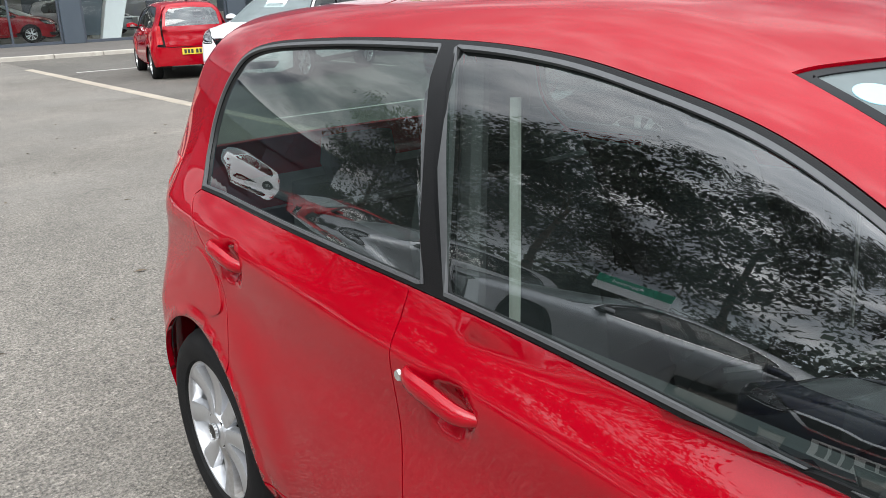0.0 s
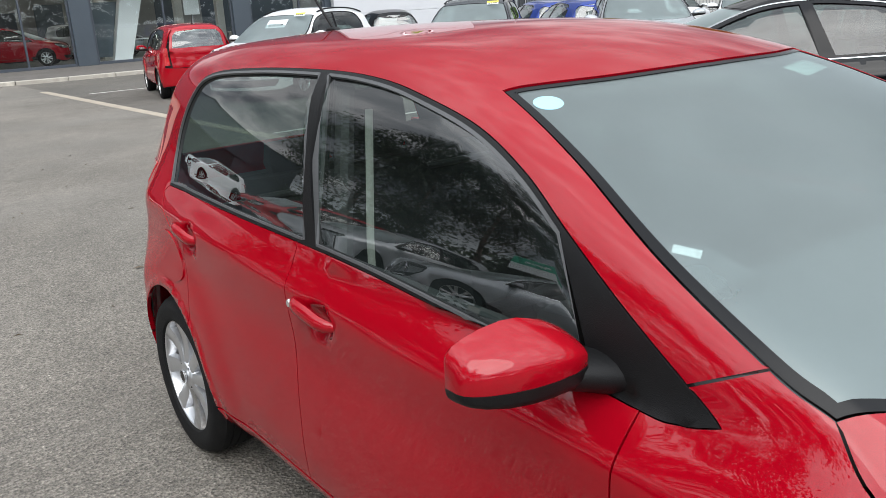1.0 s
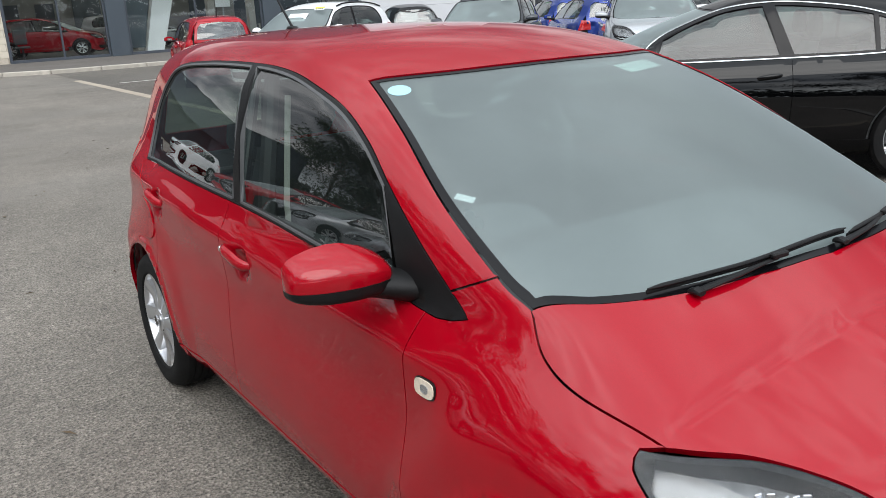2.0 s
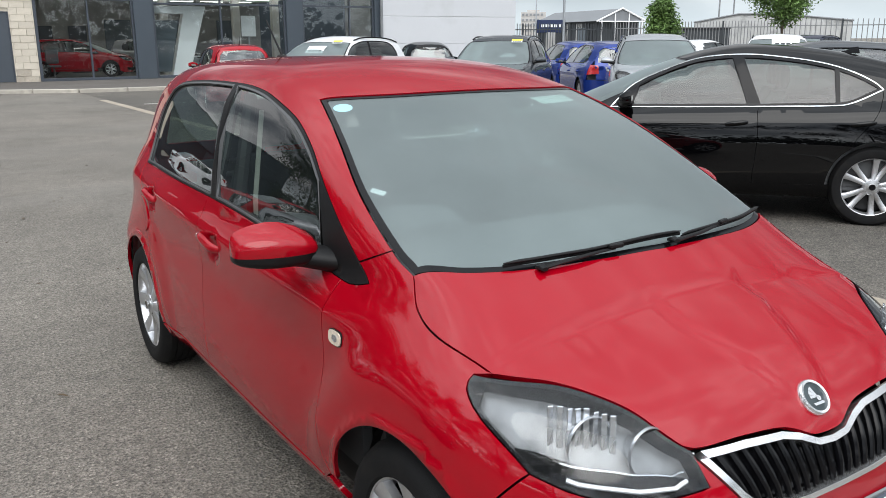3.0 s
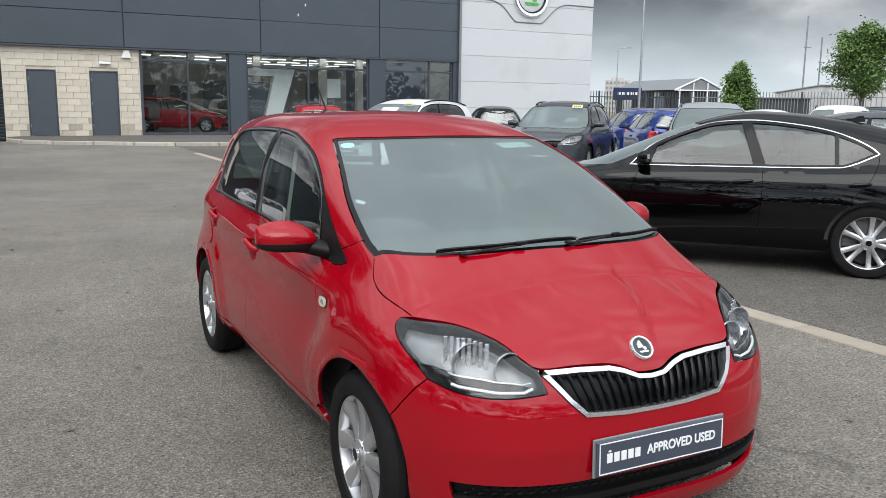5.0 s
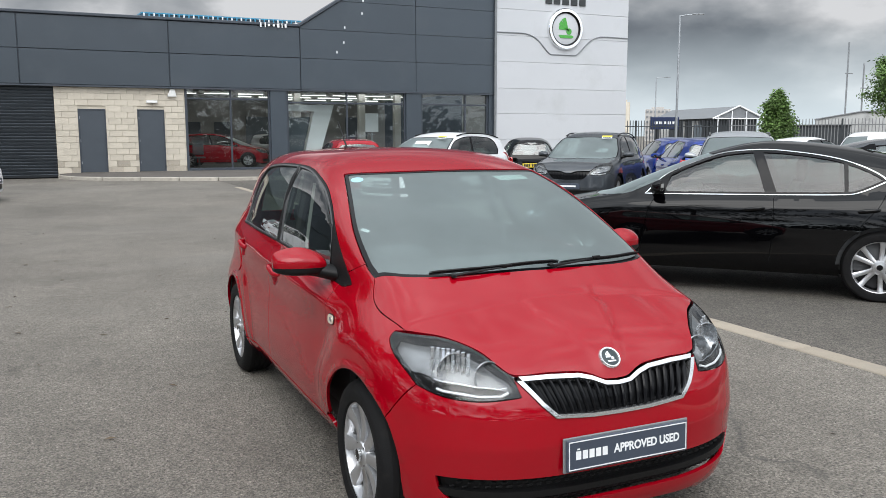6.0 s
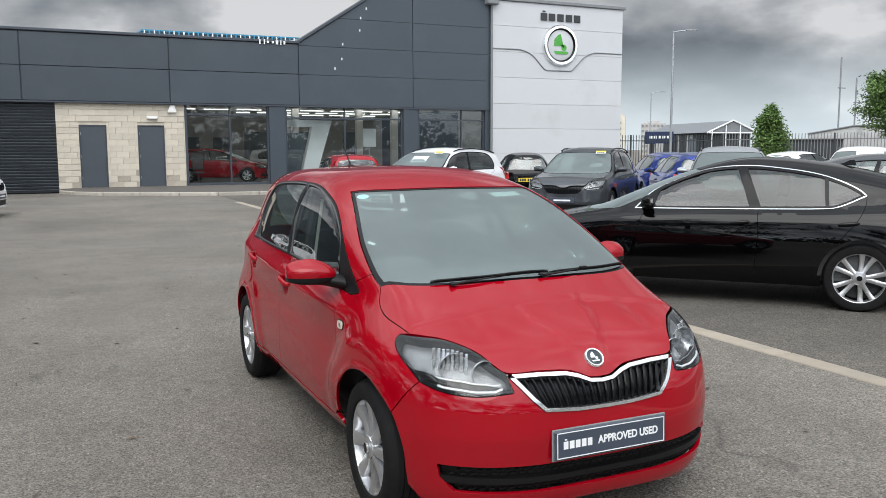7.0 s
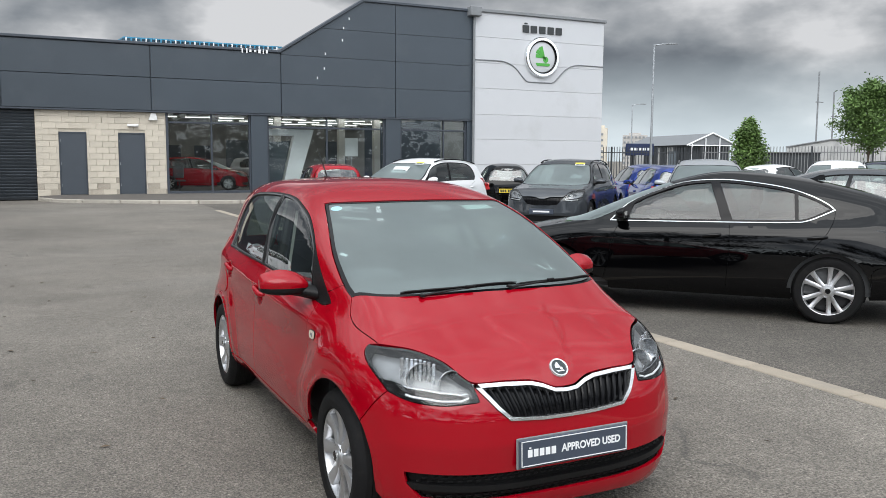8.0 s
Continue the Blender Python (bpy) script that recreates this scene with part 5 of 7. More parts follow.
HATCH = fitted([-2.0, -1.235, -0.98, -0.22, 0.34, 1.235, 1.75, 2.0], [0.18, 0.30, 0.62, 0.79, 0.95, 1.37, 1.46],
    half=0.866, wheelbase=2.47, hub_z=0.305, arch_r=0.345, taper_front=-0.5, plan_front=0.05, taper_back=0.7, plan_back=0.03,
    nose=-2.0, nose_plan=0.38, tail=2.0, tail_plan=0.2,
    deck=[(-2.0, 0.70), (-1.75, 0.82), (-1.4, 0.90), (-1.0, 0.975), (-0.6, 1.01), (0.8, 1.0), (2.0, 1.0)],
    roof=[(-0.9, 1.32), (-0.35, 1.405), (0.1, 1.455), (0.7, 1.46), (1.3, 1.43), (1.95, 1.37)],
    green=0.79, lean=0.36, screen_y=-1.20, screen_slope=0.47, rear_y=1.92, rear_slope=0.28, tail_lamp=[(-0.78, 0.72), (-0.52, 0.74), (-0.54, 0.92), (-0.70, 0.94)])


def plate_at(car, sk, front, z, mat, bars=True, words="", x=0.0, tilt=0.0, lift=0.012):
    """A number plate on the bumper, with plain bars for its characters."""
    p = sk.lay("front" if front else "rear", [(x, z)])[0]
    s = -1 if front else 1
    plate = part("number_plate", box_bm((0.524, 0.010, 0.114), bevel=0.004), mat, car, "rectangular plate on the bumper", m=Matrix.Translation((x, p[1] + s * lift, z)) @ pose(0, 0, 0, tilt, 0, 0))
    ink = "letter_dark" if mat != "plate_slate" else "letter_white"
    if bars:
        for k in range(7):
            part("plate_bar", box_bm((0.044, 0.003, 0.074)), ink, plate, m=Matrix.Translation((-0.2 + k * 0.062 + (0.03 if k > 3 else 0), s * 0.0055, 0)))
    return plate


def build_lamp_inside(made, sign, s, slim=False):
    """Reflector bowls and the bright strip behind a headlight's lens."""
    sk, shell = made["skin"], made["headlight", sign]
    k = s["half"] / 0.797
    zc = float(np.mean([q[1] for q in s["lamp_low"]])) * 0.42 + float(np.mean([q[1] for q in s["lamp_top"]])) * 0.58
    for row, mat_, rad_ in ((0.13, "lamp_strip", 0.0048), (0.36, "lamp_silver", 0.0026)):
        pts = []
        for t in np.linspace(0.04, 0.93, 16):
            xl, xo = abs(s["lamp_in"][0][0]) + 0.02, abs(s["lamp_outer"][0][0]) - 0.03
            x = xl + (xo - xl) * t
            lo = float(np.interp(x, [-a for a, _ in s["lamp_low"]][::-1], [b for _, b in s["lamp_low"]][::-1]))
            hi = float(np.interp(x, [-a for a, _ in s["lamp_top"]][::-1], [b for _, b in s["lamp_top"]][::-1]))
            kick = max(0.0, 0.16 - t) * 1.4
            pts.append((sign * x, lo + (hi - lo) * (row + kick) * 0.80))
        p = sk.lay("front", pts)
        n = sk.normal(p)
        part("lamp_strip", tube([tuple(a - b * 0.014) for a, b in zip(p, n)], rad_, 6), mat_, shell, "bright daytime lamp strip", smooth=True)
    for u, rad in ((0.572 * k, 0.058), (0.468 * k, 0.050)):
        p = sk.lay("front", [(sign * u, zc - (0.0 if u > 0.5 * k else 0.018))])[0]
        bowl = part("reflector", lathe([(0.006, 0.018), (rad * 0.42, 0.012), (rad * 0.8, -0.014), (rad, -0.036), (rad * 1.08, -0.036)], 28), "lamp_silver", shell, "bright silver lamp reflector", smooth=True)
        bowl.matrix_local = Matrix.Translation((p[0] * 0.985, p[1] + 0.074, p[2])) @ pose(0, 0, 0, 0, 0, 90)
        part("reflector_ring", lathe([(rad * 1.00, -0.036), (rad * 1.01, -0.040), (rad * 1.05, -0.040), (rad * 1.07, -0.034)], 28), "lamp_silver", bowl, smooth=True)
        bulb = part("bulb", blob([(0.0, 0, 0, 0.012, 0.012), (-0.02, 0, 0, 0.013, 0.013), (-0.03, 0, 0, 0.006, 0.006)], 10), "chrome", bowl, smooth=True)
        bulb.matrix_local = pose(0, 0, 0, 0, 0, 90)


def lamp_facets(made, sign, s):
    """The outer reflector: upright silver facets, each turned a little against the next."""
    sk, shell = made["skin"], made["headlight", sign]
    for k in range(8):
        x = 0.520 + 0.0145 * k
        top, low = (float(np.interp(x, [-a for a, _ in s[n]][::-1], [b for _, b in s[n]][::-1])) for n in ("lamp_top", "lamp_low"))
        z0, z1 = low + 0.34 * (top - low), low + 0.86 * (top - low)
        p = sk.lay("front", [(sign * x, (z0 + z1) / 2)])[0]
        part("facet", box_bm((0.0135, 0.004, z1 - z0), bevel=0.0015), "lamp_silver", shell, m=Matrix.Translation((p[0] * 0.99, p[1] + 0.034, p[2])) @ pose(0, 0, 0, -8 + 5 * (k % 3), 0, sign * 20 + (-16, 4, 18)[k % 3]))


def simple_grille(car, made, s, chrome=True, bars=14):
    """Upright bars and a bright surround round the grille of a parked car."""
    sk, loop = made["skin"], made["grille_loop"]
    q = sk.flat("front", loop)
    if chrome:
        sk.panel("grille_surround", "front", sk.round("front", inset(q, -0.004)), "satin_chrome", car, holes=[sk.round("front", inset(q, 0.018))], lift=0.008, gap=0, depth=0.03, step=0.06, label="bright grille surround")
    top, low = [p for p in s["grille_top"]], [p for p in s["grille_side"]]
    xs = np.linspace(top[-1][0] * 0.93, -top[-1][0] * 0.93, bars)
    for x in xs:
        zt = float(np.interp(abs(x), [-a for a, _ in top], [b for _, b in top])) - 0.012
        zl = float(np.interp(abs(x), [-a for a, _ in low[::-1]], [b for _, b in low[::-1]])) + 0.012
        if zt - zl < 0.03:
            continue
        p = sk.lay("front", [(x, zt), (x, (zt + zl) / 2), (x, zl)])
        part("grille_bar", tube([(a[0], a[1] + 0.012, a[2]) for a in p], [0.007, 0.008, 0.007], 6), "gloss_black", car, smooth=True)


def parked_car(s, paint, m, label, group="parked cars", name="car", spokes=5, rim=0.66, step=0.075, rear_plate="plate_yellow", front_plate="plate_slate", rails=False, glass="car_glass"):
    car = empty_thing(name, Matrix(), label, "car", group)
    made = build_body(car, s, paint, step=step, glass=glass, gloss_trim="gloss_black")
    build_insides(car, s)
    w = s["half"]
    for sign in (-1, 1):
        for y in (-s["wheelbase"] / 2, s["wheelbase"] / 2):
            build_wheel(car, (sign * (w - 0.045), y, s["hub_z"]), s["hub_z"], 0.205, s["hub_z"] * rim, spokes, sign, style="twin")
        base = made["skin"].lay("side", [(s["sail"][0][0] - 0.03, s["sail"][0][1] + 0.055)], sign)[0]
        door_mirror(car, made["front_door", sign], sign, paint, (base[0], base[1], base[2]), 1.02)
        by, fy = s["b_cut"][0][0], s["front_cut"][0][0]
        zb = s["dlo_low"][2][1] - 0.13
        door_pull(made["front_door", sign], made["skin"], sign, by - 0.16, zb, paint)
        door_pull(made["rear_door", sign], made["skin"], sign, s["wheelbase"] / 2 - 0.12, zb + 0.01, paint)
        build_lamp_inside(made, sign, s)
        if rails:
            y0, y1 = s["screen_top"][-1][1] + 0.15, s["roof_rear"][0][1] - 0.2
            ps = made["skin"].lay("top", [(sign * (w * 0.64), y) for y in np.linspace(y0, y1, 9)])
            pts = [(p[0], p[1], p[2] + 0.042 * math.sin(math.pi * min(max((k + 0.25) / 8.5, 0), 1)) ** 0.4) for k, p in enumerate(ps)]
            part("roof_rail", tube(pts, 0.016, 8), "satin_chrome" if rails == "chrome" else "gloss_black", car, "roof rail", smooth=True)
    simple_grille(car, made, s, chrome=s is not SUV)
    z_plate = 0.5 * (s["grille_side"][-1][1] + s["intakes"][0][0][1]) - 0.02
    pl = plate_at(car, made["skin"], True, z_plate, front_plate, bars=front_plate != "plate_slate")
    if front_plate == "plate_slate":
        part("plate_bar", box_bm((0.36, 0.003, 0.034)), "letter_white", pl, m=Matrix.Translation((0, -0.006, 0)))
    plate_at(car, made["skin"], False, s["tailgate"][0][1] + 0.10 if s is not SALOON else 0.5, rear_plate)
    car.matrix_world = m
    return car


def at_heading(x, y, heading):
    """The pose of a car on the ground whose front points along the heading, in degrees from the x axis."""
    return pose(x, y, 0, 0, 0, heading + 90)


def recolour(car, old, fresh):
    for o in (car, *car.children_recursive):
        for slot in o.material_slots:
            if slot.material == MATS[old]:
                slot.link = "OBJECT"
                slot.material = MATS[fresh]


def badge_shapes(r):
    """Plain outlines for a round badge of radius r: three curved strips and a bar at the foot."""
    out = []
    for k, (a0, a1, far) in enumerate(((100, 128, 0.92), (132, 158, 0.90), (162, 184, 0.84))):
        ring = [(0.30 + 0.02 * k, -0.30 + 0.10 * k)]
        ring += [(far * math.cos(radians(a0 + (a1 - a0) * i / 4)) * 0.86 + 0.10, far * math.sin(radians(a0 + (a1 - a0) * i / 4)) * 0.92) for i in range(5)]
        out.append(("badge_strip", [(x * r, z * r) for x, z in ring]))
    out.append(("badge_disc", [(r * (0.28 + 0.24 * math.cos(radians(40 * i))), r * (-0.18 + 0.24 * math.sin(radians(40 * i)))) for i in range(9)]))
    out.append(("badge_foot", [(x * r, z * r) for x, z in ((-0.62, -0.46), (0.55, -0.46), (0.70, -0.56), (0.55, -0.68), (-0.50, -0.68))]))
    return out


# ---- the red car that the walk goes round ----
def wiper(car, sk, blade, arm, pivot):
    """A wiper: rubber blade under its flat bow, the arm and its pivot; given by points along the screen."""
    b = sk.lay("top", glide(blade, 0.03))
    n = sk.normal(b)
    thing = part("wiper", tube([tuple(p + q * 0.016) for p, q in zip(b, n)], [0.002] + [0.0052] * (len(b) - 2) + [0.002], 8, 0.8), "black_plastic", car, "black windscreen wiper", smooth=True)
    part("wiper_rubber", tube([tuple(p + q * 0.007) for p, q in zip(b, n)], 0.003, 6, 1.6), "rubber", thing)
    a = sk.lay("top", glide(arm, 0.04))
    n = sk.normal(a)
    k = len(a)
    part("wiper_arm", tube([tuple(p + q * (0.011 + 0.005 * math.sin(math.pi * i / (k - 1)))) for i, (p, q) in enumerate(zip(a, n))], [0.0085 - 0.004 * i / (k - 1) for i in range(k)], 8, 0.7), "black_plastic", thing, smooth=True)
    c = a[-1] + n[-1] * 0.020
    part("wiper_clip", box_bm((0.045, 0.014, 0.012), bevel=0.003), "black_plastic", thing, m=Matrix.Translation(c) @ pose(0, 0, 0, 0, 0, math.degrees(math.atan2(b[-1][1] - b[0][1], b[-1][0] - b[0][0]))))
    p0 = sk.lay("top", [pivot])[0]
    part("wiper_pivot", blob([(-0.014, 0, 0, 0.010, 0.005), (0.0, 0, 0.003, 0.012, 0.008), (0.014, 0, 0, 0.010, 0.005)], 10), "black_plastic", thing, m=Matrix.Translation(p0 + np.array((0, 0, 0.012))), smooth=True)


def on_skin(sk, view, at, sign=-1):
    """The pose of a flat thing lying on the skin: its -y faces out, z as far up as it can."""
    p = sk.lay(view, [at], sign)[0]
    n = Vector(sk.normal(p[None])[0])
    y = -n
    x = y.cross(Vector((0, 0, 1))).normalized()
    z = x.cross(y)
    return Matrix.Translation(p) @ Matrix((x, y, z)).transposed().to_4x4()


def red_car(m, label, step, group=""):
    car = empty_thing("car", Matrix(), label, "car", group)
    s = CITY_CAR
    fine = step < 0.05
    made = build_body(car, s, "paint_red", step=step)
    sk = made["skin"]
    build_insides(car, s)
    for sign in (-1, 1):
        for y in (-1.21, 1.21):
            build_wheel(car, (sign * 0.783, y, 0.29), 0.29, 0.175, 0.200, 8, sign)
        base = sk.lay("side", [(-0.66, 0.925)], sign)[0]
        door_mirror(car, made["front_door", sign], sign, "paint_red", (base[0] - (0.02 if sign > 0 else 0), base[1] + (0.02 if sign > 0 else 0), base[2]), 1.0)
        door_pull(made["front_door", sign], sk, sign, 0.145, 0.806, "paint_red", lock=sign < 0)
        door_pull(made["rear_door", sign], sk, sign, 1.005, 0.844, "paint_red")
        build_lamp_inside(made, sign, s)
        lamp_facets(made, sign, s)
        # side repeater and fuel flap
        oval = lambda w, h: [(w * math.copysign(abs(math.cos(a)) ** 0.6, math.cos(a)), h * math.copysign(abs(math.sin(a)) ** 0.6, math.sin(a))) for a in [2 * math.pi * (i + 0.5) / 20 for i in range(20)]]
        seat_ = on_skin(sk, "side", (-0.865, 0.755), sign)
        rep = part("side_repeater", prism(oval(0.033, 0.019), 0.010), "lens_amber", made["wing", sign], "clear and amber side repeater lamp", m=seat_ @ Matrix.Translation((0, -0.007, 0)))
        part("repeater_rim", prism(oval(0.036, 0.022), 0.008), "black_plastic", rep, m=Matrix.Translation((0, 0.003, 0)))
        part("repeater_bulb", prism(oval(0.013, 0.009), 0.003), "lamp_silver", rep, "small bright bulb", m=Matrix.Translation((0.004, -0.002, 0)))
        if sign < 0:
            ring = [(1.04, 0.70), (1.10, 0.672), (1.23, 0.668), (1.32, 0.685), (1.345, 0.74), (1.30, 0.80), (1.20, 0.825), (1.11, 0.80), (1.05, 0.745)]
            sk.panel("fuel_flap", "radial", sk.lay("side", glide(ring, 0.015, closed=True), sign), "paint_red", car, lift=0.0045, gap=0.001, depth=0.005, step=0.03)
    # grille bars, chrome surround and badge
    q = sk.flat("front", made["grille_loop"])
    sk.panel("grille_surround", "front", sk.round("front", inset(q, 0.0)), "satin_chrome", car, holes=[sk.round("front", inset(q, 0.0125))], lift=0.006, gap=0, depth=0.035, step=0.02, label="bright chrome grille surround")
    top, low = s["grille_top"], s["grille_side"]
    for i in range(20):
        x = -0.335 + 0.67 * i / 19
        lean = x * 0.22
        zt = float(np.interp(abs(x), [-a for a, _ in top], [b for _, b in top])) - 0.014
        zl = float(np.interp(abs(x) * 0.86, [-a for a, _ in low[::-1]], [b for _, b in low[::-1]])) + 0.014
        if zt - zl < 0.025:
            continue
        p = sk.lay("front", [(x - lean * (1 - k / 4) * 0.6, zl + (zt - zl) * k / 4) for k in range(5)])
        part("grille_bar", tube([(a[0], a[1] + 0.010, a[2]) for a in p], [0.0065, 0.0085, 0.009, 0.0085, 0.0065], 8), "gloss_black", car, smooth=True)
    face = on_skin(sk, "front", (0.0, 0.712))
    badge = part("badge", lathe([(0.0, 0.006), (0.030, 0.006), (0.034, 0.004)], 32), "badge_dark", car, "round chrome and dark bonnet badge", smooth=True, m=face @ pose(0, 0, 0, 0, 0, -90))
    part("badge_ring", lathe([(0.033, 0.002), (0.0345, 0.009), (0.040, 0.010), (0.043, 0.006), (0.0435, -0.004)], 40), "satin_chrome", badge, smooth=True)
    for nm, ring in badge_shapes(0.029):
        part(nm, prism(ring, 0.002), "satin_chrome", badge, m=pose(0.0085, 0, 0, 0, 0, 90))
    # plate: a bar for the maker's name, then the words
    pl = plate_at(car, sk, True, 0.418, "plate_slate", bars=False, lift=0.014)
    pl.matrix_local = Matrix.Translation((0.012, sk.lay("front", [(0, 0.42)])[0][1] - 0.016, 0.418)) @ pose(0, 0, 0, -2, 0, 0)
    for w, h, x, z in ((0.508, 0.0035, 0, 0.049), (0.508, 0.0035, 0, -0.049), (0.0035, 0.101, -0.2525, 0), (0.0035, 0.101, 0.2525, 0)):
        part("plate_line", box_bm((w, 0.002, h)), "letter_white", pl, m=Matrix.Translation((x, -0.0055, z)))
    part("plate_back", box_bm((0.538, 0.008, 0.124), bevel=0.003), "flashing", pl, m=Matrix.Translation((0, 0.009, 0)))
    for k in range(5):
        part("plate_bar", box_bm((0.0205, 0.002, 0.030)), "letter_white", pl, m=Matrix.Translation((-0.215 + 0.0275 * k, -0.0055, 0)))
    part("plate_bar", box_bm((0.010, 0.002, 0.005)), "letter_white", pl, m=Matrix.Translation((-0.215, -0.0055, 0.022)))
    words = part("plate_lettering", text_mesh("APPROVED USED", 0.031, 0.001, 0.0013, 0.88), "letter_white", pl, m=Matrix.Translation((0.078, -0.0056, 0.0)))
    # lower bar across the intake, and mesh behind it
    bar = both_ways(np.vstack([sk.lay("front", glide([(0, 0.290), (-0.3, 0.292), (-0.648, 0.305)], 0.02)), sk.lay("front", glide([(-0.636, 0.278), (-0.3, 0.268), (0, 0.266)], 0.02))]))
    sk.panel("intake_bar", "front", bar, "black_plastic", car, lift=-0.004, gap=0, depth=0.03, step=0.03)
    cells = [(-0.60 + 1.2 * (i + (0.5 if zr == 0.325 else 0)) / 34, zr) for zr in (0.31, 0.325, 0.25) for i in range(34)]
    shared = None
    for p in sk.lay("front", cells):
        shared = part("intake_cell", shared or box_bm((0.024, 0.006, 0.010), bevel=0.003), "black_plastic", car, m=Matrix.Translation((p[0], p[1] + 0.026, p[2]))).data
    # wipers, aerial, screen stickers
    if fine:
        wiper(car, sk, [(-0.47, -1.172), (-0.34, -1.203), (-0.18, -1.226), (0.09, -1.228)], [(-0.38, -1.222), (-0.28, -1.234), (-0.16, -1.236)], (-0.39, -1.226))
        wiper(car, sk, [(0.085, -1.240), (0.25, -1.212), (0.42, -1.168), (0.595, -1.095)], [(0.05, -1.254), (0.16, -1.240), (0.29, -1.204)], (0.04, -1.256))
        def sticker(nm, at, w, h, mat, label, turn=0, lift=0.0):
            mm = on_skin(sk, "top", at)
            return part(nm, prism([(-w / 2, -h / 2), (w / 2, -h / 2), (w / 2, h / 2), (-w / 2, h / 2)], 0.001), mat, made["windscreen"], label, m=mm @ Matrix.Translation((0, 0.013, 0)) @ pose(0, 0, 0, 0, turn, 0))
        disc = part("screen_disc", lathe([(0.0, 0.0), (0.030, 0.0), (0.030, -0.001)], 28), "sticker_blue", made["windscreen"], "pale blue round screen sticker", m=on_skin(sk, "top", (-0.492, -0.366)) @ Matrix.Translation((0, 0.006, 0)) @ pose(0, 0, 0, 0, 0, -90))
        sticker("screen_label", (-0.600, -0.779), 0.045, 0.018, "sticker_white", "small white screen label", 20)
        sticker("screen_sticker", (0.31, -0.432), 0.21, 0.06, "sticker_mint", "pale rectangular screen sticker")
    p = sk.lay("top", [(0.0, 1.30)])[0]
    aerial = part("aerial", blob([(-0.05, 0, 0, 0.012, 0.006), (-0.02, 0, 0.004, 0.018, 0.012), (0.03, 0, 0.004, 0.016, 0.012), (0.05, 0, 0, 0.008, 0.006)], 12), "black_plastic", car, "black roof aerial", smooth=True, m=Matrix.Translation(p))
    part("aerial_rod", tube([(0, 0.0, 0.01), (0, 0.10, 0.10), (0, 0.19, 0.185)], [0.006, 0.005, 0.004], 8), "black_plastic", aerial, smooth=True)
    # cabin: mirror, belts, wheel sticker
    mir = part("rear_view_mirror", blob([(-0.012, 0, 0, 0.10, 0.026), (0.0, 0, 0, 0.118, 0.034), (0.02, 0, 0, 0.112, 0.032)], 20, 3.5), "black_plastic", car, "black rear-view mirror", smooth=True, m=Matrix.Translation((0, -0.36, 1.255)) @ pose(0, 0, 0, 12, 0, 8))
    part("mirror_stem", tube([(0, -0.02, 0.02), (0, -0.07, 0.07)], 0.012, 8), "black_plastic", mir)
    for sx in (-1, 1):
        part("b_post_trim", tube([(sx * 0.66, 0.24, 0.55), (sx * 0.63, 0.25, 0.95), (sx * 0.53, 0.34, 1.31)], [0.03, 0.028, 0.025], 8), "dash_plastic", car, "dark inner door post trim", smooth=True)
        part("seat_belt", tube([(sx * 0.62, 0.155, 0.50), (sx * 0.60, 0.165, 0.95), (sx * 0.53, 0.235, 1.26)], 0.010, 6, 0.3), "trim_light", car, "pale grey seat belt")
    lining = blob([(-0.24, 0, 1.315, 0.36, 0.010), (0.2, 0, 1.372, 0.46, 0.014), (0.9, 0, 1.372, 0.44, 0.014), (1.40, 0, 1.345, 0.38, 0.012)], 16, 4)
    part("roof_lining", lining, "trim_light", car, "pale roof lining", smooth=True)
    return car, made

# ---- ground ----
FACE = 30.4


def ground_sheet():
    bm = bmesh.new()
    bm.faces.new([bm.verts.new((x, y, 0)) for x, y in [(-900, -700), (1100, -700), (1100, 1300), (-900, 1300)]])
    return tagged(part("ground", bm, "asphalt"), "worn grey asphalt of a car park with fine stones", "ground", kind="structure")


def flat_run(points, width, z, thick=0.02):
    """A flat strip of some width along a run of points."""
    bm = bmesh.new()
    pts = [Vector((x, y, 0)) for x, y in points]
    rows = []
    for i, p in enumerate(pts):
        d = (pts[min(i + 1, len(pts) - 1)] - pts[max(i - 1, 0)]).normalized()
        side = Vector((-d.y, d.x, 0)) * width / 2
        rows.append([bm.verts.new(p + side + Vector((0, 0, z))), bm.verts.new(p - side + Vector((0, 0, z))), bm.verts.new(p - side + Vector((0, 0, z - thick))), bm.verts.new(p + side + Vector((0, 0, z - thick)))])
    for a, b in zip(rows, rows[1:]):
        for k in range(4):
            bm.faces.new((a[k], a[(k + 1) % 4], b[(k + 1) % 4], b[k]))
    bm.faces.new(rows[0][::-1])
    bm.faces.new(rows[-1])
    return bm


ground_sheet()
bm = bmesh.new()
bm.faces.new([bm.verts.new((x, y, 0.004)) for x, y in [(4.58, -40), (60, -40), (60, 25.7), (4.58, 25.7)]])
tagged(part("road_bay_surface", bm, "asphalt_dark"), "darker smoother asphalt of the parking bays", "ground", kind="structure")
KERB = [(-0.35, 30.2), (0.1, 28.9), (1.0, 28.0), (2.2, 27.4), (3.4, 26.7), (4.6, 26.1), (6.0, 25.95), (8.6, 25.9), (9.6, 26.4), (11.0, 27.4), (13.0, 27.8), (18.0, 27.9), (25.2, 27.9)]


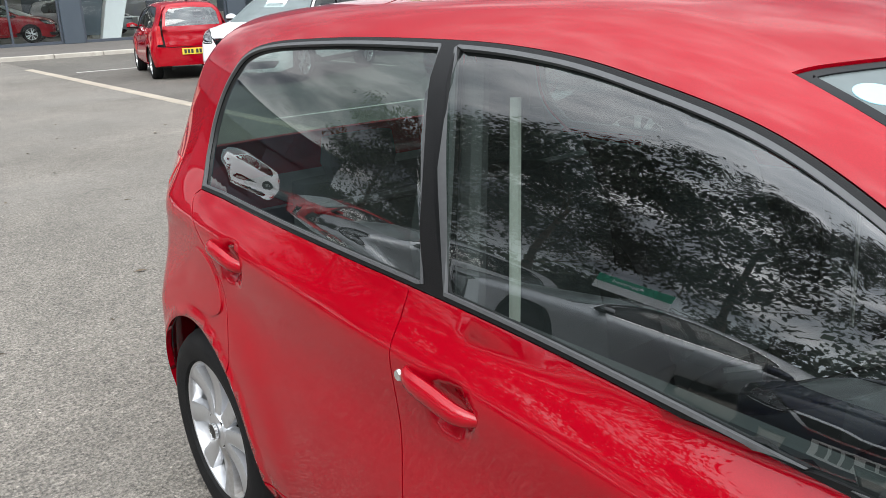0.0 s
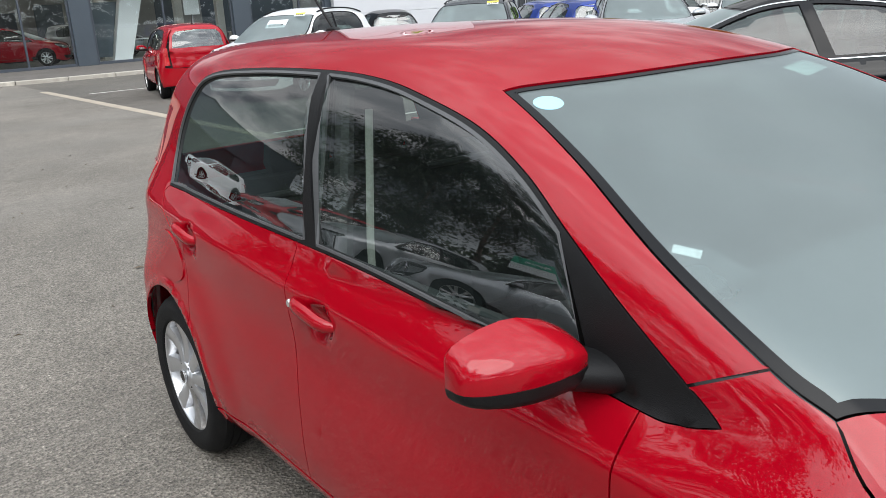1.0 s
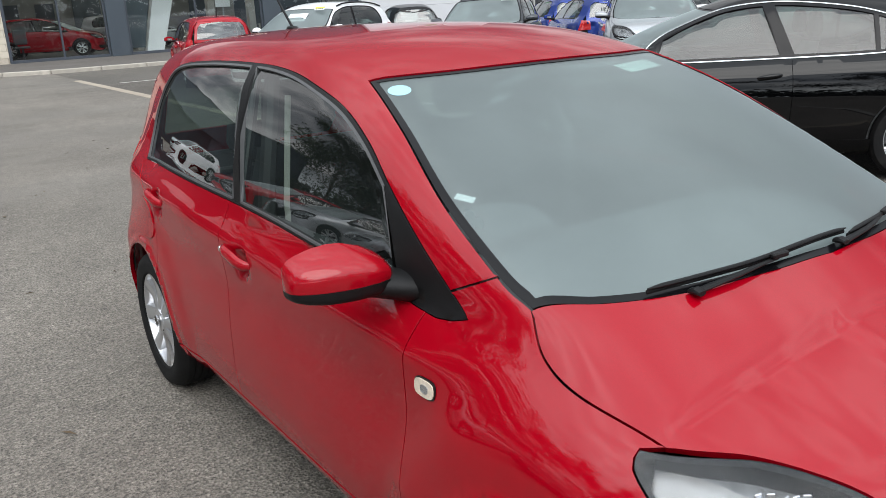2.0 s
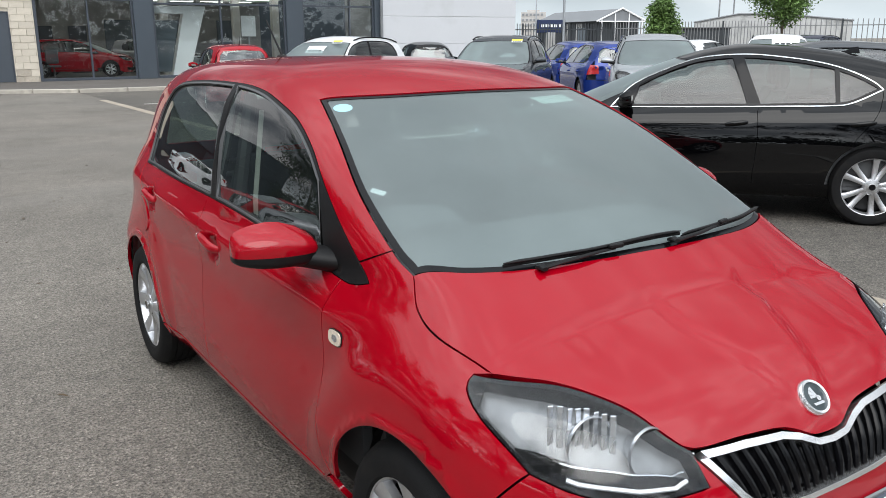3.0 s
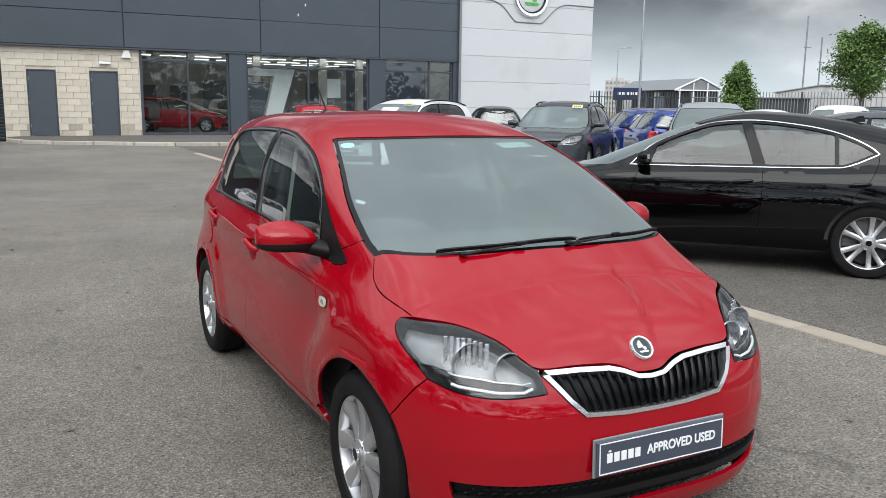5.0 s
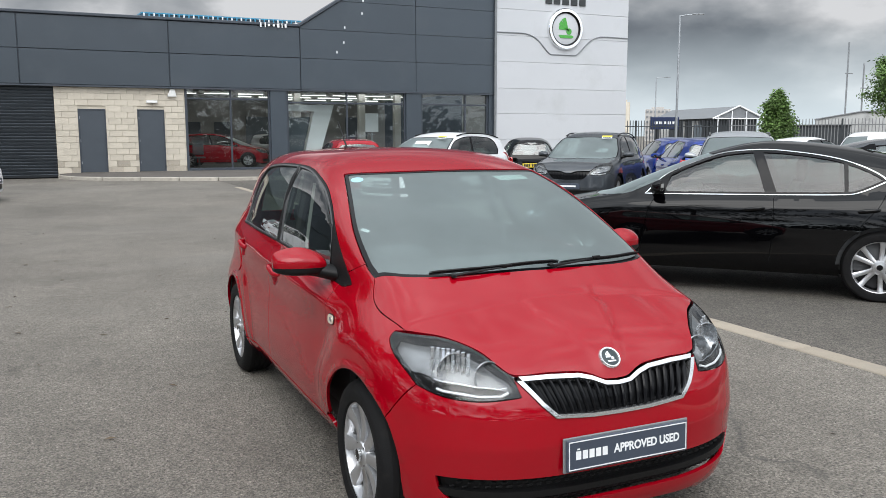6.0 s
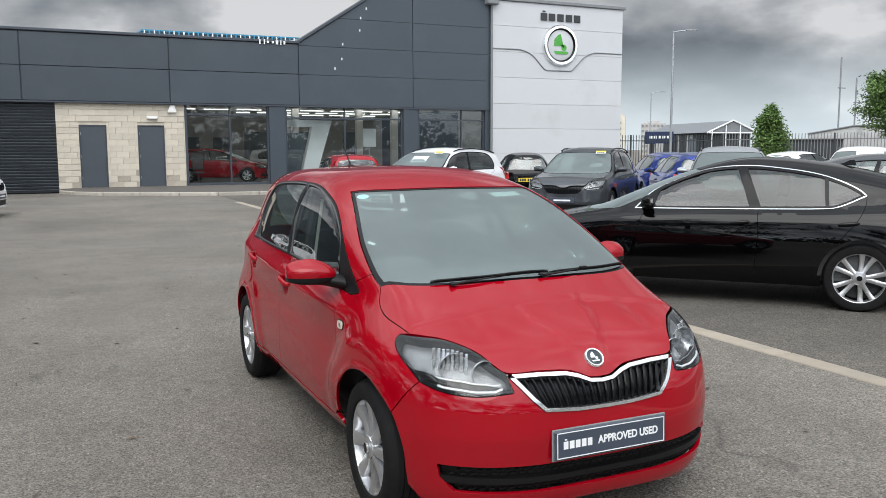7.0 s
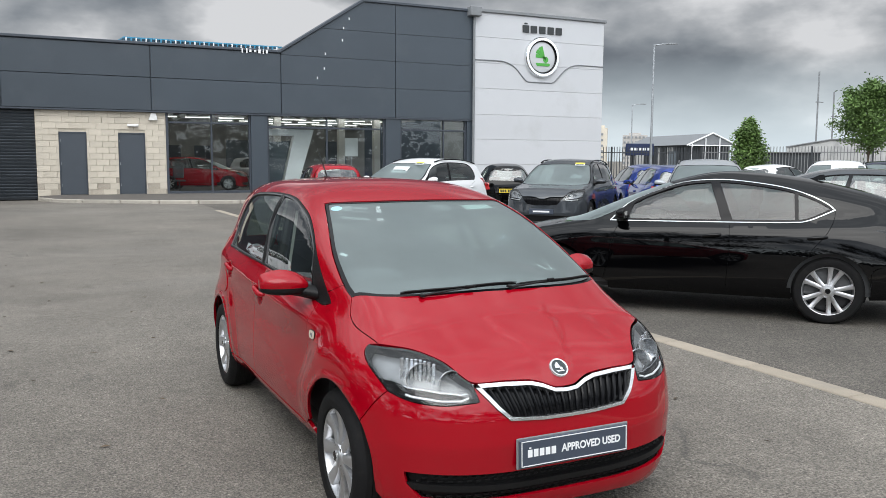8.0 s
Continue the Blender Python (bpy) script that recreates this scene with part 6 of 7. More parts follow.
def kerb_and_pavement():
    run = glide(KERB, 0.25)
    bm = bmesh.new()
    low = [bm.verts.new((x, y, 0.105)) for x, y in run]
    far = [bm.verts.new((x, FACE + 0.3, 0.20)) for x, y in run]
    for i in range(len(run) - 1):
        bm.faces.new((low[i], low[i + 1], far[i + 1], far[i]))
    for v in bmesh.ops.extrude_face_region(bm, geom=bm.faces[:])["geom"]:
        if isinstance(v, bmesh.types.BMVert):
            v.co.z = -0.05
    tagged(part("pavement", bm, "paving"), "brown-grey tarmac pavement along the showroom", "pavement", kind="structure")
    kerb = tagged(new("kerb"), "pale concrete kerb stones with worn edges", "kerb", kind="structure")
    run = glide(KERB, 0.92)
    for a, b in zip(run, run[1:]):
        d = Vector((b[0] - a[0], b[1] - a[1]))
        part("kerb_stone", box_bm((d.length - 0.012, 0.14, 0.20), (0, 0, 0.02), bevel=0.018), "kerb_stone", kerb, m=pose((a[0] + b[0]) / 2, (a[1] + b[1]) / 2, 0, 0, 0, math.degrees(math.atan2(d.y, d.x))))


kerb_and_pavement()


def drain_channel():
    """The line of pale concrete slabs that crosses the car park."""
    strip = tagged(new("drain_channel"), "pale concrete edging slabs set flush in the asphalt", "edging", kind="structure")
    y = -9.0
    while y < 22.0:
        ln = 0.914
        part("slab", box_bm((0.185 + random.uniform(-0.004, 0.004), ln - 0.012, 0.06), (0, 0, -0.022), bevel=0.006), "concrete", strip, m=pose(4.48 + random.uniform(-0.004, 0.004), y + ln / 2, 0.0, 0, 0, random.uniform(-0.25, 0.25)))
        y += ln
    for pts, w in (([(5.0, 19.9), (9.8, 19.9)], 0.10), ([(9.8, 14.5), (9.8, 20.0)], 0.10), ([(4.62, 9.6), (9.4, 9.6)], 0.09)):
        tagged(part("bay_line", flat_run(pts, w, 0.005, 0.004), "line_paint"), "worn white painted parking bay line", "road marking", kind="structure")
    tagged(part("bay_line", flat_run(glide([(2.1, -1.9), (3.4, -1.2), (5.2, -0.55), (8.0, 0.1)], 0.3), 0.13, 0.009, 0.003), "line_faded"), "faded scraped grey line on asphalt", "road marking", kind="structure")


drain_channel()

# ---- the showroom ----
X_LEFT, X_BLOCK0, X_BLOCK1, X_TOWER, X_RIGHT = -14.0, -0.40, 4.15, 17.48, 24.57
Z_BASE, Z_SOFFIT, Z_FASCIA, Z_TOP = 0.19, 3.37, 5.93, 8.26


def sheet_box(name, x0, x1, y0, y1, z0, z1, mat, parent=None, label="", bevel=0.0):
    return part(name, box_bm((x1 - x0, y1 - y0, z1 - z0), ((x0 + x1) / 2, (y0 + y1) / 2, (z0 + z1) / 2), bevel=bevel), mat, parent, label)


def showroom():
    b = empty_thing("showroom", Matrix(), "car showroom clad in dark slate panels with a white sign tower", "building")
    # cladding of the long fascia: two courses, wide panels
    wall = sheet_box("fascia_wall", X_LEFT, 8.67, FACE - 0.10, FACE + 0.3, Z_SOFFIT, Z_FASCIA - 0.05, "trim_slate", b, "dark slate cladding")
    xs = [X_LEFT, -9.8, -5.6, -1.45, 3.63, 8.67]
    for x0, x1 in zip(xs, xs[1:]):
        for z0, z1 in ((Z_SOFFIT, 4.61), (4.61, Z_FASCIA - 0.12)):
            sheet_box("panel", x0 + 0.014, x1 - 0.014, FACE - 0.16, FACE - 0.09, z0 + 0.008, z1 - 0.008, "cladding_slate", wall, bevel=0.012)
    sheet_box("parapet_cap", X_LEFT, 8.72, FACE - 0.22, FACE + 0.5, Z_FASCIA - 0.11, Z_FASCIA, "trim_slate", b, "dark metal parapet capping", bevel=0.02)
    # the high part that rises to the tower
    x_a, slope = 12.22, (Z_TOP - Z_FASCIA) / (12.22 - 8.67)
    gable = part("gable_wall", prism([(8.67, Z_SOFFIT), (X_TOWER, Z_SOFFIT), (X_TOWER, Z_TOP - 0.1), (x_a, Z_TOP - 0.1), (8.67, Z_FASCIA - 0.1)], 0.4, Matrix.Translation((0, FACE - 0.10, 0))), "trim_slate", b, "dark slate cladding under a sloping parapet")
    cols, rows = [8.67, 13.69, X_TOWER], [Z_SOFFIT, 4.61, 5.76, 6.93, Z_TOP - 0.12]
    for x0, x1 in zip(cols, cols[1:]):
        for z0, z1 in zip(rows, rows[1:]):
            xl, xr, zl, zh = x0 + 0.014, x1 - 0.014, z0 + 0.008, z1 - 0.008
            ring = clip(clip([(xl, zl), (xr, zl), (xr, zh), (xl, zh)], -slope, 1.0, Z_FASCIA - 0.13 - slope * 8.67), 0, 1, Z_TOP - 0.13)
            if len(ring) > 2:
                part("panel", prism([tuple(q) for q in ring], 0.07, Matrix.Translation((0, FACE - 0.16, 0))), "cladding_slate", gable)
    cap = [(8.60, Z_FASCIA - 0.06), (x_a, Z_TOP - 0.06), (X_TOWER + 0.25, Z_TOP - 0.06)]
    for (xa, za), (xb, zb) in zip(cap, cap[1:]):
        ln, ang = math.hypot(xb - xa, zb - za), math.degrees(math.atan2(zb - za, xb - xa))
        part("parapet_cap", box_bm((ln + 0.04, 0.62, 0.12), bevel=0.02), "trim_slate", b, m=Matrix.Translation(((xa + xb) / 2, FACE + 0.08, (za + zb) / 2)) @ pose(0, 0, 0, 0, -ang, 0))
    part("roof_hopper", box_bm((0.55, 0.45, 0.42), bevel=0.03), "flashing", b, "grey metal box on the parapet", m=Matrix.Translation((X_TOWER - 0.05, FACE - 0.32, Z_TOP - 0.12)))
    # the white tower
    tower = sheet_box("tower_wall", X_TOWER, X_RIGHT, FACE - 0.20, FACE + 3.2, Z_BASE, Z_TOP - 0.1, "cladding_white", b, "white panelled sign tower")
    levels = [Z_BASE, 1.35, 2.50, 3.62, 4.79, 5.93, 7.07, Z_TOP - 0.1]
    for z0, z1 in zip(levels, levels[1:]):
        sheet_box("panel", X_TOWER + 0.03, X_RIGHT, FACE - 0.25, FACE - 0.19, z0 + 0.004, z1 - 0.004, "cladding_white", tower, bevel=0.01)
        sheet_box("panel", X_RIGHT - 0.02, X_RIGHT + 0.05, FACE - 0.19, FACE + 3.2, z0 + 0.004, z1 - 0.004, "cladding_white", tower, bevel=0.01)
    sheet_box("tower_cap", X_TOWER - 0.02, X_RIGHT + 0.12, FACE - 0.34, FACE + 3.3, Z_TOP - 0.1, Z_TOP + 0.05, "flashing", b, "grey metal tower capping", bevel=0.02)
    part("downpipe", tube([(X_TOWER - 0.02, FACE - 0.27, Z_BASE), (X_TOWER - 0.02, FACE - 0.27, Z_TOP - 0.3)], 0.055, 10), "flashing", b, smooth=True)
    # sign band, badge and a plain bar in place of the name
    y = FACE - 0.262
    line = [(X_TOWER + 0.04, 6.05), (18.7, 6.06), (19.05, 6.03), (19.4, 5.92), (19.7, 5.72), (20.0, 5.42), (20.22, 5.22), (20.34, 5.18)]
    line2 = [(21.60, 5.18), (21.72, 5.22), (21.95, 5.42), (22.25, 5.72), (22.55, 5.94), (22.87, 6.05), (23.2, 6.09), (X_RIGHT - 0.02, 6.08)]
    strip = [(x, y, z) for x, z in glide(line, 0.08) + glide([line[-1], line2[0]], 0.2) + glide(line2, 0.08)]
    part("sign_line", tube(strip, 0.030, 6), "flashing", b, "thin dark line that dips under the badge", smooth=True)
    badge = part("wall_badge", lathe([(0.0, 0.10), (0.62, 0.10), (0.70, 0.08), (0.72, 0.02)], 56), "cladding_white", b, "round green and chrome wall badge", smooth=True, m=pose(21.03, FACE - 0.25, 6.34, 0, 0, -90))
    part("badge_ring", lathe([(0.70, 0.02), (0.72, 0.12), (0.76, 0.16), (0.88, 0.16), (0.93, 0.10), (0.94, 0.0)], 56), "chrome", badge, "chrome badge ring", smooth=True)
    part("badge_edge", lathe([(0.69, 0.100), (0.70, 0.125), (0.765, 0.165), (0.77, 0.10)], 56), "gloss_black", badge, smooth=True)
    for nm, ring in badge_shapes(0.60):
        part(nm, prism(ring, 0.02), "badge_green", badge, "green badge shape", m=pose(0.122, 0, 0, 0, 0, 90))
    for k, x in enumerate((20.10, 20.53, 20.99, 21.45, 21.90)):
        part("sign_bar", box_bm((0.34, 0.06, 0.33), bevel=0.015), "letter_dark", b, "dark bar of the wall sign", m=Matrix.Translation((x + 0.05, y - 0.02, 7.58)))
    part("sign_bar", box_bm((0.15, 0.06, 0.05), bevel=0.01), "letter_dark", b, m=Matrix.Translation((20.15, y - 0.02, 7.83)))
    # steel frame, soffit, piers
    sheet_box("soffit", X_LEFT, X_TOWER, FACE - 0.16, FACE + 1.2, Z_SOFFIT - 0.06, Z_SOFFIT - 0.004, "trim_slate", b)
    for x0, x1 in ((7.42, 8.08), (13.25, 13.95), (17.22, 17.48)):
        sheet_box("pier", x0, x1, FACE - 0.12, FACE + 0.3, Z_BASE, Z_SOFFIT - 0.06, "cladding_slate", b, "dark clad pier", bevel=0.01)
    for x0, x1, mull, head in ((4.15, 7.42, (5.88,), 2.92), (8.08, 13.25, (10.64,), 2.82), (13.95, 17.22, (16.09,), 2.82)):
        w = empty_thing("shop_window", Matrix(), "tall showroom window in a dark metal frame", "window")
        tagged(w, kind="structure")
        w.name = "window_1" if x0 < 5 else "window_2" if x0 < 9 else "window_3"
        for nm, a, c, z0, z1 in (("window_frame", x0, x0 + 0.09, Z_BASE, Z_SOFFIT - 0.06), ("window_frame", x1 - 0.07, x1, Z_BASE, Z_SOFFIT - 0.06), ("window_sill", x0 + 0.09, x1 - 0.07, Z_BASE, Z_BASE + 0.10), ("transom", x0 + 0.09, x1 - 0.07, head, head + 0.07)):
            sheet_box(nm, a, c, FACE - 0.02, FACE + 0.10, z0, z1, "trim_slate", w, bevel=0.008)
        stops = [x0 + 0.09, *mull, x1 - 0.07]
        for mx in mull:
            sheet_box("mullion", mx - 0.03, mx + 0.03, FACE - 0.015, FACE + 0.10, Z_BASE + 0.10, Z_SOFFIT - 0.06, "trim_slate", w, bevel=0.006)
        for a, c in zip(stops, stops[1:]):
            for z0, z1 in ((Z_BASE + 0.10, head), (head + 0.07, Z_SOFFIT - 0.06)):
                bm = bmesh.new()
                bm.faces.new([bm.verts.new(q) for q in ((a, FACE + 0.04, z0), (c, FACE + 0.04, z0), (c, FACE + 0.04, z1), (a, FACE + 0.04, z1))])
                g = part("pane", bm, "shop_glass", w, "clear showroom glass")
                g.visible_shadow = False
    # roller shutter bay
    sh = tagged(new("roller_shutter"), "closed dark grey roller shutter", "shutter", kind="structure")
    z = Z_BASE - 0.15
    while z < Z_SOFFIT - 0.08:
        part("slat", prism([(-8.2, 0), (X_BLOCK0, 0), (X_BLOCK0, 0.112), (-8.2, 0.112)], 0.03, Matrix.Translation((0, FACE + 0.10, z)) @ pose(0, 0, 0, 34, 0, 0)), "shutter", sh)
        z += 0.115
    sheet_box("shutter_back", -8.2, X_BLOCK0, FACE + 0.16, FACE + 0.3, 0, Z_SOFFIT - 0.06, "black_plastic", sh)
    sheet_box("end_wall", X_LEFT, -8.2, FACE, FACE + 0.3, 0, Z_SOFFIT - 0.06, "cladding_slate", b)
    # blue sheet roof behind the parapet
    roof = part("back_roof", prism([(3.0, 0), (9.6, 0), (9.6, 0.05), (3.0, 0.05)], 7.0, Matrix.Translation((0, FACE + 3.0, 6.45)) @ pose(0, 0, 0, 4, 0, 0)), "roof_blue", b, "blue ribbed metal roof")
    for k in range(34):
        part("roof_rib", box_bm((0.05, 0.04, 0.13)), "roof_blue" if k % 2 else "letter_white", roof, m=Matrix.Translation((3.1 + k * 0.195, FACE + 2.98, 6.40)))
    sheet_box("main_roof", X_LEFT, X_TOWER, FACE + 0.3, FACE + 15, Z_FASCIA - 0.5, Z_FASCIA - 0.35, "flashing", b)
    sheet_box("high_roof", 12.3, X_TOWER, FACE + 0.3, FACE + 15, Z_TOP - 0.6, Z_TOP - 0.45, "flashing", b)
    sheet_box("back_wall", X_LEFT, X_RIGHT, FACE + 15, FACE + 15.3, 0, Z_FASCIA - 0.35, "cladding_slate", b)
    sheet_box("side_wall", X_LEFT - 0.3, X_LEFT, FACE, FACE + 15.3, 0, Z_FASCIA, "cladding_slate", b)
    sheet_box("side_wall", X_RIGHT - 0.3, X_RIGHT, FACE + 3.2, FACE + 15.3, 0, Z_FASCIA - 0.35, "cladding_slate", b)
    # bird marks and flaking on the parapet
    for k in range(7):
        part("paint_flake", box_bm((random.uniform(0.04, 0.10), 0.006, random.uniform(0.08, 0.22))), "letter_white", b, m=Matrix.Translation((7.1 + k * 0.16 + random.uniform(0, 0.08), FACE - 0.226, Z_FASCIA - 0.10)))
    for x, z in ((10.55, 5.9), (11.3, 6.5), (11.35, 7.0), (10.5, 5.3), (11.6, 7.4), (10.2, 4.9)):
        part("paint_flake", box_bm((0.05, 0.006, 0.10)), "letter_white", b, m=Matrix.Translation((x, FACE - 0.165, z)))
    return b


showroom_building = showroom()


def block_wall():
    wall = tagged(part("wall_block", box_bm((X_BLOCK1 - X_BLOCK0, 0.26, Z_SOFFIT - 0.06 - Z_BASE + 0.15), (0, 0, 0)), "mortar", m=Matrix.Translation(((X_BLOCK0 + X_BLOCK1) / 2, FACE + 0.17, (Z_SOFFIT - 0.06 + Z_BASE - 0.15) / 2))), "wall of buff concrete blocks with dirty lower courses", "wall", kind="structure")
    doors = ((0.365, 1.31), (2.415, 3.38))
    z, row = Z_BASE - 0.03, 0
    while z < Z_SOFFIT - 0.1:
        h = min(0.225, Z_SOFFIT - 0.065 - z)
        x = X_BLOCK0 - (0.225 if row % 2 else 0)
        while x < X_BLOCK1:
            spans = [(max(x, X_BLOCK0), min(x + 0.45, X_BLOCK1))]
            if z < 2.52:
                for d0, d1 in doors:
                    spans = [q for a, c in spans for q in ((a, min(c, d0)), (max(a, d1), c)) if q[1] - q[0] > 0.03]
            for a, c in spans:
                if c - a > 0.03:
                    ob = part("block", box_bm((c - a - 0.009, 0.05, h - 0.009), bevel=0.003), "block_dirty" if random.random() < (0.75, 0.4, 0.12, 0)[min(row, 3)] else "block", wall)
                    ob.matrix_parent_inverse = Matrix.Translation(wall.location).inverted()
                    ob.matrix_basis = Matrix.Translation(((a + c) / 2, FACE + 0.032 + random.uniform(-0.002, 0.002), z + h / 2))
            x += 0.45
        z, row = z + 0.225, row + 1
    for k, (d0, d1) in enumerate(doors):
        d = tagged(new("door_%d" % (k + 1)), "plain dark grey steel door, shut", "door", kind="structure")
        sheet_box("door_leaf", d0 + 0.045, d1 - 0.045, FACE + 0.020, FACE + 0.05, Z_BASE + 0.01, 2.475, "door_paint", d, bevel=0.004)
        for a, c, z0, z1 in ((d0, d0 + 0.045, Z_BASE, 2.52), (d1 - 0.045, d1, Z_BASE, 2.52), (d0 + 0.045, d1 - 0.045, 2.475, 2.52)):
            sheet_box("door_frame", a, c, FACE - 0.004, FACE + 0.06, z0, z1, "trim_slate", d, bevel=0.004)
        for z in (0.55, 1.35, 2.2):
            sheet_box("hinge", d0 + 0.035, d0 + 0.06, FACE + 0.006, FACE + 0.022, z - 0.05, z + 0.05, "galvanised", d)
    lamp = empty_thing("wall_lamp", Matrix.Translation((2.95, FACE, 2.80)), "small white bulkhead lamp on the block wall", "lamp")
    part("lamp_body", box_bm((0.40, 0.09, 0.10), (0, -0.045, 0), bevel=0.02), "letter_white", lamp)
    part("diffuser", box_bm((0.36, 0.03, 0.07), (0, -0.10, -0.01), bevel=0.012), "plate_white", lamp)
    cam_box = empty_thing("alarm_box", Matrix.Translation((3.68, FACE, 3.14)), "cream alarm sounder box under the soffit", "alarm")
    part("box", prism([(-0.17, -0.13), (0.17, -0.13), (0.10, 0.14), (-0.06, 0.14)], 0.10, Matrix.Translation((0, -0.10, 0))), "plate_white", cam_box)


block_wall()


def showroom_inside():
    r = tagged(new("showroom_room"), "pale lit showroom interior", "room", kind="structure")
    sheet_box("floor_tiles", 4.2, X_TOWER, FACE + 0.3, FACE + 14.9, 0.0, Z_BASE, "showroom_floor", r)
    sheet_box("room_ceiling", 4.2, X_TOWER, FACE + 0.3, FACE + 14.9, 3.55, 3.60, "plaster", r)
    sheet_box("room_wall", 4.16, X_TOWER, FACE + 13.8, FACE + 13.9, Z_BASE, 3.55, "room_grey", r)
    sheet_box("room_wall", 4.16, 4.24, FACE + 0.3, FACE + 13.8, Z_BASE, 3.55, "plaster", r)
    sheet_box("room_wall", 4.24, 7.8, FACE + 8.5, FACE + 8.6, Z_BASE, 3.55, "room_grey", r)
    for x in (5.2, 6.6):
        sheet_box("inner_door", x, x + 0.75, FACE + 8.44, FACE + 8.49, Z_BASE, 2.2, "trim_slate", r)
    for x in (9.2, 11.9, 15.0):
        sheet_box("back_window", x, x + 1.3, FACE + 13.74, FACE + 13.79, 0.9, 2.6, "far_glass", r)
    for x in (9.5, 12.6, 14.4):
        sheet_box("column", x, x + 0.3, FACE + 4.2, FACE + 4.5, Z_BASE, 3.55, "plaster", r)
    for x in np.arange(5.0, 17.0, 1.55):
        for y in (FACE + 1.6, FACE + 4.0, FACE + 6.9, FACE + 9.6, FACE + 12.2):
            if x < 7.8 and y > FACE + 8:
                continue
            lt = empty_thing("ceiling_light", Matrix.Translation((x, y, 3.55)), "long white ceiling light, lit", "ceiling light", "showroom ceiling lights")
            part("frame", box_bm((1.22, 0.16, 0.05), (0, 0, -0.025)), "letter_white", lt)
            part("diffuser", box_bm((1.16, 0.11, 0.02), (0, 0, -0.056)), "tube_light", lt)
    frame_ = empty_thing("display_stand", Matrix.Translation((8.3, FACE + 0.9, Z_BASE)), "white slanted display portal inside the window", "display")
    part("portal", prism([(0.0, 2.62), (2.05, 2.62), (1.25, 0.0), (0.62, 0.0), (1.18, 2.35), (0.0, 2.35)], 0.35), "letter_white", frame_)
    part("portal_screen", prism([(0.06, 0.2), (0.62, 0.2), (1.0, 2.1), (0.06, 2.1)], 0.06, Matrix.Translation((0, 0.14, 0))), "far_glass", frame_)
    for x, y, w, h, mat in ((12.0, FACE + 3.0, 0.75, 0.65, "letter_white"), (10.2, FACE + 2.6, 1.2, 0.75, "letter_white"), (15.3, FACE + 3.5, 1.4, 0.75, "plaster")):
        desk = empty_thing("desk", Matrix.Translation((x, y, Z_BASE)), "plain white desk standing in the showroom", "desk")
        part("desk_top", box_bm((w, 0.7, 0.04), (0, 0, 0.73), bevel=0.008), mat, desk)
        for sx in (-1, 1):
            part("desk_side", box_bm((0.04, 0.62, 0.71), (sx * (w / 2 - 0.06), 0, 0.355)), mat, desk)
    board = empty_thing("display_board", Matrix.Translation((12.15, FACE + 1.2, Z_BASE)), "white notice board on a stand", "board")
    part("board", box_bm((0.6, 0.03, 0.8), (0, 0, 1.9), bevel=0.01), "letter_white", board)
    part("stand", box_bm((0.05, 0.05, 1.5), (0, 0.02, 0.75)), "galvanised", board)
    part("foot", box_bm((0.5, 0.4, 0.02), (0, 0, 0.01)), "galvanised", board)
    chair = empty_thing("office_chair", Matrix.Translation((4.75, FACE + 1.0, Z_BASE)), "dark office chair behind the glass", "chair")
    part("seat", box_bm((0.46, 0.46, 0.07), (0, 0, 0.48), bevel=0.03), "trim_cloth", chair)
    part("backrest", box_bm((0.44, 0.06, 0.5), (0, 0.24, 0.82), bevel=0.03), "trim_cloth", chair)
    part("pedestal", box_bm((0.06, 0.06, 0.42), (0, 0, 0.23)), "steel_dark", chair)
    part("base", box_bm((0.5, 0.5, 0.04), (0, 0, 0.02)), "steel_dark", chair)


showroom_inside()

# ---- the cars in the car park ----
hero, hero_made = red_car(None, "glossy red five-door small hatchback parked on worn asphalt", 0.024)
hero.matrix_world = Matrix.Translation((1.5, 0.99, 0))
saloon = parked_car(SALOON, "paint_black", at_heading(6.13, 3.53, 132), "glossy black liftback saloon with chrome window strip", step=0.06, rim=0.72, glass="saloon_glass")
grey_suv = parked_car(SUV, "paint_grey", at_heading(10.75, 12.8, 222), "dark grey family SUV facing the aisle", rails="black")
blue_hatch = parked_car(HATCH, "paint_blue", at_heading(16.1, 16.6, 62), "bright blue hatchback seen from behind")
copy = copy_thing(grey_suv, at_heading(7.85, 14.95, 212))
recolour(copy, "paint_grey", "paint_white"), tagged(copy, "white family SUV with a price card in its windscreen")
copy = copy_thing(blue_hatch, at_heading(14.67, 13.87, 60))
copy = copy_thing(blue_hatch, at_heading(12.4, 18.6, 64))
recolour(copy, "paint_blue", "paint_black"), tagged(copy, "black hatchback seen from behind with red tail lights")
copy = copy_thing(grey_suv, at_heading(12.6, 10.2, 228))
recolour(copy, "paint_grey", "paint_silver"), tagged(copy, "mid grey SUV with silver roof rails")
copy = copy_thing(blue_hatch, at_heading(23.6, 18.2, 15))
recolour(copy, "paint_blue", "paint_white"), tagged(copy, "white estate car in the far row")
copy = copy_thing(grey_suv, at_heading(18.4, 11.6, 216))
recolour(copy, "paint_grey", "paint_white"), tagged(copy, "white SUV with a price card in its windscreen")
copy = copy_thing(grey_suv, at_heading(26.9, 16.6, 195))
recolour(copy, "paint_grey", "paint_navy"), tagged(copy, "dark navy SUV in the far row")
copy = copy_thing(blue_hatch, at_heading(11.2, 6.2, 140))
recolour(copy, "paint_blue", "paint_grey"), tagged(copy, "dark grey hatchback beside the black saloon")
citigo, cm = red_car(None, "red small hatchback seen from behind with a yellow plate", 0.07, "parked cars")
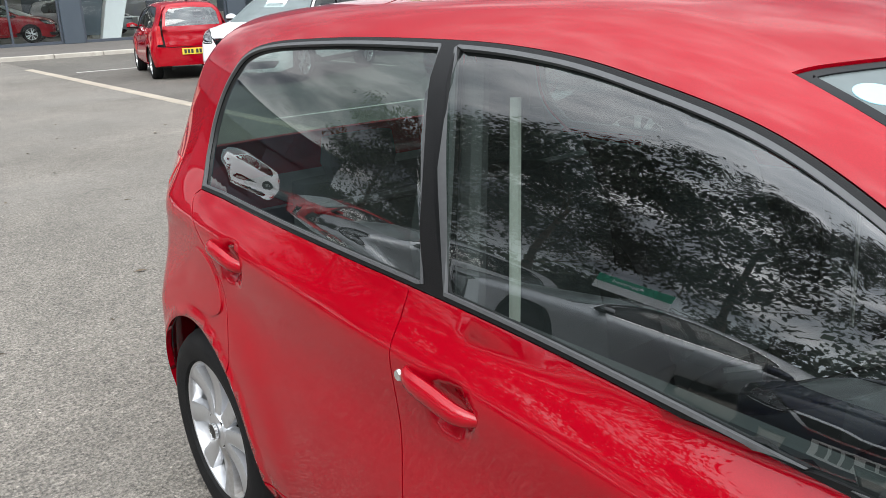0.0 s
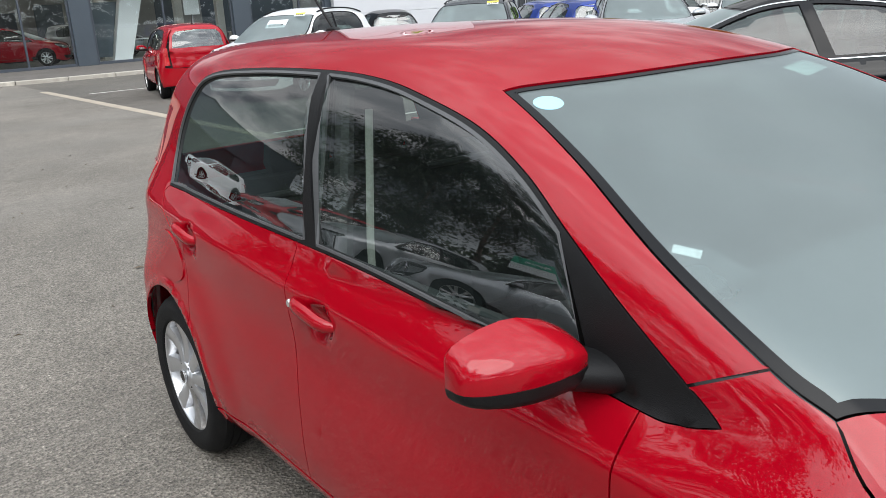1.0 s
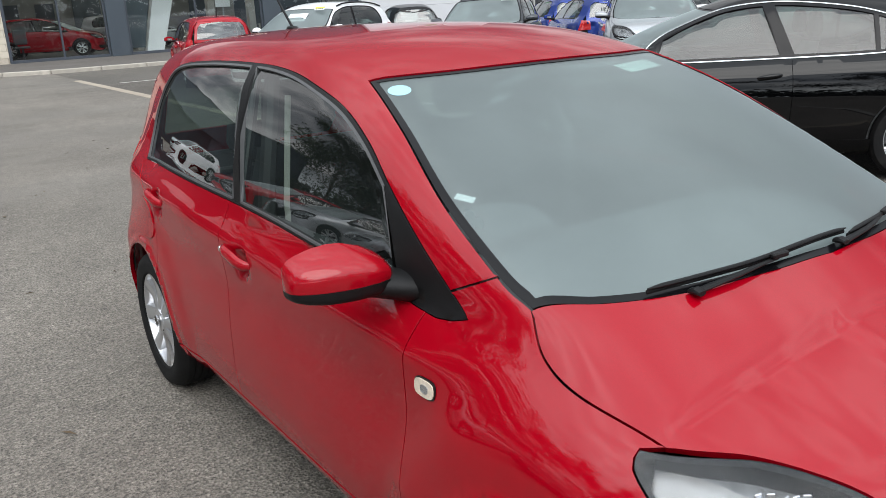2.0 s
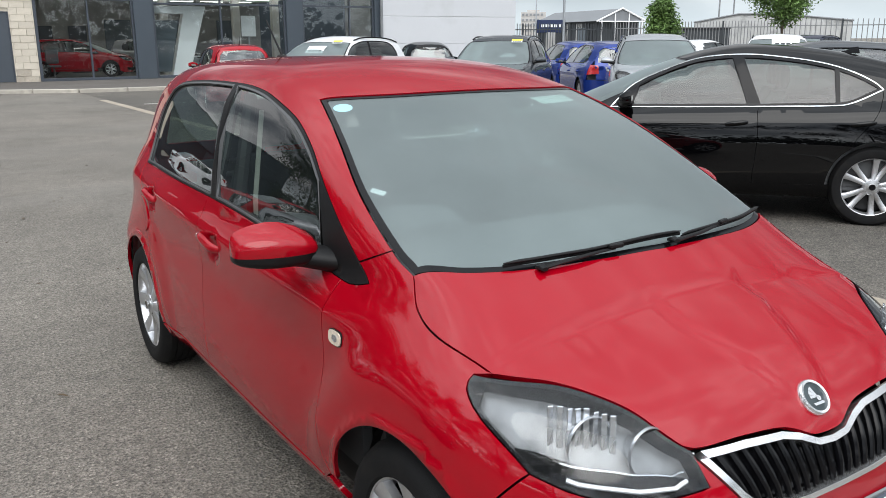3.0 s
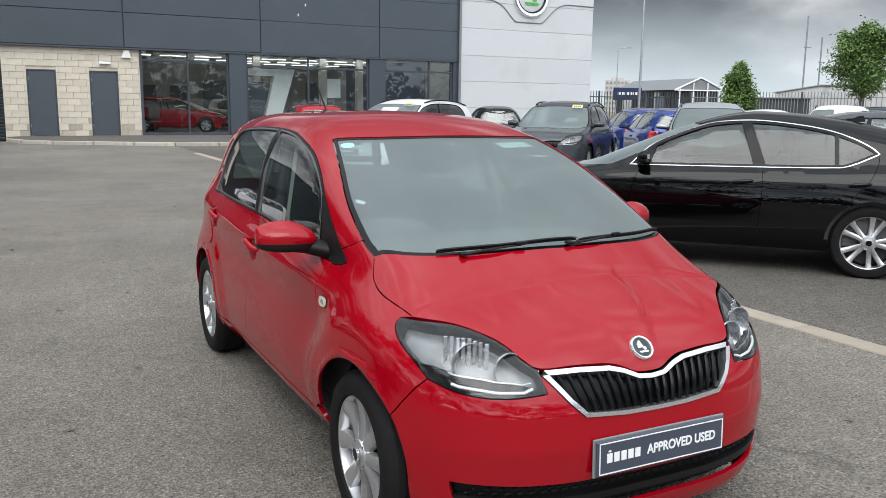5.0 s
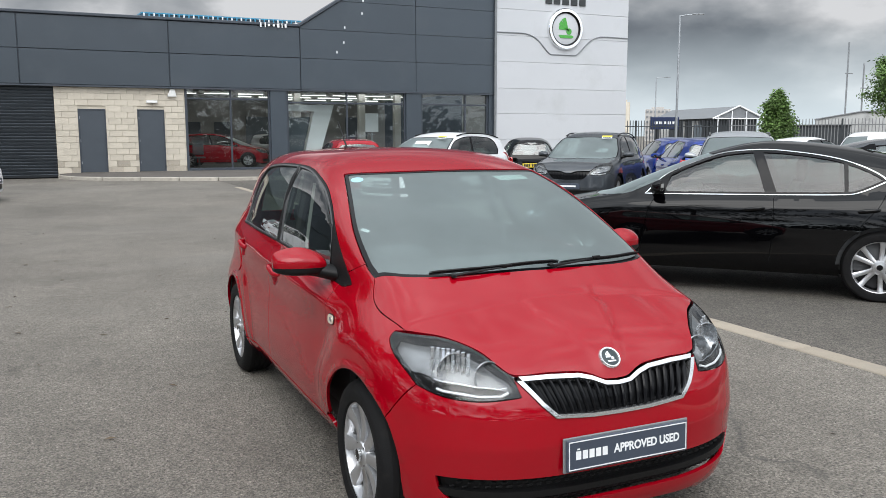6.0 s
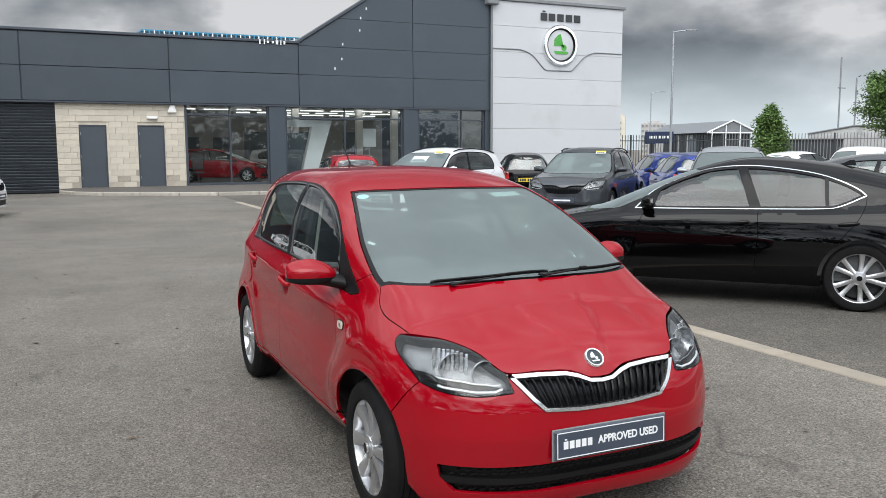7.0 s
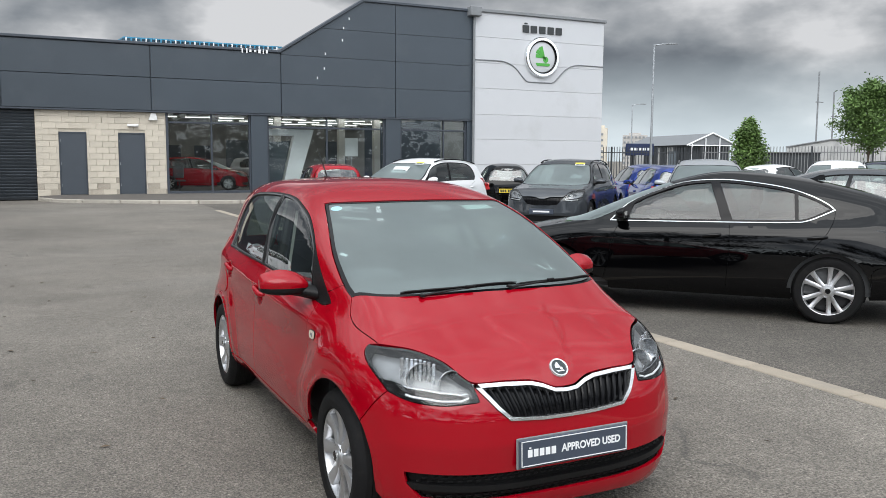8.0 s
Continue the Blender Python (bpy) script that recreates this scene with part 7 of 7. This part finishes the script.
plate_at(citigo, cm["skin"], False, 0.52, "plate_yellow")
citigo.matrix_world = at_heading(6.55, 17.6, 78)
copy = copy_thing(grey_suv, at_heading(-3.75, 19.5, -14))
recolour(copy, "paint_grey", "paint_white"), tagged(copy, "white SUV with dark grille crossing the aisle's far end")
fin = part("aerial_fin", prism([(-0.09, 0.0), (0.09, 0.0), (0.075, 0.055), (0.03, 0.05), (-0.03, 0.02)], 0.03), "gloss_black", saloon, "black shark-fin aerial", m=Matrix.Translation((-0.015, 1.22, 1.375)) @ pose(0, 0, 0, -8, 0, 90))
# cars on show behind the glass
copy = copy_thing(blue_hatch, Matrix.Translation((0, 0, Z_BASE)) @ at_heading(6.1, FACE + 3.6, -20))
recolour(copy, "paint_blue", "paint_red"), tagged(copy, "red hatchback on show inside the showroom")
copy = copy_thing(blue_hatch, Matrix.Translation((0, 0, Z_BASE)) @ at_heading(9.9, FACE + 6.4, -25))
recolour(copy, "paint_blue", "paint_silver"), tagged(copy, "silver hatchback on show deep inside the showroom")
# cars across the aisle, which the red car's windows mirror
ford = parked_car(HATCH, "paint_navy", at_heading(-3.95, 1.40, -5), "dark navy hatchback parked nose out", front_plate="plate_white")
copy = copy_thing(saloon, at_heading(-4.6, 4.5, 35))
recolour(copy, "paint_black", "paint_silver"), tagged(copy, "silver saloon parked nose out across the aisle")
copy = copy_thing(blue_hatch, at_heading(-4.5, 7.7, 0))
recolour(copy, "paint_blue", "paint_silver"), tagged(copy, "silver hatchback parked nose out across the aisle")
copy = copy_thing(blue_hatch, at_heading(-4.5, 10.6, -2))
recolour(copy, "paint_blue", "paint_red"), tagged(copy, "red hatchback parked nose out across the aisle")


def price_card(x, y, z, turn, tilt, w, h, words="", band="sticker_green"):
    """A sales card standing behind a car's windscreen."""
    card = empty_thing("sales_card", pose(x, y, z, tilt, 0, turn), "white sales card with a coloured band behind a windscreen", "card", "sales cards")
    part("card_sheet", box_bm((w, 0.006, h)), "sticker_white", card)
    part("card_band", box_bm((w, 0.004, h * 0.5)), band, card, m=Matrix.Translation((0, -0.004, h * 0.24)))
    if words:
        part("card_lettering", text_mesh(words, h * 0.2, 0.002, 0.001), "letter_white", card, m=Matrix.Translation((w * 0.08, -0.007, h * 0.24)))
    else:
        for k in range(4):
            part("card_bar", box_bm((w * 0.15, 0.004, h * 0.28)), "letter_dark", card, m=Matrix.Translation((w * (-0.3 + 0.2 * k), -0.005, -h * 0.22)))
    return card


roof_board = price_card(-4.42, 4.55, 1.60, 78, -12, 0.95, 0.36, "Approved")
roof_board.name = "roof_board"
tagged(roof_board, "white and green sales board standing on the silver saloon's roof", "sign")


def screen_card(x, y, heading, across, along, z, w, h, band):
    """A sales card on the sloping windscreen of a parked car."""
    p = at_heading(x, y, heading) @ Vector((across, along, z))
    price_card(p.x, p.y, p.z, heading + 90, -56, w, h, band=band)


screen_card(18.4, 11.6, 216, 0.18, -0.60, 1.40, 0.62, 0.30, "sticker_white")
screen_card(7.85, 14.95, 212, 0.05, -0.72, 1.33, 0.42, 0.24, "sticker_white")
screen_card(7.85, 14.95, 212, 0.42, -0.45, 1.48, 0.22, 0.10, "sign_yellow")
screen_card(10.75, 12.8, 222, 0.42, -0.45, 1.48, 0.22, 0.10, "sign_yellow")
screen_card(11.2, 6.2, 140, -0.25, -0.62, 1.28, 0.34, 0.22, "sign_orange")


# ---- trees ----
def build_tree(name, m, height, spread, trunk_r, seed, leaves, leaf_size, mat, label, crown_base=0.25, round_top=2.0, fill=0.0, reach=1.0):
    """A tapered trunk, limbs that fork, and a crown of single leaves in clumps round the limb ends."""
    rng = random.Random(seed)
    tree = empty_thing(name, m, label, "tree", "trees")
    limbs, ends = [], []

    def grow(p, d, length, r, depth):
        pts = [p]
        for k in range(4):
            d = (d + Vector((rng.uniform(-1, 1), rng.uniform(-1, 1), rng.uniform(-0.5, 0.9))) * 0.16).normalized()
            p = p + d * length / 4
            pts.append(p)
        limbs.append((pts, r))
        if depth == 0:
            ends.extend(pts[1:])
            return
        ends.append(pts[-1])
        for k in range(rng.randint(2, 3)):
            a = rng.uniform(0, 2 * math.pi)
            side = Vector((math.cos(a), math.sin(a), rng.uniform(-0.15, 0.45)))
            grow(pts[rng.randint(2, 4)], (d * 0.55 + side * 0.8).normalized(), length * rng.uniform(0.6, 0.8), r * 0.55, depth - 1)

    stem = [Vector((0, 0, 0))]
    for k in range(6):
        stem.append(stem[-1] + Vector((rng.uniform(-1, 1) * 0.03 * height / 6, rng.uniform(-1, 1) * 0.03 * height / 6, height * 0.74 / 6)))
    for k in range(10):
        z = crown_base + (0.92 - crown_base) * k / 9
        a = k * 2.4 + rng.uniform(-0.4, 0.4)
        wide = spread * (1 - abs((z - 0.5) / 0.62) ** round_top) * 0.55 * reach
        base = stem[min(int(z * 6 / 0.92), 6)]
        base = Vector((base.x, base.y, min(z, 0.74) * height))
        grow(base, Vector((math.cos(a), math.sin(a), 0.35 + 0.8 * z)).normalized(), max(wide, 0.15 * spread * reach), trunk_r * 0.35 * (1.1 - z), 2)
    part("trunk", tube([tuple(q) for q in stem], [trunk_r * (1.25 if k == 0 else 1 - 0.11 * k) for k in range(7)], 10), "bark", tree, smooth=True)
    verts, faces = [], []
    for pts, r in limbs:
        sides, rings = 5, []
        for k, p in enumerate(pts):
            rr = max(r * (1 - 0.16 * k), 0.006)
            rings.append(len(verts))
            verts += [tuple(p + Vector((rr * math.cos(2 * math.pi * j / sides), rr * math.sin(2 * math.pi * j / sides), 0))) for j in range(sides)]
        for a, b in zip(rings, rings[1:]):
            faces += [(a + j, a + (j + 1) % sides, b + (j + 1) % sides, b + j) for j in range(sides)]
    me = bpy.data.meshes.new("limb_work")
    me.from_pydata(verts, [], faces)
    part("limb_work", me, "bark", tree)
    verts, faces = [], []
    for _ in range(leaves):
        e = ends[rng.randrange(len(ends))]
        c = e + Vector((rng.gauss(0, 1), rng.gauss(0, 1), rng.gauss(0, 0.8))) * spread * 0.055
        if rng.random() < fill:
            # leaves on the small twigs that fill the crown, in loose lumps
            h, a = rng.random(), rng.uniform(0, 2 * math.pi)
            lump = 0.80 + 0.20 * math.sin(3 * a + 9 * h) + 0.13 * math.sin(7 * a - 14 * h)
            r = spread * 0.5 * math.sin(math.pi * h ** 0.72) ** 0.62 * lump * rng.random() ** 0.35
            c = Vector((r * math.cos(a) + rng.gauss(0, 0.05) * spread, r * math.sin(a) + rng.gauss(0, 0.05) * spread, height * (crown_base + (1.0 - crown_base) * h) + rng.gauss(0, 0.03) * height))
        d = Vector((rng.uniform(-1, 1), rng.uniform(-1, 1), rng.uniform(-0.9, 0.3))).normalized()
        s = d.cross(Vector((rng.uniform(-1, 1), rng.uniform(-1, 1), 1))).normalized()
        ln, w = leaf_size * rng.uniform(0.7, 1.4), leaf_size * rng.uniform(0.35, 0.6)
        n = len(verts)
        fold = d.cross(s) * w * 0.25
        verts += [tuple(c), tuple(c + d * ln * 0.5 + s * w * 0.5 + fold), tuple(c + d * ln), tuple(c + d * ln * 0.5 - s * w * 0.5 + fold)]
        faces += [(n, n + 1, n + 2), (n, n + 2, n + 3)]
    me = bpy.data.meshes.new("crown")
    me.from_pydata(verts, [], faces)
    crown = part("crown", me, mat, tree, "green leafy crown with gaps")
    return tree


park_tree = build_tree("tree", pose(-15.0, 3.0, 0), 10.2, 8.4, 0.24, 4, 11000, 0.30, "leaf_dark", "tall broadleaf tree behind the parked cars", crown_base=0.06, fill=0.12)
for k, (x, y, s) in enumerate([(-16.0, -4.0, 1.05), (-15.6, -11.5, 0.95), (-16.0, 9.5, 1.0), (-14.8, 16.0, 0.9), (-15.5, 22.5, 1.0), (-16.5, 29.0, 1.0), (-9.0, -24.0, 0.85), (-3.0, -26.5, 0.75), (3.0, -26.0, 0.8), (9.0, -27.5, 0.8), (15.0, -26.0, 0.75), (22.0, -25.0, 0.8)]):
    c = copy_thing(park_tree, pose(x, y, 0, 0, 0, 70 * k + 30))
    c.scale = (s, s, s)
build_tree("tree", pose(35.4, 23.6, 0), 5.3, 3.0, 0.10, 9, 15000, 0.17, "leaf", "young street tree with an open leafy crown", crown_base=0.44, fill=0.45, reach=0.62)
build_tree("tree", pose(34.83, 30.61, 0), 3.8, 2.05, 0.09, 12, 10000, 0.19, "leaf", "dense small pointed tree by the fence", crown_base=0.14, fill=0.72, reach=0.42)


# ---- the far side of the car park ----
def lamp_post(x, y, height, reach, turn, label):
    post = empty_thing("street_lamp", pose(x, y, 0, 0, 0, turn), label, "street lamp", "street lamps")
    part("pole", tube([(0, 0, 0), (0, 0, height * 0.3), (0, 0, height)], [0.085, 0.07, 0.05], 10), "galvanised", post, smooth=True)
    part("arm", tube([(0, 0, height - 0.04), (reach * 0.5, 0, height + 0.03), (reach, 0, height + 0.05)], 0.03, 8), "galvanised", post, smooth=True)
    part("lantern", blob([(-0.07, reach + 0.1, height + 0.05, 0.30, 0.03), (0, reach + 0.1, height + 0.06, 0.36, 0.05), (0.07, reach + 0.1, height + 0.05, 0.30, 0.03)], 12), "flashing", post, smooth=True)


lamp_post(31.33, 34.54, 8.1, 0.9, -25, "tall grey steel street lamp by the fence")
lamp_post(53.97, 64.77, 7.2, 1.0, -25, "grey street lamp on the far road")


def paling_fence(x0, y0, x1, y1, height, gap, mat, label, top=True):
    fence = empty_thing("fence", Matrix(), label, "fence", "boundary fences")
    d = Vector((x1 - x0, y1 - y0, 0))
    n, ang = int(d.length / 2.75), math.degrees(math.atan2(d.y, d.x))
    rail = part("rail", box_bm((d.length, 0.04, 0.05)), mat, fence, m=pose((x0 + x1) / 2, (y0 + y1) / 2, 0.35, 0, 0, ang))
    part("rail", rail.data, mat, fence, m=pose((x0 + x1) / 2, (y0 + y1) / 2, height - 0.35, 0, 0, ang))
    post = box_bm((0.09, 0.09, height))
    pm = None
    for k in range(n + 1):
        p = Vector((x0, y0, 0)) + d * k / n
        ob = part("post", pm or post, "fence_dark", fence, m=pose(p.x, p.y, height / 2, 0, 0, ang))
        pm = ob.data
    me = None
    count = min(int(d.length / gap), 290)
    for k in range(count):
        p = Vector((x0, y0, 0)) + d * (k + 0.5) / count
        ob = part("paling", me or prism([(-0.022, 0), (0.022, 0), (0.022, height - 0.06), (0, height), (-0.022, height - 0.06)], 0.012), mat, fence, m=pose(p.x, p.y, 0.02, 0, 0, ang))
        me = ob.data


paling_fence(25.5, 39.5, 36.5, 36.0, 2.4, 0.17, "fence_dark", "dark steel paling fence beside the sign")
paling_fence(36.5, 36.0, 41.5, 28.0, 2.45, 0.17, "fence_pale", "dark grey steel paling fence behind the cars")
paling_fence(41.5, 28.0, 58.0, 10.0, 2.5, 0.26, "fence_pale", "dark grey steel paling fence behind the trees")


def far_things():
    sign = empty_thing("forecourt_sign", pose(33.34, 38.02, 0, 0, 0, -28), "navy blue sign board on a pale post", "sign")
    part("post", box_bm((0.55, 0.25, 1.9), (0, 0, 0.95), bevel=0.02), "sheeting", sign)
    part("board", box_bm((1.7, 0.22, 0.75), (0, 0, 2.25), bevel=0.02), "sign_navy", sign)
    for k in range(5):
        part("sign_bar", box_bm((0.18, 0.02, 0.16)), "letter_white", sign, m=Matrix.Translation((-0.52 + 0.26 * k, -0.12, 2.28)))
    hut = empty_thing("pavilion", pose(43.3, 45.9, 0, 0, 0, -102), "low grey pavilion with a white trussed gable", "building")
    part("wall", box_bm((8.8, 3.3, 2.75), (0, 0, 1.375)), "fence_dark", hut, "dark boarded wall")
    for k in range(18):
        part("wall_board", box_bm((0.30, 0.05, 2.5), (-4.15 + k * 0.49, -1.68, 1.3)), "sheeting" if k in (9, 12, 13) else "fence_dark", hut)
    part("roof", prism([(-1.95, 2.68), (1.95, 2.68), (0, 3.5)], 9.6, pose(-4.8, 0, 0, 0, 0, -90) @ pose(0, 0, 0, 0, 0, 180) @ Matrix.Translation((0, -9.6, 0))), "roof_grey", hut, "grey sheet roof")
    for y0, y1 in ((-2.0, 0), (2.0, 0)):
        part("bargeboard", tube([(4.86, y0, 2.66), (4.86, y1, 3.52)], 0.055, 6), "letter_white", hut, "white bargeboard")
    for y in (-1.6, -0.55, 0.55, 1.6):
        part("gable_post", box_bm((0.06, 0.06, 2.66 + 0.36 * (2.0 - abs(y))), (4.86, y, 1.33 + 0.18 * (2.0 - abs(y)))), "letter_white", hut)
    part("tie_beam", box_bm((0.07, 3.7, 0.07), (4.86, 0, 2.66)), "letter_white", hut)
    part("window", box_bm((1.2, 0.06, 1.1), (2.4, -1.70, 1.7)), "far_glass", hut)
    yard = empty_thing("warehouse", pose(49.24, 35.25, 0, 0, 0, -52.9), "low pale ribbed sheet-metal warehouse behind the fence", "building")
    part("wall", prism([(-4.2, 0), (5.6, 0), (5.6, 2.55), (1.2, 3.02), (-1.4, 3.05), (-4.2, 2.55)], 12), "sheeting", yard)
    for k in range(33):
        x = -4.1 + k * 0.295
        part("wall_rib", box_bm((0.12, 0.06, 2.5), (x, -0.03, 1.25)), "sheeting", yard)
    for a, c in (((-4.3, 2.57), (-1.4, 3.08)), ((-1.4, 3.08), (1.2, 3.05)), ((1.2, 3.05), (5.7, 2.57))):
        part("roof_edge", tube([(a[0], -0.05, a[1]), (c[0], -0.05, c[1])], 0.06, 6), "roof_grey", yard)
    shed = empty_thing("storage_shed", pose(40.68, 33.02, 0, 0, 0, -49.3), "low dark storage shed beyond the fence", "building")
    part("wall", box_bm((3.4, 3, 2.05), (0, 1.5, 1.025)), "fence_dark", shed)
    part("roof", box_bm((3.5, 3.2, 0.08), (0, 1.5, 2.09)), "steel_dark", shed)
    for x, y, w, h, mat in ((136.6, 181.2, 3.0, 10.2, "block"), (162.3, 199.3, 7.2, 9.2, "far_concrete")):
        flats = empty_thing("apartment_block", pose(x, y, 0, 0, 0, -38), "distant block of flats with bands of windows", "building", "far flats")
        part("wall", box_bm((w, 6, h), (0, 0, h / 2)), mat, flats)
        for i in range(int(h / 1.5)):
            for j in range(int(w / 1.1)):
                part("window", box_bm((0.6, 0.3, 0.6), (-w / 2 + 0.6 + j * 1.1, -3.06, 1.0 + i * 1.5)), "flashing", flats)
        part("roof", box_bm((w * 0.5, 3, 0.7), (0, 0, h + 0.35)), mat, flats)
    for x, y, h in ((62.4, 49.5, 9.5), (66.5, 51.2, 8.0), (70.0, 50.5, 9.0), (73.0, 48.0, 7.5)):
        mast = empty_thing("lighting_mast", pose(x, y, 0), "thin distant lighting mast", "mast", "lighting masts")
        part("pole", tube([(0, 0, 0), (0, 0, h)], 0.07, 6), "flashing", mast)
        part("bracket", box_bm((0.9, 0.08, 0.08), (0.2, 0, h * 0.72)), "flashing", mast)
    hedge = empty_thing("tree_line", Matrix(), "dark line of distant trees beyond the car park", "tree line")
    verts, faces = [], []
    rng = random.Random(3)
    for _ in range(14000):
        a = rng.uniform(0, 1)
        c = Vector((-60 + rng.gauss(0, 3) , -120 + 260 * a, abs(rng.gauss(0, 1)) * 3.2 + 0.2 + 2 * math.sin(a * 40)))
        if rng.random() < 0.5:
            c = Vector((-70 + 190 * a, -75 + rng.gauss(0, 3), abs(rng.gauss(0, 1)) * 3.4 + 0.2 + 2 * math.sin(a * 33)))
        d = Vector((rng.uniform(-1, 1), rng.uniform(-1, 1), rng.uniform(-1, 1))).normalized() * 0.8
        e = d.cross(Vector((rng.uniform(-1, 1), rng.uniform(-1, 1), 1))).normalized() * 0.6
        n = len(verts)
        verts += [tuple(c - d), tuple(c + e), tuple(c + d), tuple(c - e)]
        faces.append((n, n + 1, n + 2, n + 3))
    me = bpy.data.meshes.new("foliage")
    me.from_pydata(verts, [], faces)
    tagged(part("foliage", me, "leaf_dark", hedge), kind="stuff")


far_things()


def leaf_litter():
    """Dry leaves and twigs blown over the asphalt, and a few dark marks of oil."""
    rng = random.Random(21)
    verts, faces = [], []
    for _ in range(150):
        x, y, a = rng.uniform(-5.5, 4.2), rng.uniform(-3.0, 12.0), rng.uniform(0, 6.28)
        if 0.55 < x < 2.45 and -0.9 < y < 2.9:
            continue
        ln = rng.uniform(0.018, 0.05)
        w = ln * rng.choice((0.12, 0.35, 0.5))
        c, s, n = math.cos(a), math.sin(a), len(verts)
        for u, v, z in ((-ln, 0, 0.004), (0, w, 0.012), (ln, 0, 0.005), (0, -w, 0.007)):
            verts.append((x + u * c - v * s, y + u * s + v * c, z + 0.002))
        faces += [(n, n + 1, n + 2), (n, n + 2, n + 3)]
    me = bpy.data.meshes.new("leaf_litter")
    me.from_pydata(verts, [], faces)
    tagged(part("leaf_litter", me, "litter"), "dry brown leaves and twigs scattered on the asphalt", "leaves", kind="stuff")


leaf_litter()
